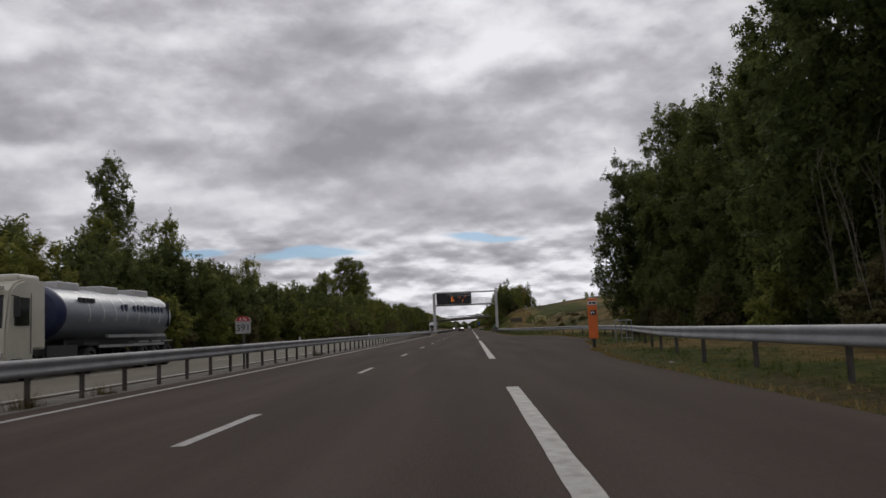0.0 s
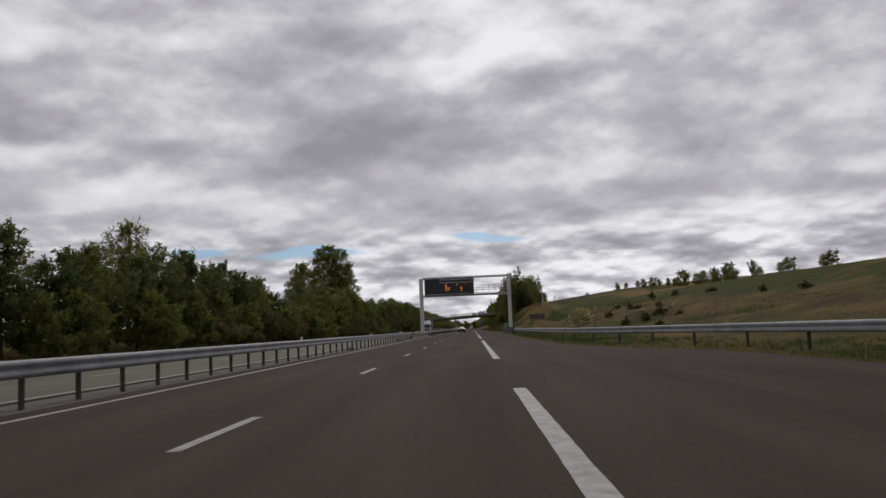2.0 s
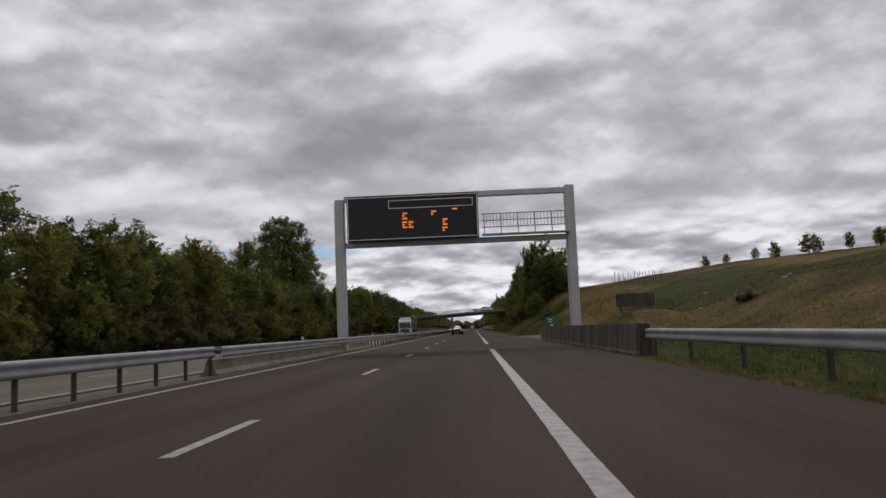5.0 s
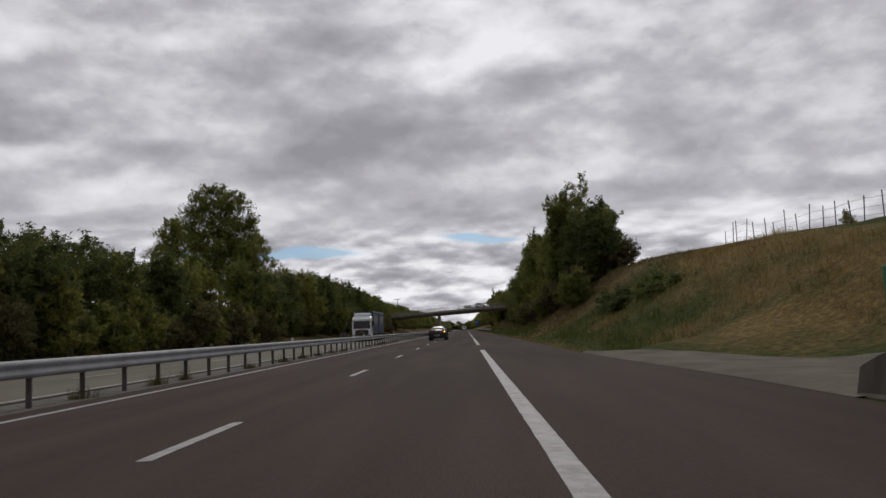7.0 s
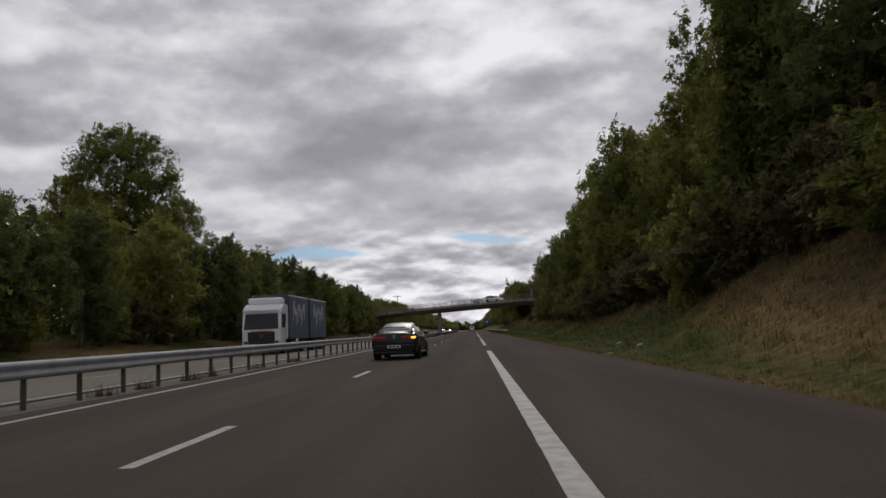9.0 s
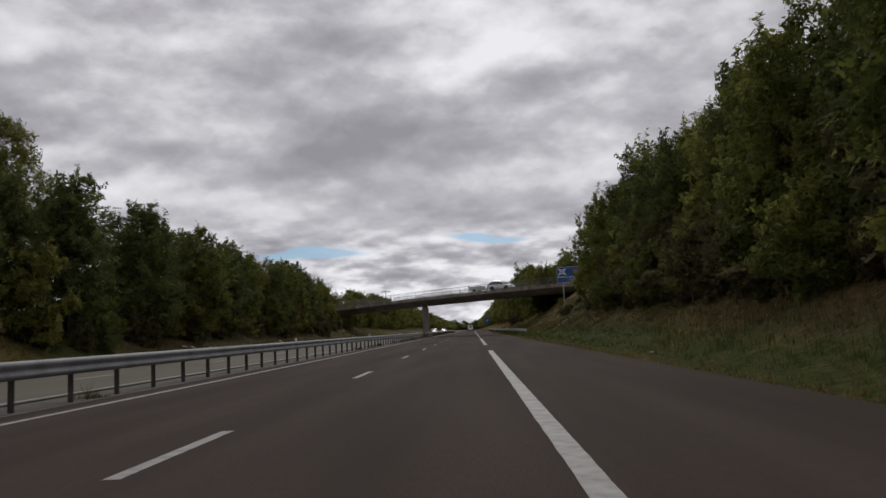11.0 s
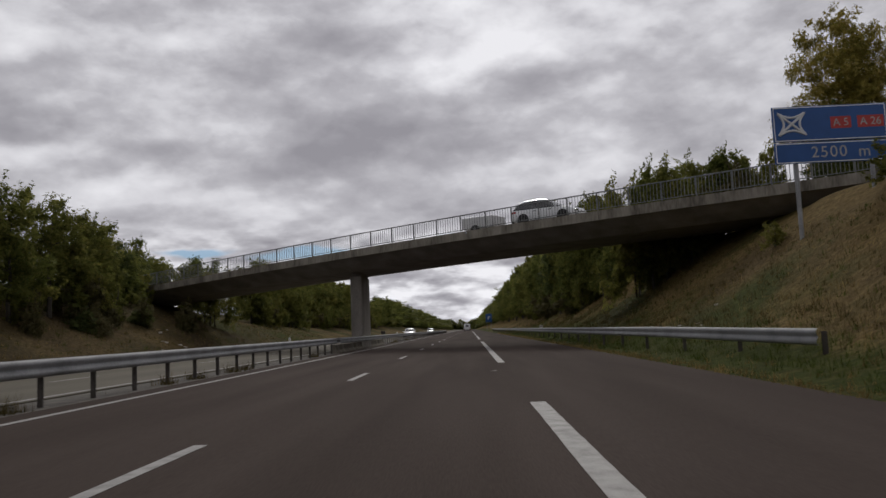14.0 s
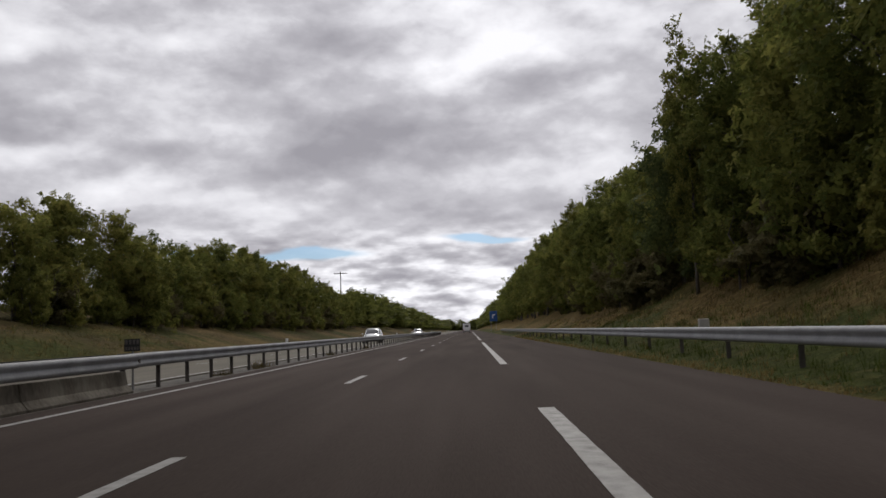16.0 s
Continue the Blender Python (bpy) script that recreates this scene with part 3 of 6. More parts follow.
# ---------------------------------------------------------------- carriageways
LANE, RIGHT_LINE, LEFT_LINE = 0.0, 3.70, -3.74
ys = [-120.0] + list(np.arange(-60, 240, 2.0)) + [260, 300, 600, 1000, 1600]
rv, rf = [], []
for y in ys:
    rv += [(-4.45, y, 0.0), (edge(y), y, 0.0), (edge(y), y, -0.12), (-4.45, y, -0.12)]
for i in range(len(ys) - 1):
    a, b = 4 * i, 4 * i + 4
    rf += [(a, a + 1, b + 1, b), (a + 1, a + 2, b + 2, b + 1), (a + 3, a, b, b + 3)]
road = tagged(raw("road", rv, rf, ASPHALT), "dark brown-grey asphalt carriageway with hard shoulder and lay-by", "road", kind="structure")
bm = boxes((-10.75, 740, -0.06, 9.7, 1720, 0.12))
far_road = tagged(part("road_opposite", bm, OLD_ASPHALT), "pale worn asphalt carriageway beyond the median rail", "road", kind="structure")
bm = boxes((-5.175, 740, -0.08, 1.45, 1720, 0.1))
median = tagged(part("median_strip", bm, GRAVEL), "dark gravel and dirt strip under the median guard rail", "median", kind="structure")
pv, pf = [], []
for j in range(24):
    y = 185.2 + j * 0.88
    x1 = 7.5 + max(0.0, min(6.4, (205.0 - y) * 0.42))
    for i in range(9):
        x = edge(y) - 0.02 + (x1 - edge(y) + 0.02) * i / 8
        pv.append((x, y, max(0.006, land(x, y) + 0.05)))
    if j:
        pf += [((j - 1) * 9 + i, (j - 1) * 9 + i + 1, j * 9 + i + 1, j * 9 + i) for i in range(8)]
gravel_pad = tagged(raw("gravel_pad", pv, pf, PALE_GRAVEL), "pale gravel pull-off beside the shoulder", "gravel", kind="structure")

mark_mesh = {}


def stripe(name, x, y0, y1, width, parent):
    key = (name, round(y1 - y0, 2))
    if key not in mark_mesh:
        rnd = random.Random(len(mark_mesh))
        n = max(2, int((y1 - y0) / 0.35) if y1 - y0 < 60 else int((y1 - y0) / 8))
        vs, fs = [], []
        for i in range(n + 1):
            yy = (y1 - y0) * i / n
            jag = 0.005 if y1 - y0 < 60 else 0.0
            vs += [(-width / 2 + rnd.uniform(-jag, jag), yy, 0), (width / 2 + rnd.uniform(-jag, jag), yy, 0)]
            if i:
                a = 2 * i - 2
                fs.append((a, a + 1, a + 3, a + 2))
        me = bpy.data.meshes.new(name)
        me.from_pydata(vs, [], fs)
        me.materials.append(PAINT)
        mark_mesh[key] = me
    ob = new(name, mark_mesh[key])
    ob.parent = parent
    ob.location = (x, y0, 0.004)
    return ob


for n in range(-5, 70):
    stripe("lane_dash", LANE, 13 * n, 13 * n + 3, 0.15, road)
for n in range(-2, 14):
    stripe("shoulder_dash", RIGHT_LINE, 19.3 + 52 * n, 58.3 + 52 * n, 0.225, road)
stripe("edge_line", LEFT_LINE, -100, 1400, 0.16, road)
stripe("edge_line", -6.15, -100, 1400, 0.15, far_road)
stripe("edge_line", -13.2, -100, 1400, 0.2, far_road)
for n in range(-5, 70):
    stripe("lane_dash", -9.6, 13 * n + 5, 13 * n + 8, 0.15, far_road)

# ---------------------------------------------------------------- guard rails
WAVE = [(0.0, -0.160), (0.020, -0.156), (0.050, -0.125), (0.060, -0.095), (0.056, -0.060), (0.028, -0.022), (0.022, 0.0), (0.028, 0.022), (0.056, 0.060), (0.060, 0.095), (0.050, 0.125), (0.020, 0.156), (0.0, 0.160)]
WAVE = [(a + 0.003, b) for a, b in WAVE] + [(a - 0.003, b) for a, b in WAVE[::-1]]


def bend(beam):
    """Rounds the rolled folds of a beam."""
    for p in beam.data.polygons:
        p.use_smooth = True
    beam.data.set_sharp_from_angle(angle=radians(50))


def wave(side):
    return [(a * side, b) for a, b in WAVE]


post_bm = boxes((0, 0.024, 0.17, 0.09, 0.007, 1.14), (0, -0.024, 0.17, 0.09, 0.007, 1.14), (0.042, 0, 0.17, 0.007, 0.042, 1.14))
post_mesh = bpy.data.meshes.new("post")
post_bm.to_mesh(post_mesh)
post_bm.free()
post_mesh.materials.append(DULL_STEEL)
block_bm = boxes((0, 0, 0, 0.14, 0.09, 0.26))
block_mesh = bpy.data.meshes.new("spacer")
block_bm.to_mesh(block_mesh)
block_bm.free()
block_mesh.materials.append(DULL_STEEL)


def guard_rail(label, path, step, sides, top=0.79, group="guard rails"):
    """A W-beam rail on posts along a path of (x, y, ground height)."""
    rail = tagged(empty("guard_rail"), label, "guard rail", group)
    pts = []
    for (a, b) in zip(path, path[1:]):
        n = max(1, int(math.hypot(b[0] - a[0], b[1] - a[1]) / 4))
        pts += [tuple(a[k] + (b[k] - a[k]) * i / n for k in range(3)) for i in range(n)]
    pts.append(path[-1])
    for s in sides:
        vs, fs = sweep(wave(s), [(p[0] + s * 0.10, p[1], p[2] + top - 0.155) for p in pts])
        bend(raw("beam", vs, fs, STEEL, rail))
    d, left = 0.0, 0.0
    for a, b in zip(pts, pts[1:]):
        L = math.hypot(b[0] - a[0], b[1] - a[1])
        while left <= L:
            k = left / L
            q = [a[i] + (b[i] - a[i]) * k for i in range(3)]
            po = new("post", post_mesh)
            po.parent, po.location = rail, (q[0], q[1], q[2] + 0.0)
            po.rotation_euler = (0, 0, random.uniform(-0.06, 0.06))
            left += step
        left -= L
    return rail


guard_rail("galvanised steel W-beam guard rail in the median", [(-4.95, -30, -0.03), (-4.95, 146, -0.03)], 2.0, (1, -1), 0.86)
guard_rail("galvanised steel W-beam guard rail in the median", [(-4.95, 181, -0.03), (-4.95, 404, -0.03)], 2.0, (1, -1), 0.86)
guard_rail("galvanised steel W-beam guard rail in the median", [(-4.95, 429, -0.03), (-4.95, 620, -0.03)], 2.0, (1, -1), 0.86)
guard_rail("galvanised steel guard rail curving round the lay-by", [(8.6, -60, .11), (8.6, 7, .11), (8.8, 13, .10), (9.45, 19, .08), (10.8, 28, .06), (12.1, 37, .06), (12.8, 45, .07), (13.0, 52, .08), (13.0, 64, .1), (12.2, 72, .08), (9.6, 86, .05), (8.7, 93, .05), (8.45, 104, .05), (8.4, 150, .05)], 4.0, (-1,))
guard_rail("galvanised steel guard rail on the grass verge", [(9.4, 374, .02), (8.75, 385, .1), (8.6, 396, .1), (8.6, 560, .1)], 4.0, (-1,))

# median barrier of concrete below the gantry and the bridge
NEWJ = [(-0.30, 0), (-0.30, 0.08), (-0.16, 0.30), (-0.10, 0.78), (0.10, 0.78), (0.16, 0.30), (0.30, 0.08), (0.30, 0)]


def barrier(name, label, x, y0, y1, z, mat, scale=1.0, tall=1.0, profile=NEWJ):
    b = tagged(empty(name, x, y0, z), label, "concrete barrier", "concrete barriers")
    n = max(1, round((y1 - y0) / 4.0))
    L = (y1 - y0) / n
    me = None
    for i in range(n):
        if me is None:
            bm2 = prism(bmesh.new(), [(a * scale, c * tall) for a, c in profile], 0.008, L - 0.008)
            ob = part("barrier_segment", bm2, mat, b)
            me = ob.data
        else:
            ob = new("barrier_segment", me)
            ob.parent = b
        ob.location = (random.uniform(-0.008, 0.008), i * L, 0)
    return b


barrier("concrete_barrier", "low stained concrete barrier under the median rail by the gantry", -4.98, 146, 181, -0.03, MEDIAN_CONCRETE, 0.9, 0.60)
barrier("concrete_barrier", "low stained concrete barrier round the bridge pier", -4.98, 404, 429, -0.03, STAINED, 0.9, 0.62)
for y0, y1 in ((146.2, 180.8), (404.2, 428.8)):
    r = tagged(empty("guard_rail"), "galvanised steel rail bolted above the low concrete barrier", "guard rail", "guard rails")
    for s in (1, -1):
        vs, fs = sweep(wave(s), [(-4.98 + s * 0.34, y, 0.67) for y in (y0 - 0.2, (y0 + y1) / 2, y1 + 0.2)])
        bend(raw("beam", vs, fs, STEEL, r))
    for i in range(int((y1 - y0) / 4) + 1):
        raw_b = part("bracket", boxes((-4.98, y0 + 1 + 4 * i, 0.66, 0.66, 0.08, 0.10)), DULL_STEEL, r)
STREAKED = shade("streaked_wall_concrete", [(0.034, 0.029, 0.024), (0.085, 0.075, 0.062), (0.165, 0.150, 0.126)], 1.0, 0.93, bump=0.3, fine=4.5, stretch=(1, 0.9, 0.16), spec=0.08)
WALL = [(-0.24, 0), (-0.24, 0.05), (-0.19, 0.12), (-0.13, 0.78), (0.13, 0.78), (0.19, 0.12), (0.24, 0.05), (0.24, 0)]
tall_wall = barrier("concrete_barrier", "tall grey-brown stained concrete barrier along the shoulder with a sloping end", 8.27, 148, 182.4, -0.03, STREAKED, 1.1, 1.33, WALL)
ev, ef = [], []
for dy_, k in ((0.0, 1.33), (0.9, 1.22), (1.8, 0.98), (2.6, 0.72), (3.0, 0.56), (3.1, 0.50)):
    ev += [(a * 1.1, 34.41 + dy_, c * k) for a, c in WALL]
for i in range(5):
    ef += [(8 * i + q, 8 * i + (q + 1) % 8, 8 * i + 8 + (q + 1) % 8, 8 * i + 8 + q) for q in range(8)]
ef += [tuple(range(8))[::-1], tuple(40 + q for q in range(8))]
raw("end_segment", ev, ef, STREAKED, tall_wall)
# ---------------------------------------------------------------- trees


def unit_dirs(rng, n):
    v = rng.normal(size=(n, 3))
    return v / np.linalg.norm(v, axis=1)[:, None]


def leaf_mesh(name, rng, lumps, leaves, size, mat, sprigs=0, core=0.74, droop=0.25, sub=7):
    """A crown: boughs (centre, radii) carry small dense clumps, thick with leaf blades, and a few sprigs stand out."""
    vs, fs = [], []

    def fill(c, r, n, k):
        """Broad shaded blades inside a clump."""
        base = len(vs)
        p = np.array(c) + rng.normal(size=(n, 1, 3)) * k * 0.6 * np.array(r)
        e = rng.normal(size=(n, 3, 3))
        e -= e.mean(axis=1, keepdims=True)
        e /= np.linalg.norm(e, axis=2, keepdims=True)
        vs.extend((p + e * np.minimum(k * np.array(r), size * 1.25)).reshape(-1, 3).tolist())
        fs.extend((base + 3 * i, base + 3 * i + 1, base + 3 * i + 2) for i in range(n))

    clumps = []
    for c, r in lumps:
        fill(c, r, 16 if sub < 4 else 20, core)
        for d in unit_dirs(rng, sub):
            d[2] = d[2] * 0.8 + 0.12
            k = rng.uniform(0.30, 0.46) * (5.0 / sub) ** 0.4
            c2 = np.array(c) + d * np.array(r) * rng.uniform(0.62, 0.86)
            r2 = np.array(r) * k * np.array([1.05, 1.05, 0.85])
            clumps.append((c2, r2))
            fill(c2, r2, 4, 0.6)
    area = np.array([(r[0] * r[1] + r[0] * r[2] + r[1] * r[2]) for _, r in clumps])
    count = rng.multinomial(leaves, area / area.sum())
    C, N = [], []
    for (c, r), k in zip(clumps, count):
        d = unit_dirs(rng, k)
        rad = rng.uniform(0.45, 1.12, k)
        C.append(c + d * r * rad[:, None])
        N.append(d + np.array([0, 0, 0.35]))
    for _ in range(sprigs):
        c, r = clumps[rng.integers(len(clumps))]
        d = unit_dirs(rng, 1)[0]
        d[2] = abs(d[2]) * 0.8 + 0.25
        d /= np.linalg.norm(d)
        k = int(rng.integers(9, 18))
        along = np.array(c) + d * np.array(r) * np.linspace(0.7, 1.0, k)[:, None] + (d * np.array([0.4, 0.4, 1.0]) * np.linspace(0, rng.uniform(0.4, 1.2), k)[:, None])
        C.append(along + rng.normal(size=(k, 3)) * 0.06)
        N.append(np.repeat(d[None], k, 0))
    C, N = np.concatenate(C), np.concatenate(N)
    k = len(C)
    nrm = N + rng.normal(size=(k, 3)) * 0.55
    nrm /= np.linalg.norm(nrm, axis=1)[:, None]
    a = np.cross(nrm, rng.normal(size=(k, 3)))
    a /= np.linalg.norm(a, axis=1)[:, None] + 1e-9
    a[:, 2] -= droop
    b = np.cross(nrm, a)
    L = (size * rng.uniform(0.6, 1.35, k))[:, None]
    q = np.stack([C - a * L * 0.50 + b * L * 0.36, C - a * L * 0.42 - b * L * 0.36, C + a * L * 0.62 + nrm * L * 0.12], 1).reshape(-1, 3)
    base = len(vs)
    vs = np.concatenate([np.array(vs).reshape(-1, 3), q])
    fs += [(base + 3 * i, base + 3 * i + 1, base + 3 * i + 2) for i in range(k)]
    me = bpy.data.meshes.new(name)
    me.from_pydata(vs.tolist(), [], fs)
    me.update()
    me.materials.append(mat)
    return me


def limbs(rng, height, r0, targets, lean=0.0, stems=1):
    """A tapered trunk, or several stems, with limbs out to the lumps."""
    bm = bmesh.new()
    for s in range(stems):
        off = Vector((0, 0, -0.3)) if stems == 1 else Vector((rng.uniform(-0.6, 0.6), rng.uniform(-0.6, 0.6), -0.3))
        p, n = off.copy(), 5
        r = r0 * (1 if stems == 1 else rng.uniform(0.5, 0.9))
        top = height * rng.uniform(0.75, 0.95)
        spine = [p.copy()]
        for i in range(n):
            q = Vector((off.x * (1 + i * 0.35) + rng.uniform(-0.12, 0.12) * (i + 1) * 0.5, off.y * (1 + i * 0.35) + rng.uniform(-0.12, 0.12) * (i + 1) * 0.5, top * (i + 1) / n))
            rod(bm, p, q, r * (1 - i / (n + 0.6)), 7, r * (1 - (i + 1) / (n + 0.6)))
            p = q
            spine.append(q)
        for c in targets[s::stems]:
            c = Vector(c)
            z = max(0.25 * top, min(top * 0.9, c.z - 0.45 * math.hypot(c.x, c.y)))
            i = min(n - 1, int(z / top * n))
            f = z / top * n - i
            st = spine[i].lerp(spine[i + 1], min(1, max(0, f)))
            rod(bm, st, c, r * 0.34, 4, r * 0.08)
    return bm


def make_tree(name, label, seed, height, radius, clear, leaves, size, mat, shape="round", lumps=13, r0=0.16, sprigs=14, stems=1, core=0.74, sub=7):
    rng = np.random.default_rng(seed)
    L = []
    for i in range(lumps):
        u = (i + 0.5) / lumps
        z = clear + (height - clear) * (0.06 + 0.84 * u)
        if shape == "round":
            w = math.sin(math.pi * min(0.97, 0.16 + 0.80 * u)) ** 0.7
        elif shape == "cone":
            w = 1.05 - 0.85 * u
        elif shape == "poplar":
            w = 0.55 + 0.45 * math.sin(math.pi * (0.1 + 0.8 * u))
        else:
            w = 0.9 - 0.35 * u * u
        a = i * 2.4 + rng.uniform(-0.5, 0.5)
        d = radius * w * rng.uniform(0.25, 0.62)
        r = radius * w * rng.uniform(0.42, 0.62)
        h = max(0.5, min((height - clear) * 0.20, r * 1.25)) * rng.uniform(0.85, 1.15)
        L.append(((d * math.cos(a), d * math.sin(a), z), (max(0.5, r), max(0.5, r), h)))
    tr = empty(name)
    part("trunk", limbs(rng, height, r0, [c for c, _ in L][::2], stems=stems), BARK, tr, smooth=True)
    link("crown", leaf_mesh("crown", rng, L, leaves, size, mat, sprigs, core, sub=sub), None, tr)
    tagged(tr, label, "tree")
    return tr


KINDS = {
    "a": make_tree("broadleaf_tree", "tall green roadside broadleaf tree with dense foliage", 11, 9.5, 3.1, 0.6, 3200, 0.33, LEAF, "round", 17, sprigs=60, core=0.58),
    "b": make_tree("broadleaf_tree", "dark green roadside broadleaf tree with dense foliage", 12, 10.5, 2.8, 0.5, 3200, 0.33, LEAF_DARK, "tall", 18, sprigs=60, core=0.58),
    "c": make_tree("broadleaf_tree", "yellowing green roadside tree with loose top shoots", 13, 8.6, 2.7, 0.4, 3100, 0.32, LEAF_WARM, "round", 16, sprigs=80, core=0.56),
    "d": make_tree("broadleaf_tree", "green roadside tree with feathery upright shoots", 14, 10.0, 2.4, 0.4, 3100, 0.32, LEAF, "poplar", 18, sprigs=70, core=0.56),
    "e": make_tree("broadleaf_tree", "dark green many-stemmed roadside tree", 15, 8.8, 3.0, 0.3, 3200, 0.33, LEAF_DARK, "round", 17, stems=3, sprigs=70, core=0.56),
    "s": make_tree("shrub", "dense green shrub at the edge of the wood", 16, 3.6, 2.0, 0.05, 1200, 0.28, LEAF, "round", 10, r0=0.06, stems=3, sprigs=22, core=0.50, sub=5),
    "t": make_tree("shrub", "brownish green thicket shrub at the edge of the wood", 17, 3.0, 1.9, 0.05, 1200, 0.27, BRUSH, "round", 10, r0=0.05, stems=3, sprigs=24, core=0.48, sub=5),
    "u": make_tree("upright_bush", "yellow-green bush at the edge of the wood", 18, 4.2, 1.8, 0.05, 1200, 0.27, LEAF_WARM, "tall", 10, r0=0.06, stems=3, sprigs=30, core=0.50, sub=5),
}
KINDS["v"] = make_tree("scrub_clump", "low olive and brown scrub on the bank", 21, 1.1, 1.0, 0.02, 420, 0.20, BRUSH, "round", 6, r0=0.02, stems=2, sprigs=14, core=0.5, sub=3)
KINDS["w"] = make_tree("bramble_mound", "low dark green bramble mound on the bank", 22, 1.0, 1.1, 0.02, 420, 0.20, LEAF_DARK, "round", 6, r0=0.02, stems=2, sprigs=10, core=0.5, sub=3)
KINDS["f"] = make_tree("broadleaf_tree", "green tree of the wood further along the road", 19, 9.5, 3.1, 0.5, 2000, 0.44, LEAF, "round", 14, sprigs=14, core=0.56)
KINDS["g"] = make_tree("broadleaf_tree", "yellowish green tree of the wood further along the road", 20, 10.3, 2.7, 0.5, 2000, 0.42, LEAF_WARM, "poplar", 14, sprigs=24, core=0.54)
stock = dict(KINDS)
park_y = -54
for k, ob in stock.items():
    ob.matrix_basis = pose(-20, park_y, land(-20, park_y))
    park_y -= 5


def plant(kind, x, y, size=1.0, wide=None, group="roadside trees", label=None):
    w = size if wide is None else wide
    m = Matrix.LocRotScale((x, y, land(x, y) - 0.05), Euler((random.uniform(-0.03, 0.03), random.uniform(-0.03, 0.03), random.uniform(0, 6.28))), (w, w, size))
    ob = copy_thing(stock[kind], m)
    tagged(ob, label or "", "", group)
    return ob


rt = random.Random(5)
BACK_LEFT, BACK_RIGHT = [], []


def height_at(rows, y):
    return float(np.interp(y, [r[0] for r in rows], [r[1] for r in rows]))


# height of the tree tops over the road along the left wood (front row) and along the right wood
LEFT_TOP = [(-40, 7.65), (35, 8.36), (44, 8.6), (60, 8.6), (66, 8.2), (72, 7.75), (90, 7.34), (105, 8.36), (120, 8.57), (128, 8.36), (138, 4.69), (150, 6.12), (168, 9.38), (185, 9.69), (215, 8.16), (230, 8.06), (270, 10.4), (305, 11.22), (340, 11.55), (355, 10.9), (375, 11.34), (396, 11.6), (404, 11.2), (415, 9.9), (430, 9.6), (450, 11.12), (466, 12.64), (480, 10.9), (500, 13.08), (540, 13.08), (620, 10.9)]
y = 24.0
while y < 600:
    gap = 3.0 if 125 < y < 260 else (3.7 if y < 520 else 6)
    if not (426 < y < 434 or 246 < y < 254):
        x0 = -19.6 if y < 395 else ((-30.5 if y < 455 else -24.2) if y > 430 else (-21.2 if y < 411 else -24.5))
        top = height_at(LEFT_TOP, y)
        g = land(x0, y)
        kind = rt.choice("bebbae" if y < 125 else ("abcdeab" if y < 200 else ("abedcbe" if y < 436 else "fgf")))
        base = {"f": 10.0, "g": 11.0, "a": 10.0, "b": 11.0, "c": 9.3, "d": 10.8, "e": 9.4}[kind]
        s = (top - g) / base * rt.uniform(0.86, 1.06)
        plant(kind, x0 + rt.uniform(-1.1, 1.1), y + rt.uniform(-1, 1), s, max(0.8, min(1.25, s * 1.15)), "left wood")
        if (rt.random() < 0.75 or 125 < y < 250) and y < 480 and not 428 < y < 458:
            plant(rt.choice("stu" if y > 200 else "stts"), x0 + (rt.uniform(1.8, 2.6) if y < 255 else rt.uniform(0.4, 1.0)), y + rt.uniform(-1.5, 1.5), rt.uniform(0.75, 1.25) * (1 if y < 395 else 0.8), None, "left wood")
    y += gap * rt.uniform(0.8, 1.2)
y = 10.0
while y < 560:
    if not (422 < y < 436 or 246 < y < 272):
        top = height_at(LEFT_TOP, y)
        x0 = -25.0 if y < 395 else -31.5
        kind = rt.choice("abde")
        s = (top * 1.04 + 0.3 - land(x0, y)) / 10.3 * rt.uniform(0.8, 1.08)
        BACK_LEFT.append((x0 + rt.uniform(-1.5, 1.5), y, s, max(0.8, min(1.3, s * 1.1))))
    y += 5.6 * rt.uniform(0.8, 1.2)

for i in range(34):
    yy = 424 + 2.6 * i + rt.uniform(-1, 1)
    plant(rt.choice("tsst"), 14.3 + rt.uniform(-0.5, 0.9), yy, rt.uniform(0.7, 1.2), None, "right wood")
for i in range(40):
    yy = 457 + 2.8 * i + rt.uniform(-1, 1)
    plant(rt.choice("tsu"), -22.6 + rt.uniform(-0.7, 0.5), yy, rt.uniform(0.7, 1.2), None, "left wood")
for i in range(34):
    yy = rt.uniform(318, 424)
    xx = -17.6 - rt.uniform(0, 1.6) - (1.5 if yy > 395 else 0)
    plant(rt.choice("vvwv"), xx, yy, rt.uniform(0.7, 1.5), rt.uniform(0.8, 1.3), "left wood")

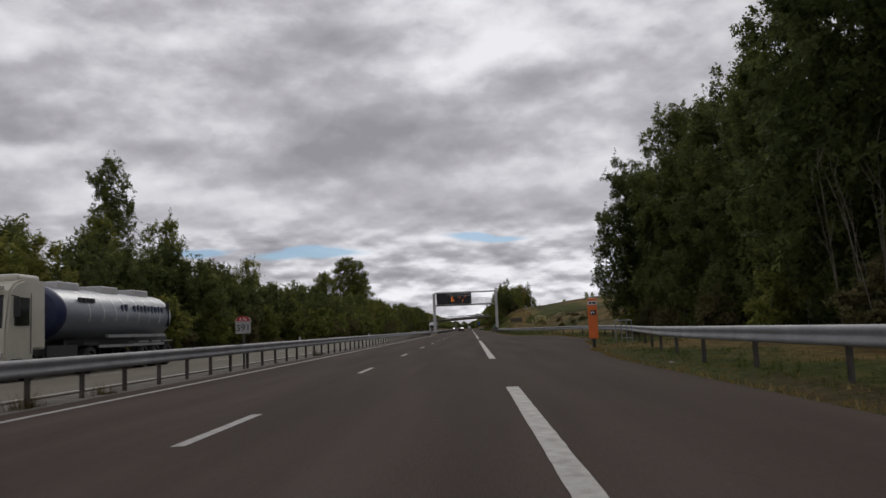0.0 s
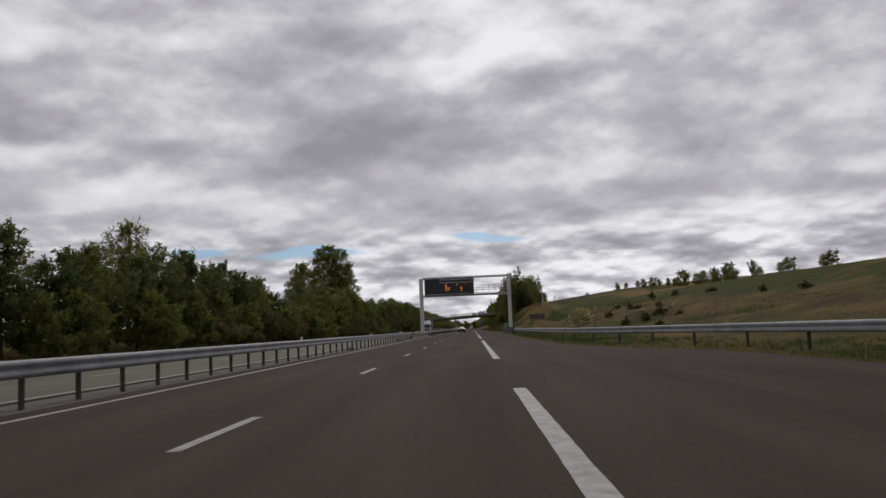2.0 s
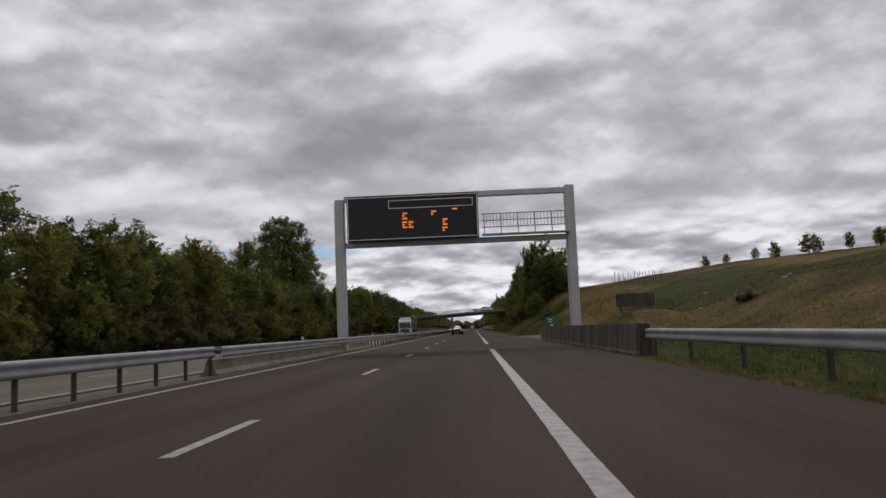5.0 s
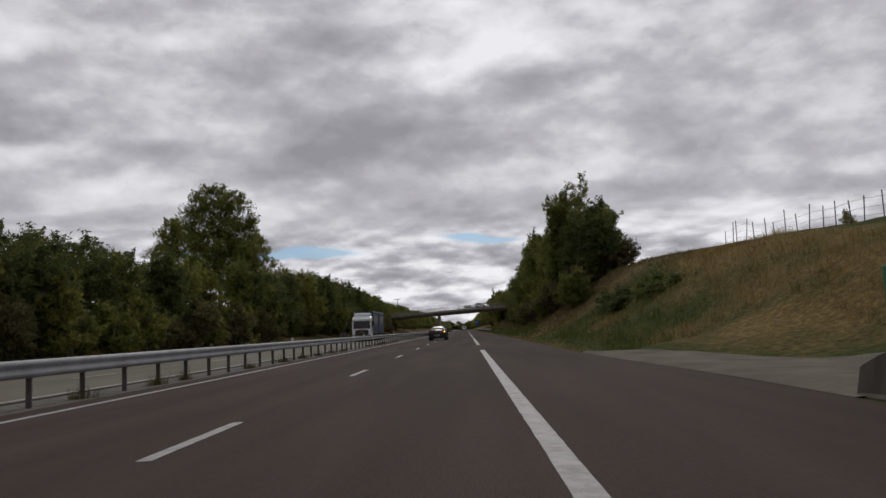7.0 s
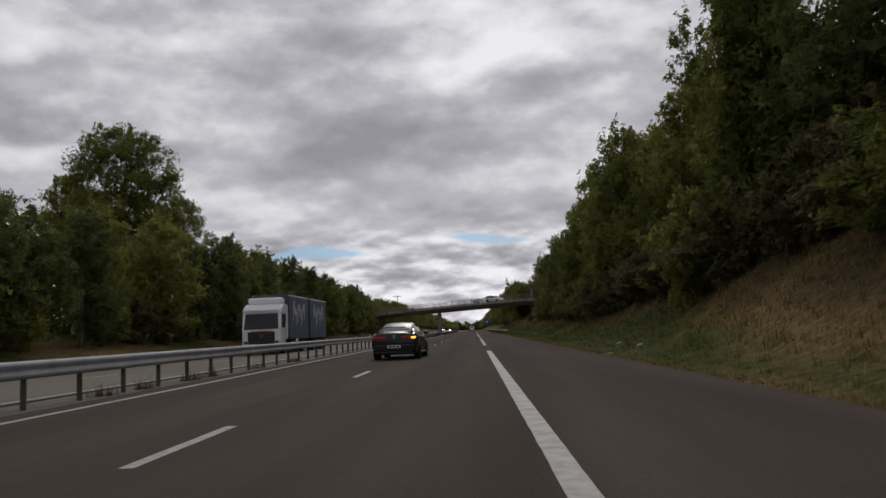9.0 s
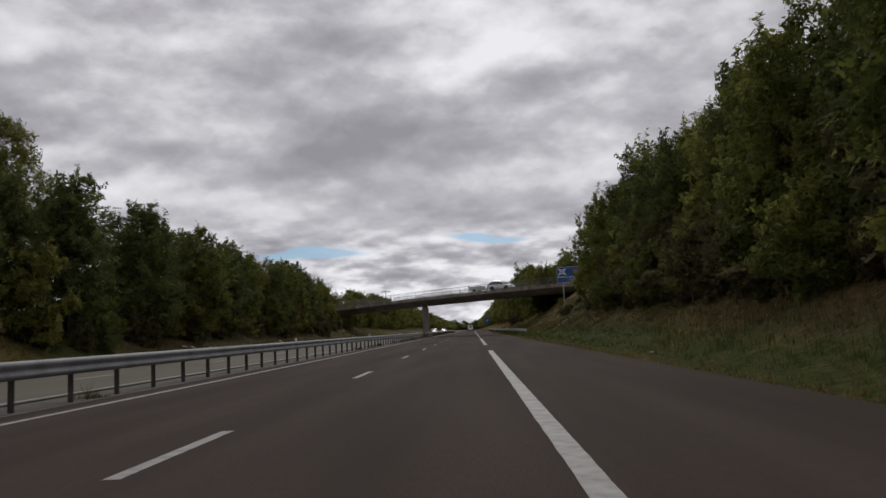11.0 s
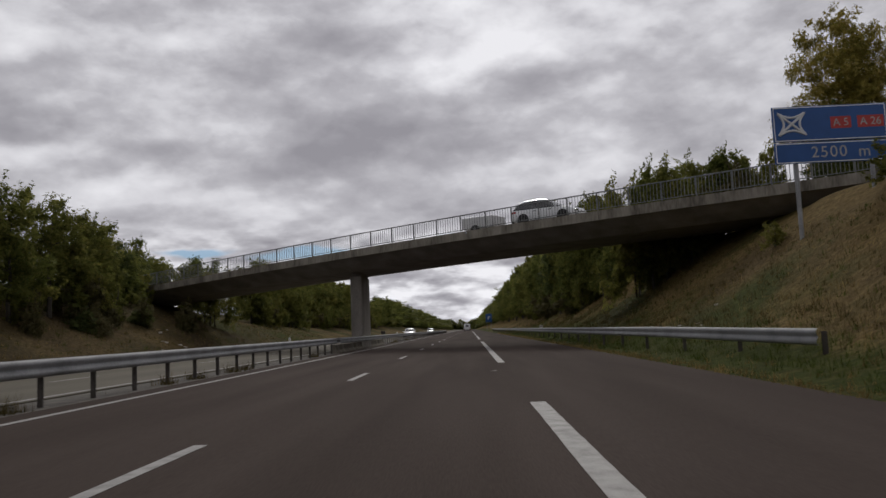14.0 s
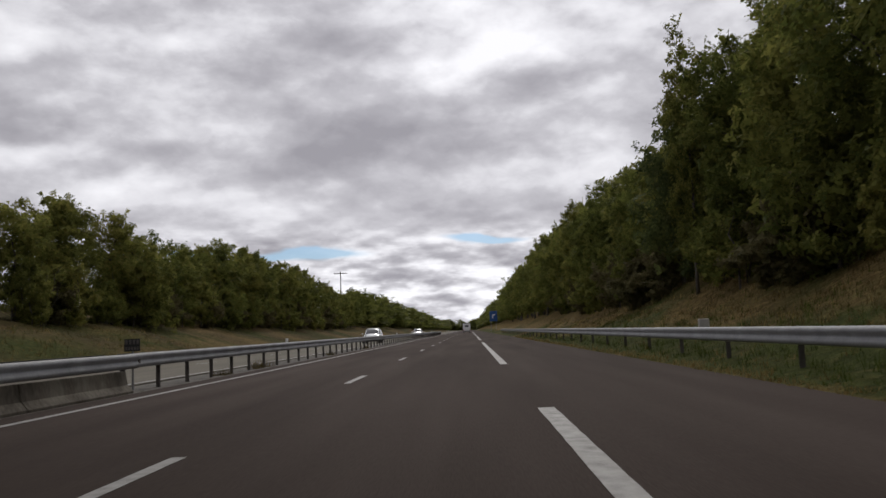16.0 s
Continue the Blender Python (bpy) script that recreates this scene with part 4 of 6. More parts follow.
RIGHT_TOP = [(262, 12.5), (275, 14.0), (295, 13.5), (318, 12.6), (330, 13.0), (342, 14.0), (352, 13.0), (362, 13.6), (370, 12.6), (378, 12.0), (386, 12.5), (396, 10), (424, 11.8), (430, 13.4), (436, 14.6), (442, 14.6), (460, 13.4), (480, 14), (515, 15.5), (600, 16)]
y = 254.0
while y < 620:
    near = 13.2 if y < 300 else (14.6 if y < 346 else (17.0 if y < 400 else (17.2 if y < 427 else 14.6)))
    top = height_at(RIGHT_TOP, y)
    bridge_gap = 366 < y < 425
    if not bridge_gap:
        g = land(near, y)
        kind = rt.choice("dcad" if y < 290 else ("adabdae" if y < 450 else "fgf"))
        base = {"f": 10.0, "g": 11.0, "a": 10.0, "b": 11.0, "c": 9.3, "d": 10.8, "e": 9.4}[kind]
        s = (top - g) / base * rt.uniform(0.84, 1.05)
        plant(kind, near + rt.uniform(-0.7, 0.9), y, s, max(0.75, min(1.15, s)), "right wood")
        if rt.random() < 0.8 and y < 490 and not 396 < y < 426:
            plant(rt.choice("sttu"), near - rt.uniform(1.3, 2.0), y + rt.uniform(-1.5, 1.5), rt.uniform(0.7, 1.15), None, "right wood")
    y += (3.5 if y < 540 else 6) * rt.uniform(0.8, 1.2)
for i in range(50):
    yy = 240 + 2.1 * i + rt.uniform(-0.8, 0.8)
    xx = 12.2 + rt.uniform(-0.3, 0.7)
    plant(rt.choice("tstt" if i < 28 else "vtvs"), xx, yy, rt.uniform(0.6, 1.0), rt.uniform(0.8, 1.1), "right wood")
    if (i % 2 == 0 and i > 2) or i > 30:
        plant(rt.choice("sut"), xx + 1.6, yy + 0.8, rt.uniform(0.9, 1.3), None, "right wood")
for i, yy in enumerate((249.5, 253)):
    plant("ea"[i], 15.0 + rt.uniform(-0.4, 0.6), yy, rt.uniform(0.46, 0.56), 0.8, "right wood")
y = 256.0
while y < 560:
    near = 18.5 if y < 340 else 21.5
    if not (364 < y < 428):
        top = height_at(RIGHT_TOP, y) + 1.5
        kind = rt.choice("abde")
        s = (top - land(near, y)) / 10.3 * rt.uniform(0.85, 1.08)
        BACK_RIGHT.append((near + rt.uniform(-1.5, 1.5), y, s, max(0.8, min(1.3, s * 1.1))))
    y += 4.4 * rt.uniform(0.8, 1.2)


def woodland(name, label, spots, mat, leaves, size, seed, core=0.74, sub=3):
    """Many crowns joined into one wood that nobody could count."""
    rng = np.random.default_rng(seed)
    L = []
    for i in range(13):
        u = (i + 0.5) / 13
        w = 0.95 - 0.4 * u * u
        a = i * 2.4
        d = 2.9 * w * rng.uniform(0.25, 0.62)
        r = 2.9 * w * rng.uniform(0.45, 0.62)
        L.append(((d * math.cos(a), d * math.sin(a), 1.0 + 8.4 * u), (r, r, 1.35)))
    me = leaf_mesh("wood_unit", rng, L, leaves, size, mat, 0, core, sub=sub)
    V = np.array([v.co for v in me.vertices])
    Fc = [tuple(p.vertices) for p in me.polygons]
    bpy.data.meshes.remove(me)
    vs, fs, base = [], [], 0
    for x, y, s, w in spots:
        a = rng.uniform(0, 6.28)
        ca, sa = math.cos(a), math.sin(a)
        W = np.stack([(V[:, 0] * ca - V[:, 1] * sa) * w + x, (V[:, 0] * sa + V[:, 1] * ca) * w + y, V[:, 2] * s + land(x, y) - 0.2], 1)
        vs.append(W)
        fs += [tuple(base + i for i in f) for f in Fc]
        base += len(V)
    ob = raw(name, np.concatenate(vs).tolist(), fs, mat)
    return tagged(ob, label, "wood", kind="stuff")


woodland("woodland", "dense mixed green wood behind the first trees", BACK_LEFT, LEAF_DARK, 620, 0.5, 3)
woodland("woodland", "dense mixed green wood on the right bank", BACK_RIGHT, LEAF, 900, 0.46, 4)
far = []
for y in np.arange(608, 1300, 9.0):
    k = 1 + (y - 608) / 1400
    far.append((-26 + rt.uniform(-2, 2), float(y), rt.uniform(0.7, 1.0), 1.9 * k))
    far.append((16.5 + rt.uniform(-1.5, 1.5), float(y), rt.uniform(0.8, 1.1), 1.6 * k))
for x in np.arange(-260, 260, 7.0):
    far.append((float(x), 1420 + rt.uniform(-30, 30), rt.uniform(0.9, 1.5), 3.4))
    far.append((float(x) + 3, 1400 + rt.uniform(-10, 10), rt.uniform(0.5, 0.8), 3.4))
woodland("woodland", "distant green wood closing the road's end", far, LEAF, 300, 1.0, 5)
# ---------------------------------------------------------------- message gantry over the carriageway
GY = 170.2


def gantry():
    g = tagged(empty("message_gantry", 0, GY, 0), "grey steel gantry with black variable message panel over the road", "gantry")
    for x, top in ((-4.98, 9.15), (8.95, 9.45)):
        bm = boxes((x, 0, top / 2, 0.55, 0.62, top), bevel=0.06)
        leg = part("leg", bm, GANTRY, g)
        part("base_plate", boxes((x, 0, 0.62 if x < 0 else 0.03, 0.8, 0.9, 0.06)), GANTRY, leg)
        part("rib", boxes((x - 0.30, -0.02, top / 2, 0.05, 0.30, top - 0.4)), GANTRY, leg)
    part("top_beam", boxes((1.98, 0.1, 9.18, 13.4, 0.42, 0.34), bevel=0.04), GANTRY, g)
    part("bottom_beam", boxes((1.98, 0.1, 6.34, 13.4, 0.42, 0.32), bevel=0.04), GANTRY, g)
    for x in (-4.3, -1.5, 1.0):
        part("brace", boxes((x, 0.1, 7.76, 0.16, 0.16, 2.5)), GANTRY, g)
    # message panel
    pan = part("message_panel", boxes((-0.5, -0.62, 7.80, 7.85, 0.62, 2.72), bevel=0.03), PANEL, g, "black display panel")
    t = 0.045
    part("panel_frame", boxes((-0.5, -0.94, 9.06, 7.75, 0.03, t), (-0.5, -0.94, 6.54, 7.75, 0.03, t), (-4.36, -0.94, 7.80, t, 0.03, 2.52), (3.36, -0.94, 7.80, t, 0.03, 2.52)), WHITE, pan, "thin white border line")
    part("title_window", boxes((0.6, -0.94, 8.82, 5.0, 0.02, t), (0.6, -0.94, 8.36, 5.0, 0.02, t), (-1.9, -0.94, 8.59, t, 0.02, 0.5), (3.1, -0.94, 8.59, t, 0.02, 0.5)), WHITE, pan, "narrow framed title strip")
    # lit dot-matrix glyph blocks, flickering writing that cannot be read
    for x, z, n in ((-1.06, 7.66, 3), (-1.08, 7.14, 3), (-0.70, 7.14, 3), (0.66, 7.72, 2), (1.32, 7.22, 3), (1.30, 6.72, 2), (1.92, 7.82, 1)):
        bm = bmesh.new()
        for j in range(n):
            for i in range(4 if j % 2 == 0 else 2):
                box(bm, x + i * 0.075, -0.945, z + 0.36 - j * 0.15, 0.060, 0.02, 0.085)
        part("lit_bars", bm, AMBER, pan, "glowing amber dot bars")
    # service walkway beside the panel
    w = part("walkway", boxes((6.2, -0.45, 6.59, 5.2, 0.8, 0.06)), GANTRY, g)
    for z in (6.99, 7.39, 7.79):
        part("handrail", boxes((6.2, -0.85, z, 5.2, 0.05, 0.06)), GANTRY, w)
    for i in range(6):
        part("stanchion", boxes((3.75 + i, -0.85, 7.19, 0.06, 0.06, 1.25)), GANTRY, w)
    part("mesh_infill", boxes(*[(3.9 + 0.2 * i, -0.86, 7.39, 0.03, 0.012, 0.78) for i in range(25)]), GANTRY, w)
    return g


gantry()

# ---------------------------------------------------------------- skew overbridge


def deck_y(x):
    return 408.4 - 0.665 * x


def deck_z(x):
    return 6.68 + 0.036 * x - 0.00053 * x * x


def bridge():
    b = tagged(empty("overbridge"), "skew concrete road bridge with steel railings over the motorway", "bridge")
    xs = list(np.arange(-44, 40.1, 2.0))
    # deck slab, with overhanging edges and a a flat soffit
    D = 9.6
    vs, fs = [], []
    for x in xs:
        z = deck_z(x)
        y = deck_y(x)
        ring = [(0.0, 0.0), (D, 0.0), (D, -0.28), (D - 0.12, -0.40), (D - 0.8, -0.78), (D - 1.5, -1.15), (1.9, -1.12), (0.9, -0.76), (0.12, -0.40), (0.0, -0.28)]
        vs += [(x, y + a, z + c) for a, c in ring]
    n = 10
    for i in range(len(xs) - 1):
        for k in range(n):
            j = (k + 1) % n
            fs.append((i * n + k, (i + 1) * n + k, (i + 1) * n + j, i * n + j))
    fs += [tuple(range(n)), tuple((len(xs) - 1) * n + k for k in range(n))[::-1]]
    raw("deck", vs, fs, CONCRETE, b, "dark weathered concrete deck")
    # edge beams, cast in lengths
    L = 3.6
    for side, off in ((0, -0.06), (1, D + 0.06)):
        x = -44.0
        me = None
        while x < 38:
            x2 = x + L - 0.015
            vv = []
            for px in (x, x2):
                for a, c in ((-0.12, 0.16), (0.14, 0.16), (0.14, -0.36), (-0.12, -0.36)):
                    vv.append((px, deck_y(px) + off + a, deck_z(px) + c))
            ff = [(0, 1, 2, 3), (7, 6, 5, 4), (0, 4, 5, 1), (1, 5, 6, 2), (2, 6, 7, 3), (3, 7, 4, 0)]
            raw("edge_beam", vv, ff, EDGE_CONCRETE, b, "" if side else "grey concrete edge beam with dark run-off stains")
            x += L
        # railing
        rail = empty("railing")
        rail.parent = b
        o = off
        def P(px, h):
            return (px, deck_y(px) + o, deck_z(px) + 0.16 + h)
        seg = list(np.arange(-44, 38.01, 1.5))
        for nm, h, r in (("top_rail", 1.0, 0.035), ("bottom_rail", 0.10, 0.025)):
            vs_, fs_ = sweep([(r * math.cos(a), r * math.sin(a)) for a in np.linspace(0, 2 * math.pi, 6, endpoint=False)], [P(p, h) for p in seg])
            raw(nm, vs_, fs_, RAILING, rail)
        for p in seg:
            part("rail_post", rods((P(p, 0), P(p, 1.0), 0.035, 6)), RAILING, rail)
        bm = bmesh.new()
        for p in np.arange(-43.9, 37.4, 0.15):
            q0, q1 = P(p, 0.10), P(p, 1.0)
            box(bm, q0[0], q0[1], (q0[2] + q1[2]) / 2, 0.026, 0.026, 0.9)
        tagged(part("baluster", bm, RAILING, rail), kind="stuff")
    # pier: a wall in the median, set along the skew
    bm = boxes((0, 0, 2.55, 0.85, 4.3, 5.3), bevel=0.12)
    pier = part("pier", bm, CONCRETE, b, "grey concrete wall pier")
    pier.location = (-5.15, 416.9, -0.05)
    part("bearing_block", boxes((-5.15, 416.9, 5.26, 0.7, 3.9, 0.30)), CONCRETE, b)
    # abutments
    for x0, x1, zl in ((-31.0, -27.2, 2.0), (18.7, 21.5, 2.5)):
        vv = []
        for px in (x0, x1):
            for a, zz in ((0.4, zl), (D - 0.4, zl), (D - 0.4, None), (0.4, None)):
                vv.append((px, deck_y(px) + a, deck_z(px) - 1.16 if zz is None else zz))
        raw("abutment", vv, [(0, 1, 2, 3), (7, 6, 5, 4), (0, 4, 5, 1), (1, 5, 6, 2), (2, 6, 7, 3), (3, 7, 4, 0)], CONCRETE, b)
    return b


bridge()

# ---------------------------------------------------------------- signs and roadside furniture


def plate(name, label, x, y, z0, w, h, mat, posts, post_h, back=SIGN_BACK, cat="road sign", face=-1):
    """A sheet sign on posts; z0 is the lower edge over the ground of its posts."""
    g = land(x, y)
    s = tagged(empty(name, x, y, max(g, 0.0)), label, cat)
    part("panel", boxes((0, 0, z0 + h / 2, w, 0.05, h), bevel=0.012), mat, s)
    part("stiffener", boxes((0, 0.06, z0 + h * 0.25, w * 0.9, 0.06, 0.06), (0, 0.06, z0 + h * 0.75, w * 0.9, 0.06, 0.06)), STEEL, s)
    for px in posts:
        part("post", boxes((px, 0.13, (z0 + h) / 2 - 0.2, 0.10, 0.10, z0 + h + 0.4 - 0.1)), STEEL, s)
    return s



def facing(x, z, y=-0.032):
    return pose(x, y, z, 90, 0, 0)


# direction sign before the bridge
sgn = tagged(empty("direction_sign", 17.0, 389.3, 0), "blue motorway interchange sign on two grey posts", "road sign")
gz = land(17.0, 389.3)
for nm, zc, h in (("upper_panel", 8.42, 1.38), ("lower_panel", 7.28, 0.82)):
    pn = part(nm, boxes((0, 0, zc, 4.38, 0.06, h), bevel=0.02), SIGN_BLUE, sgn, "blue panel with white edge")
    part("edge_line", boxes((0, -0.034, zc + h / 2 - 0.045, 4.24, 0.006, 0.03), (0, -0.034, zc - h / 2 + 0.045, 4.24, 0.006, 0.03), (-2.12, -0.034, zc, 0.03, 0.006, h - 0.1), (2.12, -0.034, zc, 0.03, 0.006, h - 0.1)), WHITE, pn)
lettering("2500", 0.62, DIRTY_WHITE, sgn, facing(-0.12, 7.27, -0.036), "distance", 1.15)
lettering("m", 0.62, DIRTY_WHITE, sgn, facing(1.22, 7.25, -0.036), "unit")
for x, tx in ((0.42, "A 5"), (1.55, "A 26")):
    pn = part("route_plate", boxes((x, -0.036, 8.42, 0.78 if tx == "A 5" else 1.0, 0.012, 0.46)), RED, sgn, "red route number plate")
    lettering(tx, 0.42, DIRTY_WHITE, sgn, facing(x, 8.41, -0.046), "route_number", 1.0)
bm = bmesh.new()
corners = [(-0.52, 0.44), (0.52, 0.44), (0.52, -0.44), (-0.52, -0.44)]
for k in range(4):
    (ax_, az_), (bx_, bz_) = corners[k], corners[(k + 1) % 4]
    bow = [(ax_ + (bx_ - ax_) * q, az_ + (bz_ - az_) * q) for q in np.linspace(0, 1, 9)]
    bow = [(px_ * (1 - 0.42 * math.sin(math.pi * q)) if k % 2 else px_, pz_ if k % 2 else pz_ * (1 - 0.42 * math.sin(math.pi * q))) for (px_, pz_), q in zip(bow, np.linspace(0, 1, 9))]
    for p, q in zip(bow, bow[1:]):
        rod(bm, (-1.45 + p[0], -0.032, 8.42 + p[1]), (-1.45 + q[0], -0.032, 8.42 + q[1]), 0.045, 6)
for k in (1, -1):
    rod(bm, (-1.45 - 0.5, -0.032, 8.42 - 0.42 * k), (-1.45 + 0.5, -0.032, 8.42 + 0.42 * k), 0.05, 6)
part("interchange_symbol", bm, SIGN_BACK, sgn, "white crossing-loops symbol")
for px in (-1.35, 1.55):
    g1 = land(17.0 + px, 389.4)
    part("post", rods(((px, 0.14, g1 - 0.3), (px, 0.14, 9.0), 0.085, 10)), STEEL, sgn)

# kilometre marker on the median
km = tagged(empty("kilometre_marker", -4.97, 19.6, -0.10), "white kilometre marker plate with red rounded top on a post", "road sign")
part("post", boxes((0, 0.05, 0.75, 0.06, 0.05, 1.6)), DULL_STEEL, km)
part("plate", boxes((0, 0, 1.50, 0.54, 0.03, 0.40), bevel=0.008), DIRTY_WHITE, km)
bm = bmesh.new()
arc = [(-0.28, 1.70)] + [(0.28 * math.cos(a), 1.74 + 0.17 * math.sin(a)) for a in np.linspace(math.pi, 0, 14)] + [(0.28, 1.70)]
prism(bm, arc, -0.014, 0.016)
part("cap", bm, DIRTY_WHITE, km)
bm = bmesh.new()
arc2 = [(x * 0.88, 1.73 + (z - 1.70) * 0.86) for x, z in arc]
prism(bm, arc2, -0.022, -0.012)
part("cap_face", bm, RED, km, "red rounded route field")
lettering("A 26", 0.135, WHITE, km, facing(0, 1.80, -0.026), "route_number")
lettering("391", 0.33, DARK, km, facing(0, 1.49, -0.020), "distance_number", 1.05)

# orange emergency call post on the verge
cp = tagged(empty("emergency_call_post", 8.35, 26.9, land(8.35, 26.9), -8), "tall orange emergency call post on the grass verge", "call post")
part("base", boxes((0, 0, 0.18, 0.13, 0.13, 0.50)), DARK, cp)
part("body", boxes((0, 0, 1.28, 0.40, 0.34, 1.74), bevel=0.03), ORANGE, cp)
part("name_plate", boxes((0, -0.184, 1.95, 0.38, 0.008, 0.17)), WHITE, cp, "pale plate with unreadable dark bars")
part("plate_bars", boxes((-0.08, -0.19, 1.95, 0.10, 0.006, 0.09), (0.08, -0.19, 1.95, 0.14, 0.006, 0.09)), DARK, cp)
part("pictogram", boxes((0.02, -0.184, 1.52, 0.24, 0.008, 0.20)), DARK, cp, "dark plate with white telephone sign")
part("handset_sign", boxes((0.0, -0.19, 1.55, 0.14, 0.006, 0.035), (-0.055, -0.19, 1.51, 0.035, 0.006, 0.06), (0.06, -0.19, 1.51, 0.035, 0.006, 0.06)), WHITE, cp)
hoop = tagged(empty("tube_gate", 10.35, 30.5, land(10.35, 30.5), -30), "small galvanised tube gate in the guard rail", "gate")
for x in (-0.40, -0.12, 0.14, 0.40):
    part("upright", rods(((x, 0, -0.1), (x, 0, 1.10), 0.025, 8)), STEEL, hoop)
part("top_tube", rods(((-0.40, 0, 1.10), (0.40, 0, 1.10), 0.028, 8)), STEEL, hoop)
part("foot_tube", rods(((-0.12, -0.05, 0.25), (0.40, -0.05, 0.25), 0.022, 8)), STEEL, hoop)

# green emblem sign behind the tall barrier, small boards on the far verge
grn = tagged(empty("green_sign", 8.85, 185.4, 0), "small green place sign with pale bars on a post", "road sign")
part("post", boxes((0, 0.06, 0.65, 0.07, 0.06, 1.5)), STEEL, grn)
part("panel", boxes((0, 0, 1.42, 0.72, 0.04, 0.54), bevel=0.02), SIGN_GREEN, grn)
part("writing_bars", boxes((0, -0.024, 1.51, 0.40, 0.006, 0.07), (0, -0.024, 1.34, 0.28, 0.006, 0.07)), SIGN_BACK, grn, "pale unreadable bars")
for i, (x, y) in enumerate(((-4.95, 120.4), (-4.95, 226.0), (-4.95, 429.5))):
    sb = tagged(empty("small_board", x, y, 0), "small dark plate with pale bars above the median rail", "road sign", "small boards")
    part("post", boxes((0, 0.03, 0.55, 0.04, 0.03, 1.1)), STEEL, sb)
    part("panel", boxes((0, 0, 1.02, 0.36, 0.02, 0.28)), DARK, sb)
    part("bars", boxes(*[(-0.13 + 0.087 * k, -0.013, 1.09, 0.05, 0.006, 0.10) for k in range(4)]), WORN_PAINT, sb)
    part("lower_bars", boxes(*[(-0.13 + 0.065 * k, -0.013, 0.95, 0.04, 0.006, 0.07) for k in range(5)]), WORN_PAINT, sb)
ws = plate("large_sign_back", "bare grey back of a large sign on two posts", -26.6, 451, 0.9, 2.3, 1.9, SIGN_BACK, (-0.8, 0.8), 2.8)
part("joint_bars", boxes((0, -0.03, 1.85, 2.25, 0.02, 0.04), (-0.4, -0.03, 1.85, 0.03, 0.02, 1.85), (0.4, -0.03, 1.85, 0.03, 0.02, 1.85)), DULL_STEEL, ws)
fs_ = plate("blue_sign", "blue motorway sign with white mark on the verge", 9.6, 640, 2.6, 2.2, 2.9, SIGN_BLUE, (-0.7, 0.7), 6)
part("white_mark", boxes((0.1, -0.03, 4.4, 0.8, 0.01, 0.25), (-0.2, -0.03, 3.9, 0.25, 0.01, 0.8)), WHITE, fs_)
info = tagged(empty("brown_panel", 13.6, 175.5, land(13.6, 175.5), 6), "low dark brown panel on the bank", "panel")
part("board", boxes((0, 0, 0.62, 2.6, 0.08, 0.85), bevel=0.02), BARK, info)
for x in (-1.0, 1.0):
    part("post", boxes((x, 0.08, 0.3, 0.10, 0.10, 1.1)), BARK, info)
lm_ = tagged(empty("edge_marker", 9.6, 435.2, land(9.6, 435.2)), "small pale marker box on a short post behind the rail", "marker")
part("post", boxes((0, 0, 0.15, 0.06, 0.06, 0.5)), DULL_STEEL, lm_)
part("box", boxes((0, 0, 0.50, 0.30, 0.16, 0.26), bevel=0.03), PALE_CONCRETE, lm_)

# white reflector blocks on the median rail and along the barrier
ref = tagged(empty("reflector", -4.95, 4, 0), "small white reflector block on the median guard rail", "reflector", "rail reflectors")
part("block", boxes((0, 0, 0.91, 0.10, 0.05, 0.14), bevel=0.01), WHITE, ref)
part("lens", boxes((0, -0.03, 0.93, 0.07, 0.012, 0.06)), SIGN_BACK, ref)
for y in np.arange(30, 600, 26.0):
    if not (400 < y < 432):
        copy_thing(ref, pose(-4.95 + (0.0 if int(y) % 2 else -0.28), float(y), 0))
wallref = copy_thing(ref, pose(8.27, 178.0, 0.18))

# stake fence along the crest of the bank
stake_bm = rods(((0, 0, -0.2), (0, 0, 1.55), 0.028, 6))
stake_me = bpy.data.meshes.new("stake")
stake_bm.to_mesh(stake_me)
stake_bm.free()
stake_me.materials.append(BARK)
fence = tagged(empty("stake_fence"), "leaning grey stakes with wires along the crest of the bank", "fence")
tops = []
for i in range(18):
    y = 207.5 + i * 1.55
    x = 23.0 - 0.02 * (y - 203) + random.uniform(-0.2, 0.2)
    st = new("stake", stake_me)
    st.parent = fence
    hgt = random.uniform(0.75, 1.15)
    st.matrix_basis = Matrix.LocRotScale((x, y, land(x, y)), Euler((random.uniform(-0.07, 0.07), random.uniform(-0.07, 0.07), 0)), (1, 1, hgt))
    tops.append((x, y, land(x, y) + 1.15))
for h in (0.0, 0.45, 0.85):
    bm = bmesh.new()
    for a, b in zip(tops, tops[1:]):
        rod(bm, (a[0], a[1], a[2] - h), (b[0], b[1], b[2] - h), 0.007, 4)
    part("wire", bm, DULL_STEEL, fence)

# power pole beyond the left wood
pp = tagged(empty("power_pole", -40, 676, land(-40, 676)), "wooden power pole with crossarm beyond the wood", "power pole")
part("pole", rods(((0, 0, -1), (0, 0, 17.5), 0.22, 8, 0.14)), BARK, pp)
part("crossarm", boxes((0, 0, 16.9, 4.6, 0.2, 0.25)), BARK, pp)

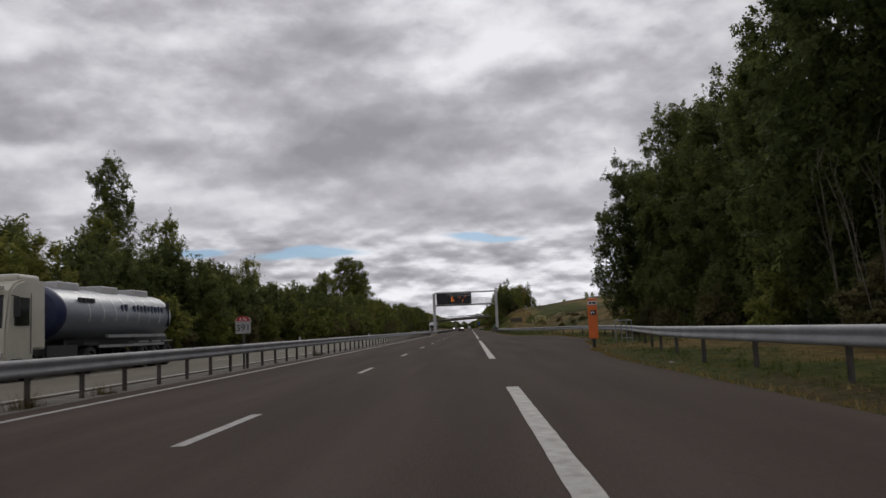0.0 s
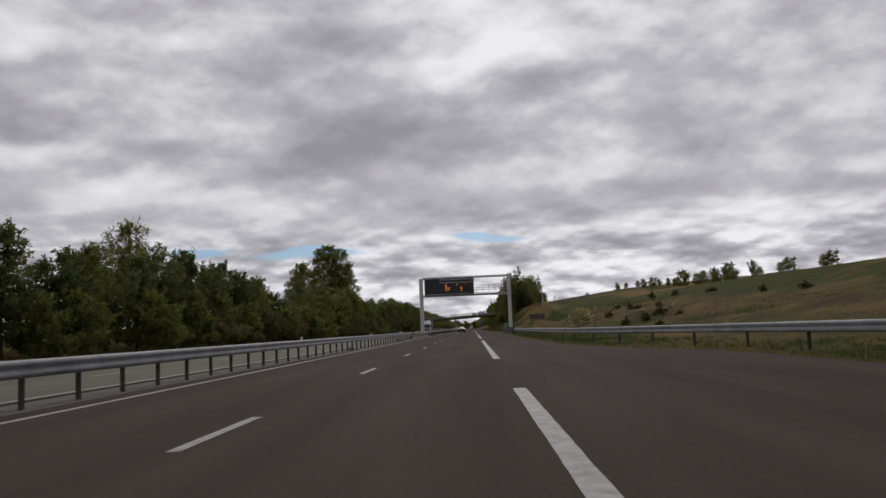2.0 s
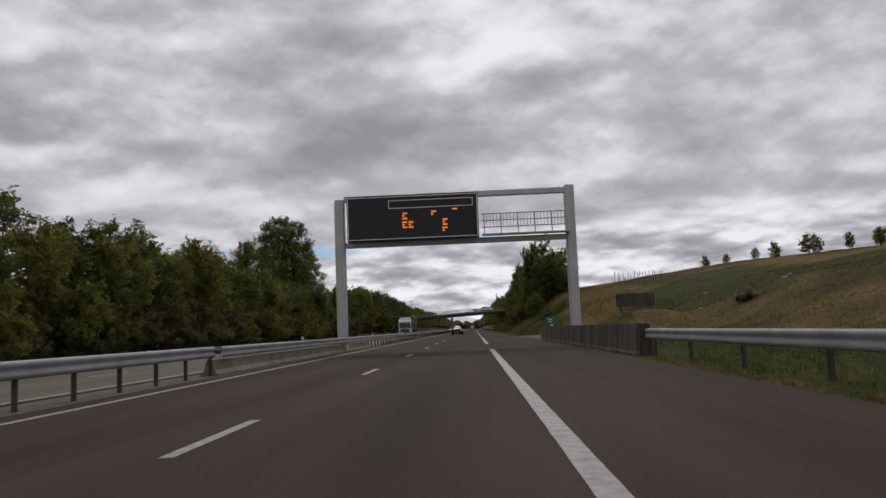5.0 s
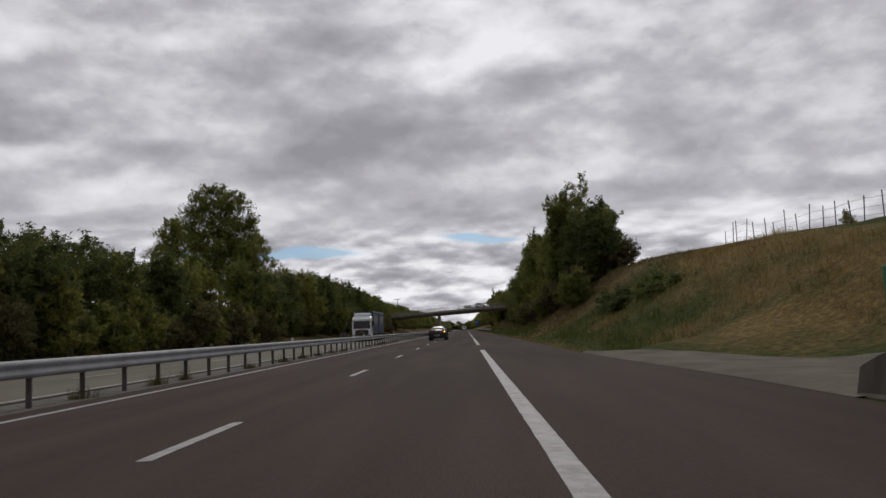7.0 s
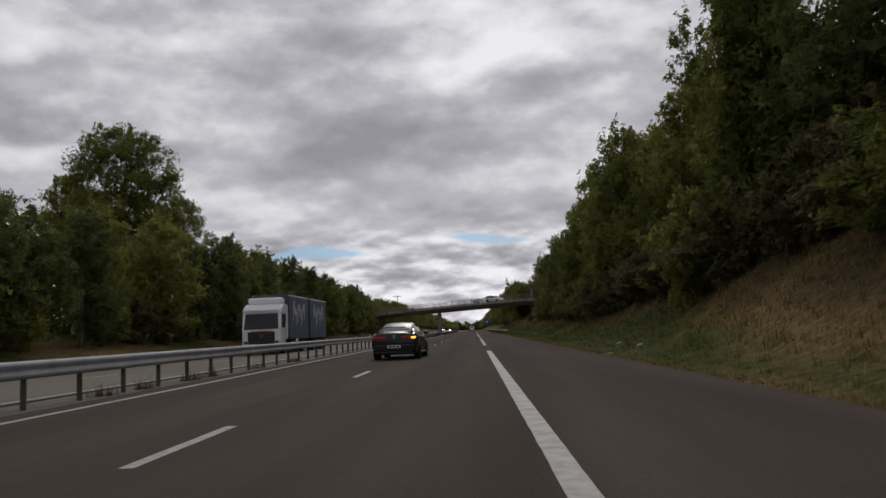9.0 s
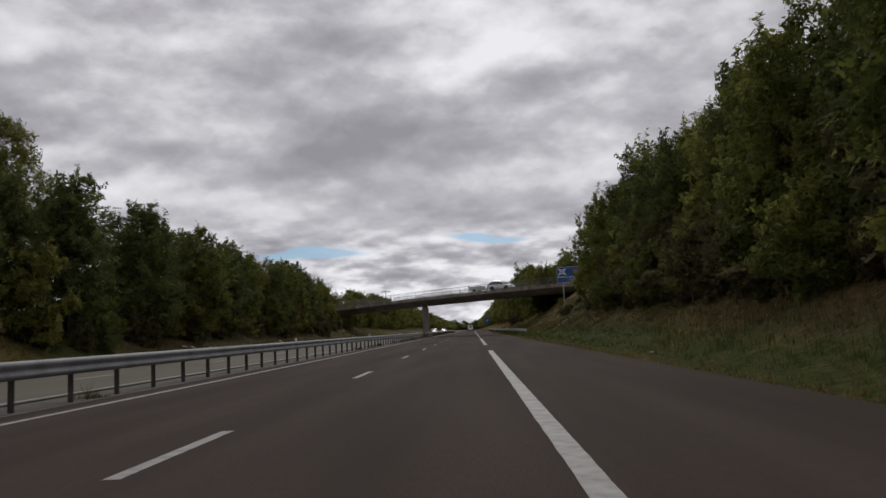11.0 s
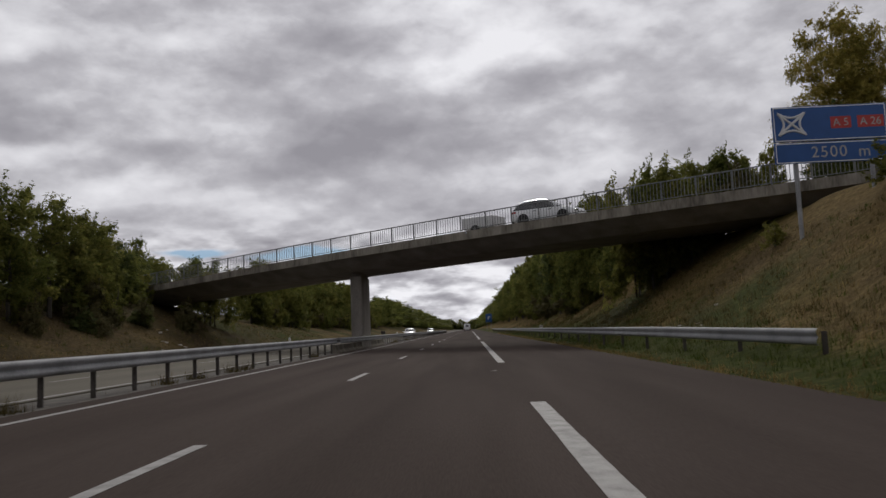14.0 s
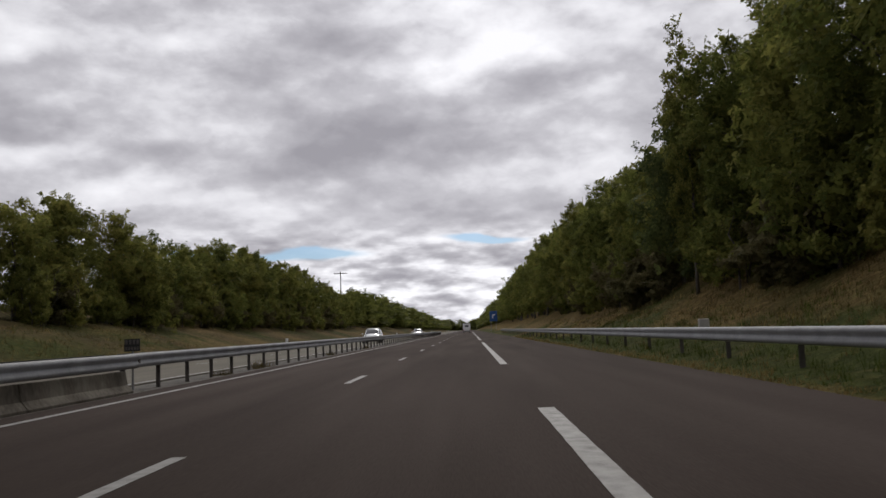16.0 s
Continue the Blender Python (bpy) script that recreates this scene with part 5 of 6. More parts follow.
# pale broken rock on the banks
def boulder(seed, r):
    rng = np.random.default_rng(seed)
    bm = bmesh.new()
    bmesh.ops.create_icosphere(bm, subdivisions=2, radius=r)
    for v in bm.verts:
        n = noise.noise(Vector(v.co) * (1.6 / r) + Vector((seed, 0, 0)))
        v.co *= 1 + 0.45 * n
        v.co.z *= 0.55
    me = bpy.data.meshes.new("rock")
    bm.to_mesh(me)
    bm.free()
    me.materials.append(ROCK)
    return me


rocks = [boulder(s, 0.35) for s in (1, 2, 3)]
rr = random.Random(21)
for i in range(70):
    k = rr.random()
    x, y = 10.3 + 2.5 * k + rr.gauss(0, 0.30), 350.4 + 2.0 * k + rr.gauss(0, 0.75)
    ob = new("rock", rr.choice(rocks))
    q = rr.uniform(0.06, 0.24)
    ob.matrix_basis = Matrix.LocRotScale((x, y, land(x, y) - 0.05 * q), Euler((rr.uniform(-0.3, 0.3), 0, rr.uniform(0, 6))), (q * 1.3, q, q))
    tagged(ob, "pale limestone rubble in a scar of the bank", "rock", "loose rocks")
for cx, cy, n, sp in ((12.0, 363, 5, 1.6), (11.4, 389, 4, 1.6), (-17.2, 412, 14, 3.5), (-17.4, 362, 8, 3.0), (-17.0, 340, 6, 3.0), (9.4, 262, 5, 4), (24, 150, 10, 8), (20, 178, 8, 5), (9.3, 345, 5, 6)):
    for i in range(n):
        x, y = cx + rr.gauss(0, sp * 0.35), cy + rr.gauss(0, sp)
        ob = new("rock", rr.choice(rocks))
        s = rr.uniform(0.2, 0.7) if x < 0 or y < 300 else rr.uniform(0.12, 0.4)
        ob.matrix_basis = Matrix.LocRotScale((x, y, land(x, y) - 0.08 * s), Euler((0, 0, rr.uniform(0, 6))), (s * 1.3, s, s))
        tagged(ob, "pale broken limestone block lying on the bank", "rock", "loose rocks")
# ---------------------------------------------------------------- vehicles


def loft(rings, cap=True):
    vs = [p for r in rings for p in r]
    n, fs = len(rings[0]), []
    for i in range(len(rings) - 1):
        for k in range(n):
            j = (k + 1) % n
            fs.append((i * n + k, i * n + j, (i + 1) * n + j, (i + 1) * n + k))
    if cap:
        fs += [tuple(range(n))[::-1], tuple((len(rings) - 1) * n + k for k in range(n))]
    return vs, fs


def smooth_loft(name, rings, mat, parent, label="", bevel=0.0):
    vs, fs = loft(rings)
    ob = raw(name, vs, fs, mat, parent, label)
    for p in ob.data.polygons:
        p.use_smooth = True
    ob.data.set_sharp_from_angle(angle=radians(38))
    return ob


def wheel(parent, x, y, r, w, dual=False, rim=RIM):
    s = 1 if x > 0 else -1
    bm = bmesh.new()
    prof = [(r * 0.62, -w / 2), (r * 0.92, -w / 2), (r, -w * 0.36), (r, w * 0.36), (r * 0.92, w / 2), (r * 0.62, w / 2)]
    seg = 24
    ring = [[bm.verts.new((x + b, y + a * math.cos(t), r + a * math.sin(t))) for a, b in prof] for t in np.linspace(0, 2 * math.pi, seg, endpoint=False)]
    for i in range(seg):
        p, q = ring[i], ring[(i + 1) % seg]
        for k in range(len(prof)):
            j = (k + 1) % len(prof)
            bm.faces.new((p[k], p[j], q[j], q[k]))
    bmesh.ops.recalc_face_normals(bm, faces=bm.faces)
    wh = part("wheel", bm, RUBBER, parent, smooth=False)
    bm = bmesh.new()
    rod(bm, (x + s * w * 0.12, y, r), (x + s * w * 0.30, y, r), r * 0.62, 20)
    part("hub_face", bm, DARK, wh)
    bm = bmesh.new()
    for k in range(10):
        a = k * math.pi / 5
        box(bm, x + s * w * 0.34, y + r * 0.34 * math.cos(a), r + r * 0.34 * math.sin(a), 0.03, r * 0.52, r * 0.09, turn=Euler((a, 0, 0)))
    rod(bm, (x + s * w * 0.30, y, r), (x + s * w * 0.40, y, r), r * 0.16, 10)
    part("rim", bm, rim, wh)
    return wh


def body_ring(y, w, zb, zt, crown=0.05, tuck=0.90):
    zm = zb + (zt - zb) * 0.45
    half = [(w * 0.80, zb), (w * 0.94, zb + 0.05), (w * 0.99, zm * 0.6 + zb * 0.4), (w, zm), (w * 0.985, zt - 0.13), (w * tuck, zt - 0.02), (w * 0.45, zt + crown)]
    return [(x, y, z) for x, z in half] + [(-x, y, z) for x, z in half[::-1]]


def cab_ring(y, wb, wt, zb, zr):
    half = [(wb, zb), (wb * 0.55 + wt * 0.45, zb + (zr - zb) * 0.55), (wt, zr - 0.07), (wt * 0.86, zr - 0.015), (wt * 0.4, zr)]
    return [(x, y, z) for x, z in half] + [(-x, y, z) for x, z in half[::-1]]


def car(name, label, x, y, z, rz, paint, kind="sedan", indicator=False):
    """A passenger car; it points to +y before turning by rz. Its rear bumper is at y = 0."""
    v = tagged(empty(name, x, y, z, rz), label, "car")
    W = 0.925
    if kind == "sedan":
        st = [(0.02, 0.78, 0.42, 0.80), (0.08, 0.88, 0.30, 1.00), (0.30, 0.91, 0.24, 1.08), (0.75, W, 0.20, 1.06), (1.4, W, 0.18, 1.00), (2.4, W, 0.18, 0.97), (3.3, W, 0.18, 0.95), (3.7, 0.92, 0.18, 0.92), (4.3, 0.89, 0.20, 0.80), (4.65, 0.82, 0.24, 0.70), (4.82, 0.66, 0.34, 0.58)]
        cab = [(0.62, 0.70, 0.66, 1.02, 1.04), (1.15, 0.80, 0.60, 1.00, 1.30), (1.65, 0.83, 0.60, 0.98, 1.425), (2.2, 0.83, 0.61, 0.97, 1.46), (2.75, 0.83, 0.60, 0.95, 1.42), (3.25, 0.81, 0.60, 0.93, 1.20), (3.75, 0.74, 0.66, 0.90, 0.93)]
        roof_a, roof_b, wheels = 1, 4, (0.98, 3.79)
    else:
        st = [(0.02, 0.80, 0.44, 0.85), (0.08, 0.87, 0.30, 1.02), (0.5, W * 0.97, 0.24, 1.02), (1.4, W * 0.98, 0.2, 1.0), (2.4, W * 0.98, 0.2, 0.98), (3.1, W * 0.97, 0.2, 0.98), (3.7, 0.87, 0.22, 0.88), (4.15, 0.78, 0.26, 0.74), (4.28, 0.62, 0.36, 0.6)]
        cab = [(0.10, 0.80, 0.74, 1.0, 1.03), (0.40, 0.82, 0.66, 1.0, 1.44), (0.9, 0.83, 0.66, 1.0, 1.54), (1.7, 0.83, 0.67, 0.98, 1.57), (2.3, 0.83, 0.66, 0.97, 1.50), (2.8, 0.82, 0.66, 0.96, 1.24), (3.3, 0.78, 0.7, 0.94, 0.98)]
        roof_a, roof_b, wheels = 1, 4, (0.85, 3.45)
    smooth_loft("body", [body_ring(*s) for s in st], paint, v)
    smooth_loft("windows", [cab_ring(*c) for c in cab], GLASS, v, "dark tinted window glass")
    # roof skin and pillars over the glass
    rr_ = []
    for c in cab[roof_a:roof_b + 1]:
        yy, wb, wt, zb, zr = c
        half = [(wt + 0.012, zr - 0.10), (wt + 0.006, zr - 0.055), (wt * 0.86, zr), (wt * 0.4, zr + 0.016)]
        rr_.append([(a, yy, b) for a, b in half] + [(-a, yy, b) for a, b in half[::-1]])
    smooth_loft("roof", rr_, paint, v)
    for s in (1, -1):
        for i, j in ((0, 1), (roof_b, roof_b + 1), (roof_b + 1, roof_b + 2)):
            if j >= len(cab):
                continue
            a, b = cab[i], cab[j]
            part("pillar", rods(((s * (a[2] + 0.005), a[0], a[4] - 0.06), (s * (b[2] + 0.005), b[0], b[4] - 0.06), 0.042, 6)), paint, v)
        m = cab[3]
        part("door_pillar", rods(((s * (m[1] + 0.0), m[0] - 0.05, m[3]), (s * (m[2] + 0.01), m[0] - 0.05, m[4] - 0.08), 0.03, 6)), DARK, v)
        part("sill_trim", boxes((s * 0.925, 2.35, 0.27, 0.03, 2.0, 0.07)), DARK if paint is WHITE_CAR else CHROME, v)
        bm = bmesh.new()
        box(bm, s * 1.0, 3.05, 1.03, 0.20, 0.12, 0.14, 0.03)
        part("door_mirror", bm, paint, v)
        for yd in (1.75, 2.75):
            part("door_handle", boxes((s * 0.93, yd - 0.1, 0.83, 0.03, 0.2, 0.035)), paint if kind == "sedan" else DARK, v)
        part("window_line", rods(*[((s * (a[1] + 0.008), a[0], a[3] + 0.02), (s * (b[1] + 0.008), b[0], b[3] + 0.02), 0.012, 5) for a, b in zip(cab[1:-1], cab[2:])]), CHROME if kind == "sedan" else DARK, v)
        for yw in wheels:
            wheel(v, s * 0.835, yw, 0.335, 0.235)
            bm = bmesh.new()
            rod(bm, (s * 0.70, yw, 0.36), (s * 0.930, yw, 0.36), 0.385, 24)
            part("wheel_arch", bm, DARK, v)
        lamp = part("tail_lamp", boxes((s * 0.60, 0.045, 0.86, 0.56, 0.07, 0.13), (s * 0.86, 0.20, 0.87, 0.06, 0.28, 0.12), bevel=0.02), LAMP_RED, v, "red tail lamp")
        if indicator and s > 0:
            part("indicator", boxes((s * 0.78, 0.0, 0.86, 0.18, 0.02, 0.08)), INDICATOR, lamp, "lit amber indicator")
        part("headlamp", boxes((s * 0.62, st[-2][0] + 0.05, 0.62, 0.36, 0.12, 0.13), bevel=0.02), CHROME, v)
    part("rear_bumper", boxes((0, 0.02, 0.47, 1.62, 0.10, 0.26), bevel=0.04), DARK if kind != "sedan" else paint, v)
    part("lower_valance", boxes((0, 0.06, 0.30, 1.5, 0.12, 0.12), bevel=0.03), DARK, v)
    part("number_plate", boxes((0, -0.035, 0.52, 0.52, 0.012, 0.11)), WHITE, v, "white plate with dark unreadable bars")
    part("plate_bars", boxes((-0.15, -0.043, 0.52, 0.12, 0.006, 0.06), (0.0, -0.043, 0.52, 0.13, 0.006, 0.06), (0.16, -0.043, 0.52, 0.11, 0.006, 0.06)), DARK, v)
    part("badge", boxes((0, 0.035, 0.90, 0.10, 0.03, 0.12), bevel=0.01), CHROME, v)
    if kind == "sedan":
        part("boot_lip", boxes((0, 0.30, 1.085, 1.50, 0.20, 0.04), bevel=0.015), paint, v)
    part("underbody", boxes((0, 2.3, 0.30, 1.5, 4.0, 0.2)), DARK, v)
    return v


car("sedan", "black four-door saloon car with one amber indicator lit", -0.15, 258.5, 0, -2.0, BLACK_CAR, "sedan", True)
car("hatchback", "white compact car on the opposite carriageway", -7.7, 499.0, 0, 180, WHITE_CAR, "hatch")
car("hatchback", "white compact car far down the opposite carriageway", -7.7, 572.0, 0, 180, WHITE_CAR, "hatch")


def truck_cab(v, paint, y0, top):
    """A cab-over cab whose front is at y0, looking to -y."""
    W = 1.25
    prof = [(y0 + 0.10, 0.45), (y0, 0.6), (y0, 1.55), (y0 + 0.22, 2.75), (y0 + 0.45, top - 0.15), (y0 + 0.95, top), (y0 + 2.15, top), (y0 + 2.2, 0.95), (y0 + 1.5, 0.95), (y0 + 1.45, 0.45)]
    bm = prism(bmesh.new(), prof, -W, W, "x")
    bmesh.ops.bevel(bm, geom=[e for e in bm.edges if abs(e.verts[0].co.x - e.verts[1].co.x) < 1e-4], offset=0.07, segments=2, affect="EDGES")
    cab = part("cab", bm, paint, v)
    bm = bmesh.new()
    q = [(-1.12, y0 - 0.012, 1.62), (1.12, y0 - 0.012, 1.62), (1.05, y0 + 0.19, 2.62), (-1.05, y0 + 0.19, 2.62)]
    f = bm.faces.new([bm.verts.new(p) for p in q])
    bmesh.ops.solidify(bm, geom=[f], thickness=0.03)
    part("windscreen", bm, GLASS, cab)
    part("grille", boxes((0, y0 - 0.012, 1.06, 1.75, 0.05, 0.80), bevel=0.02), DARK, cab)
    for k in range(4):
        part("grille_bar", boxes((0, y0 - 0.045, 0.80 + 0.17 * k, 1.6, 0.02, 0.03)), CHROME, cab)
    part("grille_badge", rods(((0, y0 - 0.07, 1.2), (0, y0 - 0.03, 1.2), 0.13, 16)), CHROME, cab)
    part("bumper", boxes((0, y0 - 0.02, 0.52, 2.44, 0.14, 0.32), bevel=0.04), paint, cab)
    part("sun_visor", boxes((0, y0 - 0.06, 2.82, 2.3, 0.26, 0.16), bevel=0.04), paint, cab)
    part("number_plate", boxes((0, y0 - 0.1, 0.5, 0.52, 0.02, 0.11)), WHITE, cab)
    for s in (1, -1):
        part("side_window", boxes((s * 1.262, y0 + 0.80, 2.12, 0.02, 0.80, 0.86)), GLASS, cab)
        part("door_seam", boxes((s * 1.262, y0 + 1.30, 1.75, 0.014, 0.02, 1.9)), DARK, cab)
        part("headlamp", boxes((s * 0.98, y0 - 0.03, 0.80, 0.34, 0.06, 0.20), bevel=0.02), CHROME, cab)
        m = part("mirror_arm", rods(((s * 1.25, y0 + 0.25, 2.6), (s * 1.48, y0 + 0.10, 2.55), 0.02, 6)), DARK, cab)
        part("mirror", boxes((s * 1.50, y0 + 0.10, 2.25, 0.16, 0.12, 0.62), bevel=0.03), DARK, m)
        part("step", boxes((s * 1.18, y0 + 0.55, 0.55, 0.15, 0.6, 0.3)), DARK, cab)
        wheel(v, s * 1.06, y0 + 1.40 + 0.0, 0.50, 0.32, rim=RIM)
    return cab


def tanker(x, y):
    v = tagged(empty("tank_truck", x, y, 0), "cream lorry with a silver-blue tank semi-trailer", "lorry")
    truck_cab(v, CREAM, 0.0, 3.12)
    part("roof_fairing", boxes((0, 1.45, 3.17, 2.2, 1.3, 0.26), bevel=0.10), CREAM, v)
    for s in (1, -1):
        part("side_skirt", boxes((s * 1.2, 3.3, 0.75, 0.06, 2.0, 0.6)), DARK, v)
    part("tractor_frame", boxes((0, 3.6, 0.85, 0.9, 5.4, 0.3)), DARK, v)
    for s in (1, -1):
        wheel(v, s * 1.0, 5.2, 0.50, 0.55)
        part("mudguard", boxes((s * 1.0, 5.2, 1.08, 0.6, 1.2, 0.06)), DARK, v)
    y0, y1 = 3.1, 13.3
    rings = []
    for yy, k in ((y0, 0.55), (y0 + 0.10, 0.86), (y0 + 0.35, 1.0), (y0 + 0.36, 1.0), (y1 - 0.4, 1.0), (y1 - 0.1, 0.9), (y1, 0.55)):
        rings.append([(1.24 * k * math.cos(a), yy, 2.14 + 0.97 * k * math.sin(a)) for a in np.linspace(0, 2 * math.pi, 40, endpoint=False)])
    tank = smooth_loft("tank", rings, TANK, v, "silver-blue cylindrical tank")
    front = [[(1.246 * k * math.cos(a), yy, 2.14 + 0.976 * k * math.sin(a)) for a in np.linspace(0, 2 * math.pi, 40, endpoint=False)] for yy, k in ((y0 - 0.01, 0.55), (y0 + 0.09, 0.865), (y0 + 0.30, 0.99), (y0 + 0.42, 1.003))]
    smooth_loft("front_cap", front, BLUE, tank, "dark blue tank front")
    for yy in (5.2, 6.3, 7.3, 8.3, 9.4, 10.5, 11.6, 12.6):
        vs, fs = loft([[(1.25 * math.cos(a), yy + o, 2.14 + 0.98 * math.sin(a)) for a in np.linspace(-0.3, 1.4, 10)] + [(1.235 * math.cos(a), yy + o, 2.14 + 0.965 * math.sin(a)) for a in np.linspace(1.4, -0.3, 10)] for o in (-0.025, 0.025)])
        raw("tank_band", vs, fs, SIGN_BACK, tank)
    part("rear_band", boxes((1.19, 12.6, 2.25, 0.14, 0.06, 1.1)), DARK, tank)
    for yy in (4.4, 7.6, 10.6):
        part("manhole_box", boxes((0, yy + 0.6, 3.14, 1.1, 1.5, 0.30), bevel=0.04), GANTRY, tank)
    for s in (1, -1):
        part("mark_bars", boxes(*[(s * 1.205, 7.9 + 0.36 * k + (0.4 if k > 1 else 0), 2.40, 0.05, 0.19 if k % 3 else 0.12, 0.32 if k % 2 else 0.26) for k in range(11)]), BLUE, tank, "dark blue unreadable lettering bars")
        part("small_mark_bars", boxes(*[(s * 1.12, 4.7 + 0.3 * k, 2.62, 0.09, 0.22, 0.16) for k in range(4)]), DARK, tank, "dark unreadable lettering bars")
        part("side_guard", boxes((s * 1.22, 9.0, 0.95, 0.05, 6.2, 0.10), (s * 1.22, 9.0, 0.62, 0.05, 6.2, 0.10), (s * 1.2, 9.4, 1.32, 0.10, 5.6, 0.12)), STEEL, v)
        for yy in (9.9, 11.2, 12.5):
            wheel(v, s * 1.02, yy, 0.50, 0.40)
            part("mudguard", boxes((s * 1.02, yy, 1.07, 0.44, 1.0, 0.06)), STEEL, v)
    part("trailer_frame", boxes((0, 9.5, 1.15, 1.0, 9.5, 0.35)), DARK, v)
    part("rear_underrun", boxes((0, 13.3, 0.6, 2.3, 0.10, 0.16)), STEEL, v)
    return v


tanker(-11.9, 14.9)


def box_truck(x, y):
    v = tagged(empty("box_truck", x, y, 0), "white lorry with blue-grey curtain-sided body and drawbar trailer", "lorry")
    truck_cab(v, WHITE_CAR, 0.0, 3.25)
    part("roof_spoiler", boxes((0, 1.45, 3.45, 2.2, 1.1, 0.45), bevel=0.12), WHITE_CAR, v)
    part("name_bars", boxes(*[(-0.55 + 0.16 * k, -0.035, 1.50, 0.11, 0.012, 0.10) for k in range(8)]), RED, v, "red unreadable name bars")
    for y0, y1 in ((2.5, 8.6), (9.3, 15.6)):
        b = part("cargo_body", boxes((0, (y0 + y1) / 2, 2.42, 2.50, y1 - y0, 2.95), bevel=0.03), TARP, v, "blue-grey printed curtain sides")
        part("roof_rail", boxes((1.25, (y0 + y1) / 2, 3.86, 0.05, y1 - y0, 0.10), (-1.25, (y0 + y1) / 2, 3.86, 0.05, y1 - y0, 0.10)), SIGN_BACK, b)
        part("front_wall", boxes((0, y0 - 0.012, 2.42, 2.46, 0.03, 2.9)), TARP, b)
        part("bottom_rail", boxes((1.25, (y0 + y1) / 2, 1.0, 0.05, y1 - y0, 0.10), (-1.25, (y0 + y1) / 2, 1.0, 0.05, y1 - y0, 0.10)), DULL_STEEL, b)
        for s in (1, -1):
            bm = bmesh.new()
            for k in range(11):
                a = k * 0.9
                box(bm, s * 1.262, (y0 + y1) / 2 - 1.9 + 0.36 * k, 2.75 + 0.35 * math.sin(a * 1.7), 0.01, 0.10 + 0.16 * abs(math.sin(a)), 0.45 + 0.7 * abs(math.cos(a)))
            part("print_mark", bm, GANTRY, b, "pale printed streaks")
        part("chassis", boxes((0, (y0 + y1) / 2, 0.78, 1.0, y1 - y0, 0.28)), DARK, v)
    for s in (1, -1):
        for yy in (6.6, 10.6, 13.8, 14.9):
            wheel(v, s * 1.02, yy, 0.48, 0.42)
        part("side_guard", boxes((s * 1.2, 4.3, 0.66, 0.05, 2.6, 0.35), (s * 1.2, 12.2, 0.66, 0.05, 1.8, 0.35)), DARK, v)
    return v


box_truck(-10.6, 277.6)


def camper(x, y):
    v = tagged(empty("box_van", x, y, 0), "white box van far ahead on the carriageway", "van")
    part("box_body", boxes((0, 2.6, 1.75, 2.3, 5.0, 2.5), bevel=0.08), WHITE, v)
    part("cab", boxes((0, 5.7, 1.25, 2.0, 1.6, 1.6), bevel=0.2), WHITE_CAR, v)
    part("rear_frame", boxes((0, 0.08, 2.9, 2.2, 0.03, 0.12), (0, 0.08, 0.62, 2.2, 0.06, 0.2)), DARK, v)
    part("rear_window", boxes((0, 0.09, 2.1, 1.1, 0.03, 0.6)), GLASS, v)
    for s in (1, -1):
        part("tail_lamp", boxes((s * 1.0, 0.08, 0.85, 0.2, 0.06, 0.3)), LAMP_RED, v)
        for yy in (1.2, 5.6):
            wheel(v, s * 0.95, yy, 0.36, 0.24)
    return v


camper(1.75, 655.0)

# car and flat trailer crossing the bridge
ang_b = math.degrees(math.atan2(-0.665, 1.0)) - 90
bx = 7.6
car("estate_car", "white estate car crossing the bridge", bx - 1.6, deck_y(bx - 1.6) + 2.2, deck_z(bx) + 0.02, ang_b, WHITE_CAR, "hatch")
tx = bx - 4.6
tl = tagged(empty("car_trailer", tx, deck_y(tx) + 2.2, deck_z(tx) + 0.02, ang_b), "grey box trailer towed behind the car on the bridge", "trailer")
part("box", boxes((0, 1.1, 0.75, 1.5, 2.3, 0.7), bevel=0.03), SIGN_BACK, tl)
part("drawbar", boxes((0, 2.75, 0.45, 0.12, 1.1, 0.1)), DULL_STEEL, tl)
for s in (1, -1):
    wheel(tl, s * 0.82, 1.0, 0.30, 0.18)
# ---------------------------------------------------------------- trees that stand out
ROB = make_tree("robinia_tree", "tall dark robinia with feathery leaves at the lay-by", 31, 15.0, 4.7, 0.6, 26000, 0.28, LEAF_DARK, "tall", 36, r0=0.20, sprigs=190, stems=2, core=0.34, sub=15)
ROB.matrix_basis = pose(17.3, 58.5, land(17.3, 58.5) - 0.1)
ROB2 = make_tree("robinia_tree", "very tall dark leafy tree behind the guard rail", 32, 17.0, 4.4, 1.0, 26000, 0.28, LEAF_DARK, "tall", 36, r0=0.22, sprigs=190, stems=2, core=0.34, sub=15)
ROB2.matrix_basis = pose(18.2, 40.0, land(18.2, 40) - 0.1, 0, 0, 50) @ Matrix.Diagonal((0.9, 0.9, 0.86, 1))
for ob, x, y, s, a in ((ROB, 19.4, 50.0, 1.16, 200), (ROB2, 18.2, 32.5, 1.0, 140), (ROB2, 17.2, 25.0, 1.05, 300), (ROB, 16.8, 18.5, 1.1, 80), (ROB2, 17.5, 11.0, 1.0, 20)):
    copy_thing(ob, pose(x, y, land(x, y) - 0.1, 0, 0, a) @ Matrix.Diagonal((s, s, s, 1)))
back = [(25 + rt.uniform(-3, 3), float(y), rt.uniform(1.1, 1.5), rt.uniform(1.3, 1.6)) for y in np.arange(-10, 68, 4.0)]
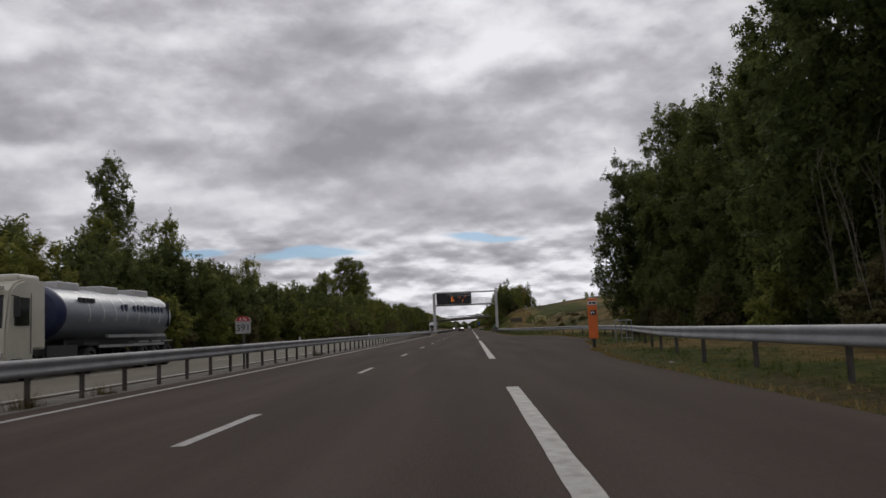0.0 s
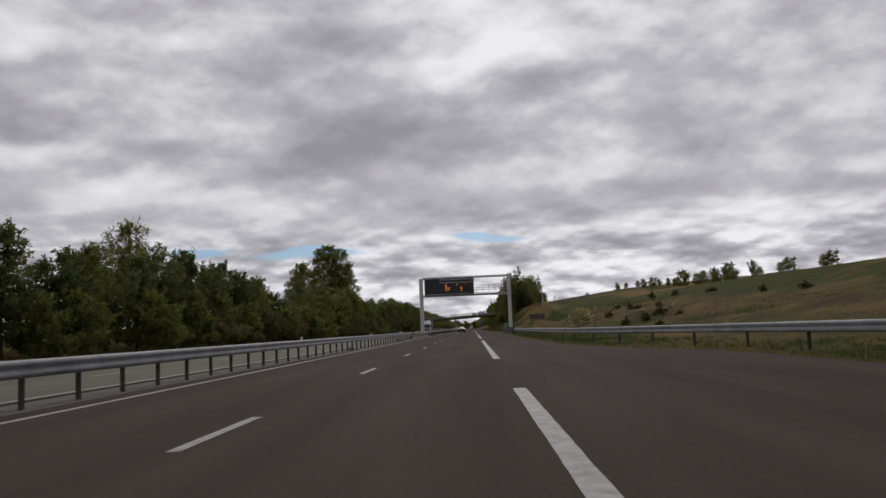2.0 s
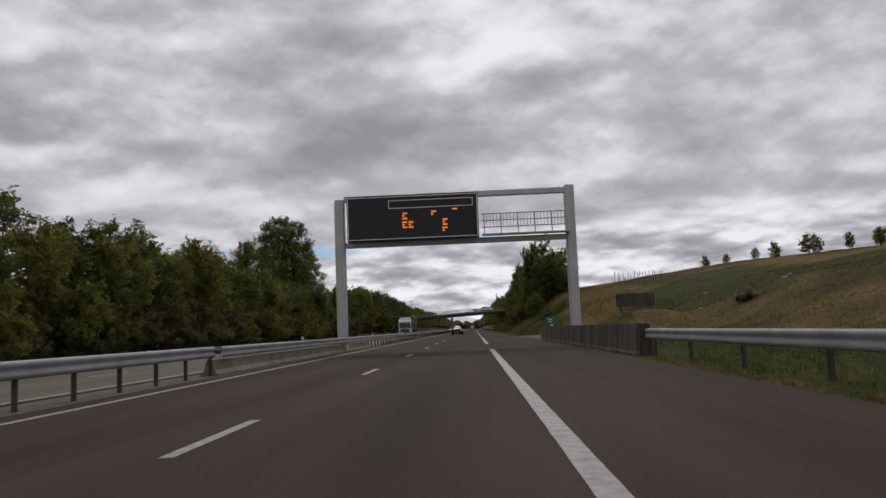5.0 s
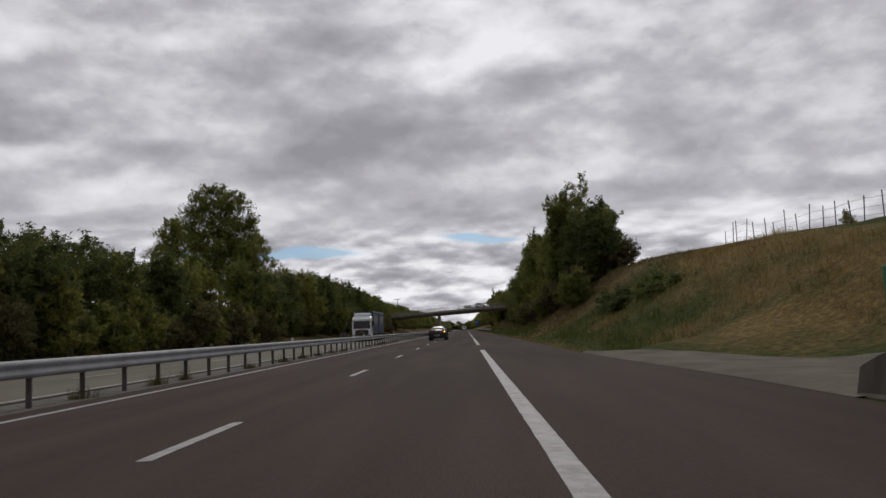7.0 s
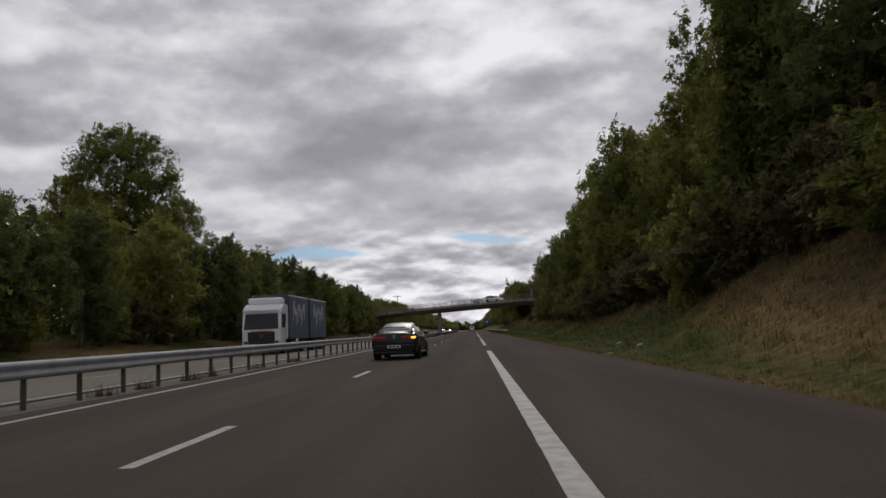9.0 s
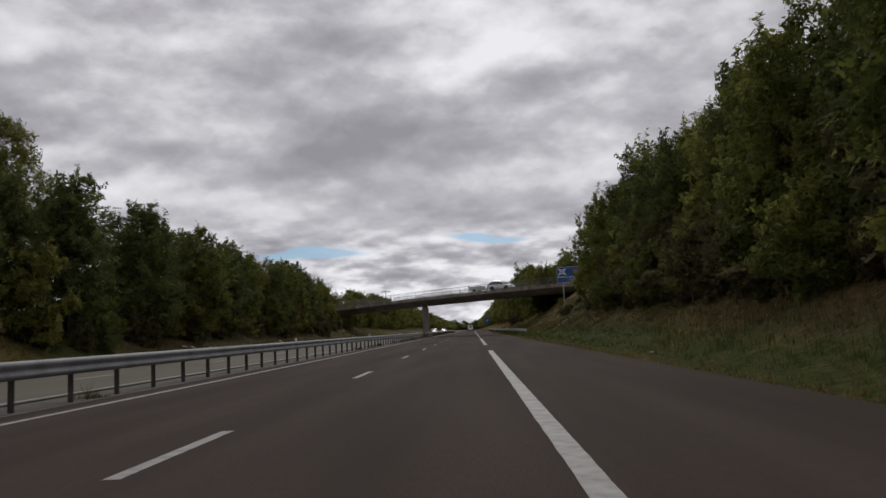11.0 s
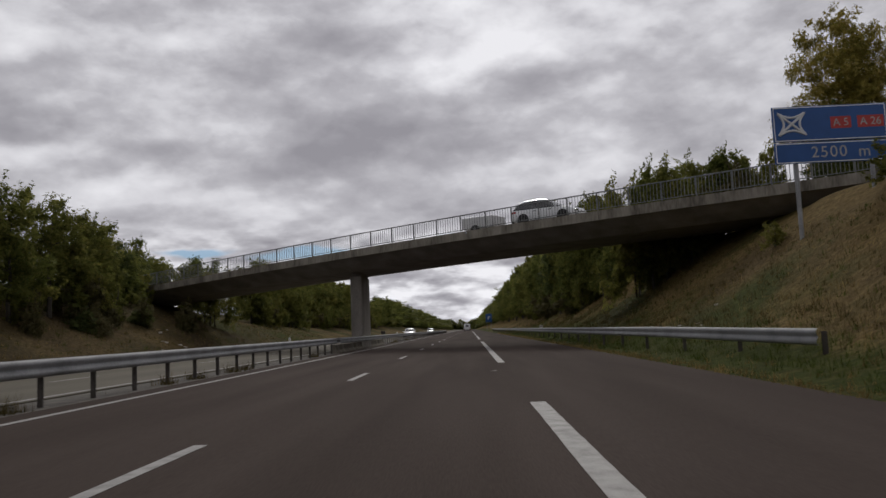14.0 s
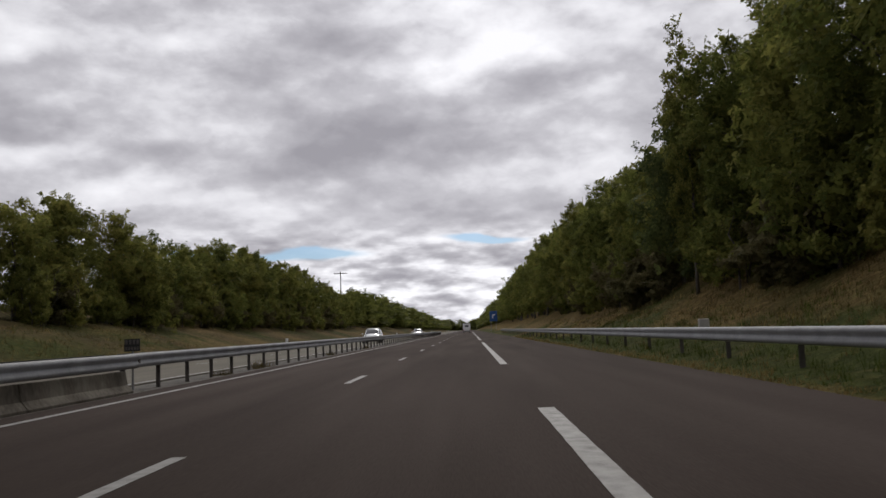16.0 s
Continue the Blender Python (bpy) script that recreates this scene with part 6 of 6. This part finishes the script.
back += [(20.5 + rt.uniform(-1, 1), float(y), rt.uniform(0.8, 1.1), rt.uniform(1.0, 1.2)) for y in np.arange(-8, 62, 3.6)]
woodland("woodland", "dark wood behind the lay-by trees", back, LEAF_DARK, 1900, 0.44, 8, 0.5, 6)
for x, y, k, s in ((15.2, 52, "s", 0.6), (15.0, 45, "t", 0.7), (14.6, 30, "t", 0.7), (14.4, 22, "s", 0.7), (14.2, 14, "t", 0.8), (14.5, 38, "t", 0.6)):
    plant(k, x, y, s, None, "lay-by thicket")
# bare pale stems before the dark wood
for i in range(9):
    x, y = 13.8 + rt.uniform(-0.5, 0.8), 13.5 + rt.uniform(-2.2, 2.2)
    g = land(x, y)
    st = tagged(empty("bare_stem", x, y, g), "thin bare pale stem before the dark wood", "sapling", "bare stems")
    bm = bmesh.new()
    p = Vector((0, 0, -0.1))
    lean = Vector((rt.uniform(-0.5, 0.1), rt.uniform(-0.2, 0.2), 0))
    for k in range(5):
        q = p + Vector((lean.x * 0.35 * (1 + k * 0.3), lean.y * 0.3, rt.uniform(0.8, 1.15)))
        rod(bm, p, q, 0.024 - 0.004 * k, 5, 0.020 - 0.004 * k)
        if k > 1:
            rod(bm, q, q + Vector((rt.uniform(-0.4, 0.4), rt.uniform(-0.4, 0.4), rt.uniform(0.4, 0.9))), 0.012, 4, 0.004)
        p = q
    part("stem", bm, PALE_BARK, st)

POP = make_tree("poplar_tree", "tall narrow dark poplar above the wood", 33, 19.2, 2.9, 3.0, 7000, 0.34, LEAF_DARK, "poplar", 20, r0=0.25, sprigs=60, core=0.6)
POP.matrix_basis = pose(-32.6, 69.2, land(-32.6, 69.2))
ACA = make_tree("roadside_tree", "broad rounded green tree standing above the wood", 34, 12.8, 4.0, 0.8, 9000, 0.28, LEAF, "round", 22, r0=0.22, sprigs=40, core=0.62)
ACA.matrix_basis = pose(-27.4, 70.3, land(-27.4, 70.3))
copy_thing(ACA, pose(-30.5, 62.5, land(-30.5, 62.5), 0, 0, 130) @ Matrix.Diagonal((0.8, 0.8, 0.95, 1)))
copy_thing(ACA, pose(-31, 438.5, land(-31, 438.5), 0, 0, 30) @ Matrix.Diagonal((0.5, 0.5, 0.58, 1)))
copy_thing(ACA, pose(-38, 137.5, land(-38, 137.5), 0, 0, 70) @ Matrix.Diagonal((1.0, 1.0, 1.18, 1)))
BIG = make_tree("plane_tree", "very large rounded plane tree rising over the wood", 35, 32.5, 10.8, 7.0, 16000, 0.62, LEAF, "round", 34, r0=0.6, sprigs=60, core=0.55, sub=9)
BIG.matrix_basis = pose(-50.6, 347, land(-50.6, 347))
copy_thing(BIG, pose(-64, 356, land(-64, 356), 0, 0, 100) @ Matrix.Diagonal((0.72, 0.72, 0.80, 1)))
copy_thing(BIG, pose(-47, 360, land(-47, 360), 0, 0, 210) @ Matrix.Diagonal((0.62, 0.62, 0.68, 1)))
plant("d", 12.6, 253.5, 1.18, 0.85, "bank trees")
plant("d", 13.4, 254.5, 1.12, 0.8, "bank trees")
plant("e", 15.6, 247.5, 0.84, 1.05, "bank trees")
plant("e", 14.4, 250.5, 0.9, 1.0, "bank trees")
plant("t", 17.4, 245.5, 0.8, 0.9, "bank trees")
plant("s", 11.2, 257, 1.2, 1.0, "bank trees")
for x, y, k in ((15.2, 248.6, "s"), (16.7, 247.2, "t"), (13.9, 251.5, "s"), (17.6, 249.0, "s"), (12.6, 256.0, "t"), (15.9, 252.0, "s")):
    plant(k, x, y, 0.95, 1.0, "bank trees")
for i in range(12):
    plant("w", 12.9 + rt.gauss(0, 0.7), 219 + rt.gauss(0, 2.6), rt.uniform(0.45, 0.8), rt.uniform(0.7, 1.0), "bank shrubs")
for i in range(26):
    yy = rt.uniform(296, 378)
    plant(rt.choice("vvw"), edge(yy) + rt.uniform(4.5, 9.0), yy, rt.uniform(0.35, 0.8), rt.uniform(0.5, 0.9), "bank shrubs")
for i in range(16):
    yy = rt.uniform(105, 172)
    plant("v", edge(yy) + rt.uniform(9, 24), yy, rt.uniform(0.3, 0.6), rt.uniform(0.6, 1.1), "field scrub")
YEL = make_tree("yellowing_tree", "large yellowing see-through tree behind the bridge end", 41, 16.0, 5.6, 2.5, 15000, 0.34, LEAF_YELLOW, "round", 34, r0=0.22, sprigs=90, core=0.16, stems=2, sub=10)
YEL.matrix_basis = pose(31.0, 416.0, land(31.0, 416.0) - 0.1)
SLIM = make_tree("slender_tree", "slender pale-tipped tree with upright open shoots", 42, 16.0, 2.1, 2.0, 4200, 0.28, LEAF_WARM, "poplar", 20, r0=0.14, sprigs=120, core=0.14, sub=7)
SLIM.matrix_basis = pose(33.5, 404.0, land(33.5, 404.0) - 0.1)
copy_thing(SLIM, pose(15.2, 364.5, land(15.2, 364.5) - 0.1, 0, 0, 60) @ Matrix.Diagonal((0.6, 0.6, 0.58, 1)))
for x, y, k, sz in ((26.0, 408, "e", 0.75), (29.0, 411, "a", 0.8), (33, 405, "b", 0.9), (36.5, 412, "a", 0.9)):
    plant(k, x, y, sz, sz, "trees beyond the bridge")
for i in range(8):
    xx = 18.2 + 0.7 * i
    plant(rt.choice("vuv"), xx, 386.5 - 0.5 * i + rt.uniform(-1, 1), rt.uniform(0.2, 0.45), rt.uniform(0.35, 0.6), "bank shrubs")
plant("u", 15.4, 391.6, 0.26, 0.36, "bank trees")
for i in range(9):
    yy = rt.uniform(300, 343)
    plant(rt.choice("vw"), 12.4 + rt.uniform(0, 2.5), yy, rt.uniform(0.7, 1.2), rt.uniform(0.7, 1.0), "bank shrubs")
copy_thing(SLIM, pose(12.9, 447.0, land(12.9, 447.0) - 0.1, 0, 0, 140) @ Matrix.Diagonal((0.62, 0.62, 0.80, 1)))
copy_thing(SLIM, pose(13.9, 263.5, land(13.9, 263.5) - 0.1, 0, 0, 20) @ Matrix.Diagonal((0.85, 0.85, 0.78, 1)))
copy_thing(SLIM, pose(15.4, 259.0, land(15.4, 259.0) - 0.1, 0, 0, 220) @ Matrix.Diagonal((0.95, 0.95, 0.80, 1)))
# young trees along the crest of the field
for x, y, s in ((42, 330, 0.30), (42, 305, 0.26), (38, 274, 0.28), (42, 254, 0.30), (42, 245, 0.20), (42, 236, 0.26), (42, 228, 0.22), (42, 218, 0.28), (43, 213, 0.30), (43, 208, 0.30), (43, 204, 0.34), (44, 201, 0.30), (44, 197.5, 0.38), (44, 193, 0.36), (45, 190, 0.34), (45, 187, 0.38), (45, 182, 0.30), (45, 178, 0.40), (46, 174, 0.32), (46, 169, 0.36), (46, 163, 0.24), (46, 156, 0.26), (46, 151, 0.2), (46, 145, 0.24), (46, 138, 0.2)):
    k = rt.choice("uccua")
    s *= {"s": 2.6, "u": 2.1, "c": 0.95, "a": 0.85}[k] * rt.uniform(0.75, 1.15)
    plant(k, x + rt.uniform(-1.5, 1.5), y + rt.uniform(-2, 2), s, s * rt.uniform(1.0, 1.5), "young field trees")
# pale flowering bush on the field's edge
FLB = make_tree("flowering_bush", "pale yellow flowering bush on the field's edge", 36, 1.9, 1.7, 0.02, 3600, 0.13, FLOWER, "round", 11, r0=0.04, stems=3, sprigs=10, core=0.66)
FLB.matrix_basis = pose(15.9, 139.5, land(15.9, 139.5)) @ Matrix.Diagonal((1.0, 1.0, 1.0, 1))
# saplings growing out of the bank beyond the bridge railing, and at its left end
for x, dy_, k, s in ((-23, 8.3, "c", 0.22), (-20.5, 8.6, "u", 0.4)):
    yy = deck_y(x) + dy_ + (3 if x > 0 else 0)
    g = land(x, yy)
    s = (deck_z(x) + 2.3 - g) / {"c": 9.3, "d": 10.8, "u": 4.6}[k] * rt.uniform(0.85, 1.05)
    m = Matrix.LocRotScale((x, yy, g), None, (s * 1.1, s * 1.1, s))
    tagged(copy_thing(stock[k], m), "", "", "trees beyond the bridge")

for x, dy_, k, sz in ((16.2, 12.0, "s", 1.2), (17.6, 11.0, "t", 1.3), (18.8, 12.5, "s", 1.4), (15.0, 12.5, "t", 1.2), (17.0, 14.5, "s", 1.5), (19.5, 11.5, "t", 1.2)):
    plant(k, x, deck_y(x) + dy_, sz, sz, "trees beyond the bridge")
for i in range(6, 17):
    x = 9.6 + 0.68 * i + rt.uniform(-0.3, 0.3)
    yy = deck_y(x) + rt.uniform(9.2, 13.5)
    top = 9.4 + 2.4 * min(1.0, i / 6) + rt.uniform(-0.7, 0.6)
    k = rt.choice("dcdu")
    s = (top - land(x, yy)) / {"c": 9.3, "d": 10.8, "u": 4.8}[k]
    m = Matrix.LocRotScale((x, yy, land(x, yy) - 0.1), Euler((0, 0, rt.uniform(0, 6))), (max(0.36, s * 0.8), max(0.36, s * 0.8), s))
    tagged(copy_thing(stock[k], m), "", "", "trees beyond the bridge")

# ---------------------------------------------------------------- grass and weeds


def tufts(name, label, spots, mat, seed, blades=9, width=0.0075):
    """Clumps of bent blades, joined."""
    rng = np.random.default_rng(seed)
    vs, fs = [], []
    for x, y, h, spread in spots:
        g = land(x, y) - 0.02
        if abs(g) < 0.065 and LEFT_EDGE < x < edge(y):
            g = -0.03
        for _ in range(blades):
            a = rng.uniform(0, 6.28)
            r = rng.uniform(0, spread)
            bx_, by_ = x + r * math.cos(a), y + r * math.sin(a)
            l = h * rng.uniform(0.55, 1.2)
            t = rng.uniform(0, 6.28)
            lean = rng.uniform(0.15, 0.85) * l
            w = width * rng.uniform(0.7, 1.5)
            n = len(vs)
            vs += [(bx_ - w * math.sin(t), by_ + w * math.cos(t), g), (bx_ + w * math.sin(t), by_ - w * math.cos(t), g), (bx_ + lean * math.cos(t), by_ + lean * math.sin(t), g + l)]
            fs.append((n, n + 1, n + 2))
    return tagged(raw(name, vs, fs, mat), label, "grass", kind="stuff")


DRY_WEED = shade("dry_brown_weed", [(0.056, 0.046, 0.018), (0.098, 0.077, 0.031), (0.160, 0.122, 0.052)], 0.7, 0.9, fine=6, island=0.4, through=0.2, spec=0.02)
rg = random.Random(77)
green, straw_, rim_, brown_ = [], [], [], []
y = -6.0
while y < 500:
    e = edge(y)
    for _ in range(15):
        d = rg.uniform(0.05, 1.0) ** 1.3 * 4.2
        x, yy = e + d, y + rg.uniform(0, 0.5)
        if 146 < yy < 187 and x < 9.6:
            continue
        if 184 < yy < 204 and x < 14.6:
            continue
        dr = dryness(x, yy)
        tall = min(1.0, 0.3 + d / 1.6) * (0.6 if yy < 60 else (1.3 if 330 < yy < 440 else 1.0))
        (brown_ if 296 < yy < 430 and d > 2.6 + rg.gauss(0, 0.5) else (straw_ if rg.random() < dr * 0.8 + (0.45 if d < (1.1 if yy < 60 else 0.5) else 0.0) else green)).append((x, yy, rg.uniform(0.08, 0.26) * tall, 0.18))
    for _ in range(4):
        if not 146 < y < 204:
            rim_.append((e + rg.uniform(-0.08, 0.26), y + rg.uniform(0, 0.5), rg.uniform(0.04, 0.15), 0.13))
    y += 0.5
for _ in range(11000):
    yy = rg.uniform(186, 310)
    x = edge(yy) + rg.uniform(1.5, 12)
    if 184 < yy < 204 and x < 14.6:
        continue
    ((brown_ if yy > 226 and rg.random() < 0.7 else straw_) if rg.gauss(dryness(x, yy), 0.15) > 0.40 else green).append((x, yy, rg.uniform(0.16, 0.55) * (0.6 if yy > 226 else 1.0), 0.34))
for _ in range(9000):
    yy = rg.uniform(300, 470)
    x = edge(yy) + rg.uniform(2, 9)
    pick = rg.choice((brown_, brown_, straw_, green, brown_)) if x > edge(yy) + 2.4 + rg.gauss(0, 0.5) else green
    pick.append((x, yy, rg.uniform(0.08, 0.30), 0.26))
for _ in range(5000):
    yy = rg.uniform(300, 470)
    x = LEFT_EDGE - rg.uniform(0.3, 7)
    rg.choice((brown_, brown_, straw_, green)).append((x, yy, rg.uniform(0.08, 0.32), 0.26))
for _ in range(4000):
    yy = rg.uniform(95, 186)
    x = edge(yy) + rg.uniform(3.5, 20)
    (rg.choice((brown_, brown_, straw_)) if rg.gauss(dryness(x, yy), 0.15) > 0.42 else green).append((x, yy, rg.uniform(0.10, 0.30), 0.40))
for y in (151, 157, 163.5, 169, 175, 175.3, 181, 181.4):
    straw_ += [(7.86 + rg.uniform(-0.05, 0.1), y + rg.uniform(-0.5, 0.5), rg.uniform(0.08, 0.2), 0.12) for _ in range(10)]
tufts("grass_tufts", "green grass tufts on the verge and banks", green, GRASS, 1)
tufts("dry_grass_tufts", "straw-coloured dry grass tufts on the verge and banks", straw_, STRAW, 2)
tufts("brown_grass_tufts", "low brown and olive dry growth on the bank", brown_, DRY_WEED, 9)
tufts("edge_weeds", "short dry weeds along the edge of the asphalt", rim_, STRAW, 3)
weeds = []
for y in [6, 9, 33, 95, 128, 191, 195, 197, 203.5, 209, 213, 217, 221, 225, 239, 244, 246.2, 249.3, 251, 256, 262, 296, 334, 341, 345, 347, 359, 366, 372, 379, 381, 384.5, 386, 398, 436, 440, 441.5, 455, 470]:
    for _ in range(14):
        weeds.append((-4.95 + rg.uniform(-0.2, 0.2), y + rg.gauss(0, 0.22), rg.uniform(0.10, 0.42), 0.14))
tufts("median_weeds", "brown weeds standing round the median rail posts", weeds, DRY_WEED, 4, 12, 0.007)
low_ = [(-4.6 + rg.gauss(0, 0.25), rg.uniform(-5, 500), rg.uniform(0.04, 0.12), 0.08) for _ in range(2600)]
tufts("median_moss", "low brown growth on the median strip", low_, BRUSH, 5, 4)

# splashes of old paint on the asphalt
for cx, cy, n, seed in ((3.3, 378.9, 7, 1), (5.6, 120.9, 3, 2), (5.5, 220.2, 3, 3), (7.0, 29.3, 3, 4)):
    rng = np.random.default_rng(seed)
    vs, fs = [], []
    for k in range(n):
        ox, oy, r = rng.normal(0, 0.10), rng.normal(0, 0.14), rng.uniform(0.02, 0.07)
        b0 = len(vs)
        m = 7
        vs += [(cx + ox + r * rng.uniform(0.6, 1.2) * math.cos(a), cy + oy + 1.8 * r * rng.uniform(0.6, 1.2) * math.sin(a), 0.004 + 0.0006 * k) for a in np.linspace(0, 2 * math.pi, m, endpoint=False)]
        fs.append(tuple(range(b0, b0 + m)))
    tagged(raw("paint_splash", vs, fs, WORN_PAINT), "splash of old white paint on the asphalt", "stain", kind="structure")

# scraps and clods lying along the verge
for i, (x, y) in enumerate(((8.0, 12.2), (7.9, 21.5), (7.75, 39.5), (8.6, 55.0), (8.1, 98.0), (8.3, 112.0), (8.5, 305.0), (8.9, 333.0), (9.4, 341.0), (8.3, 352.0))):
    ob = new("litter", rocks[i % 3])
    ob.matrix_basis = Matrix.LocRotScale((max(x, edge(y) + 0.25), y, land(max(x, edge(y) + 0.25), y) + 0.02), Euler((0.3, 0.2, i)), (0.22, 0.16, 0.2))
    tagged(ob, "small pale scrap lying in the verge grass", "litter", "verge litter")
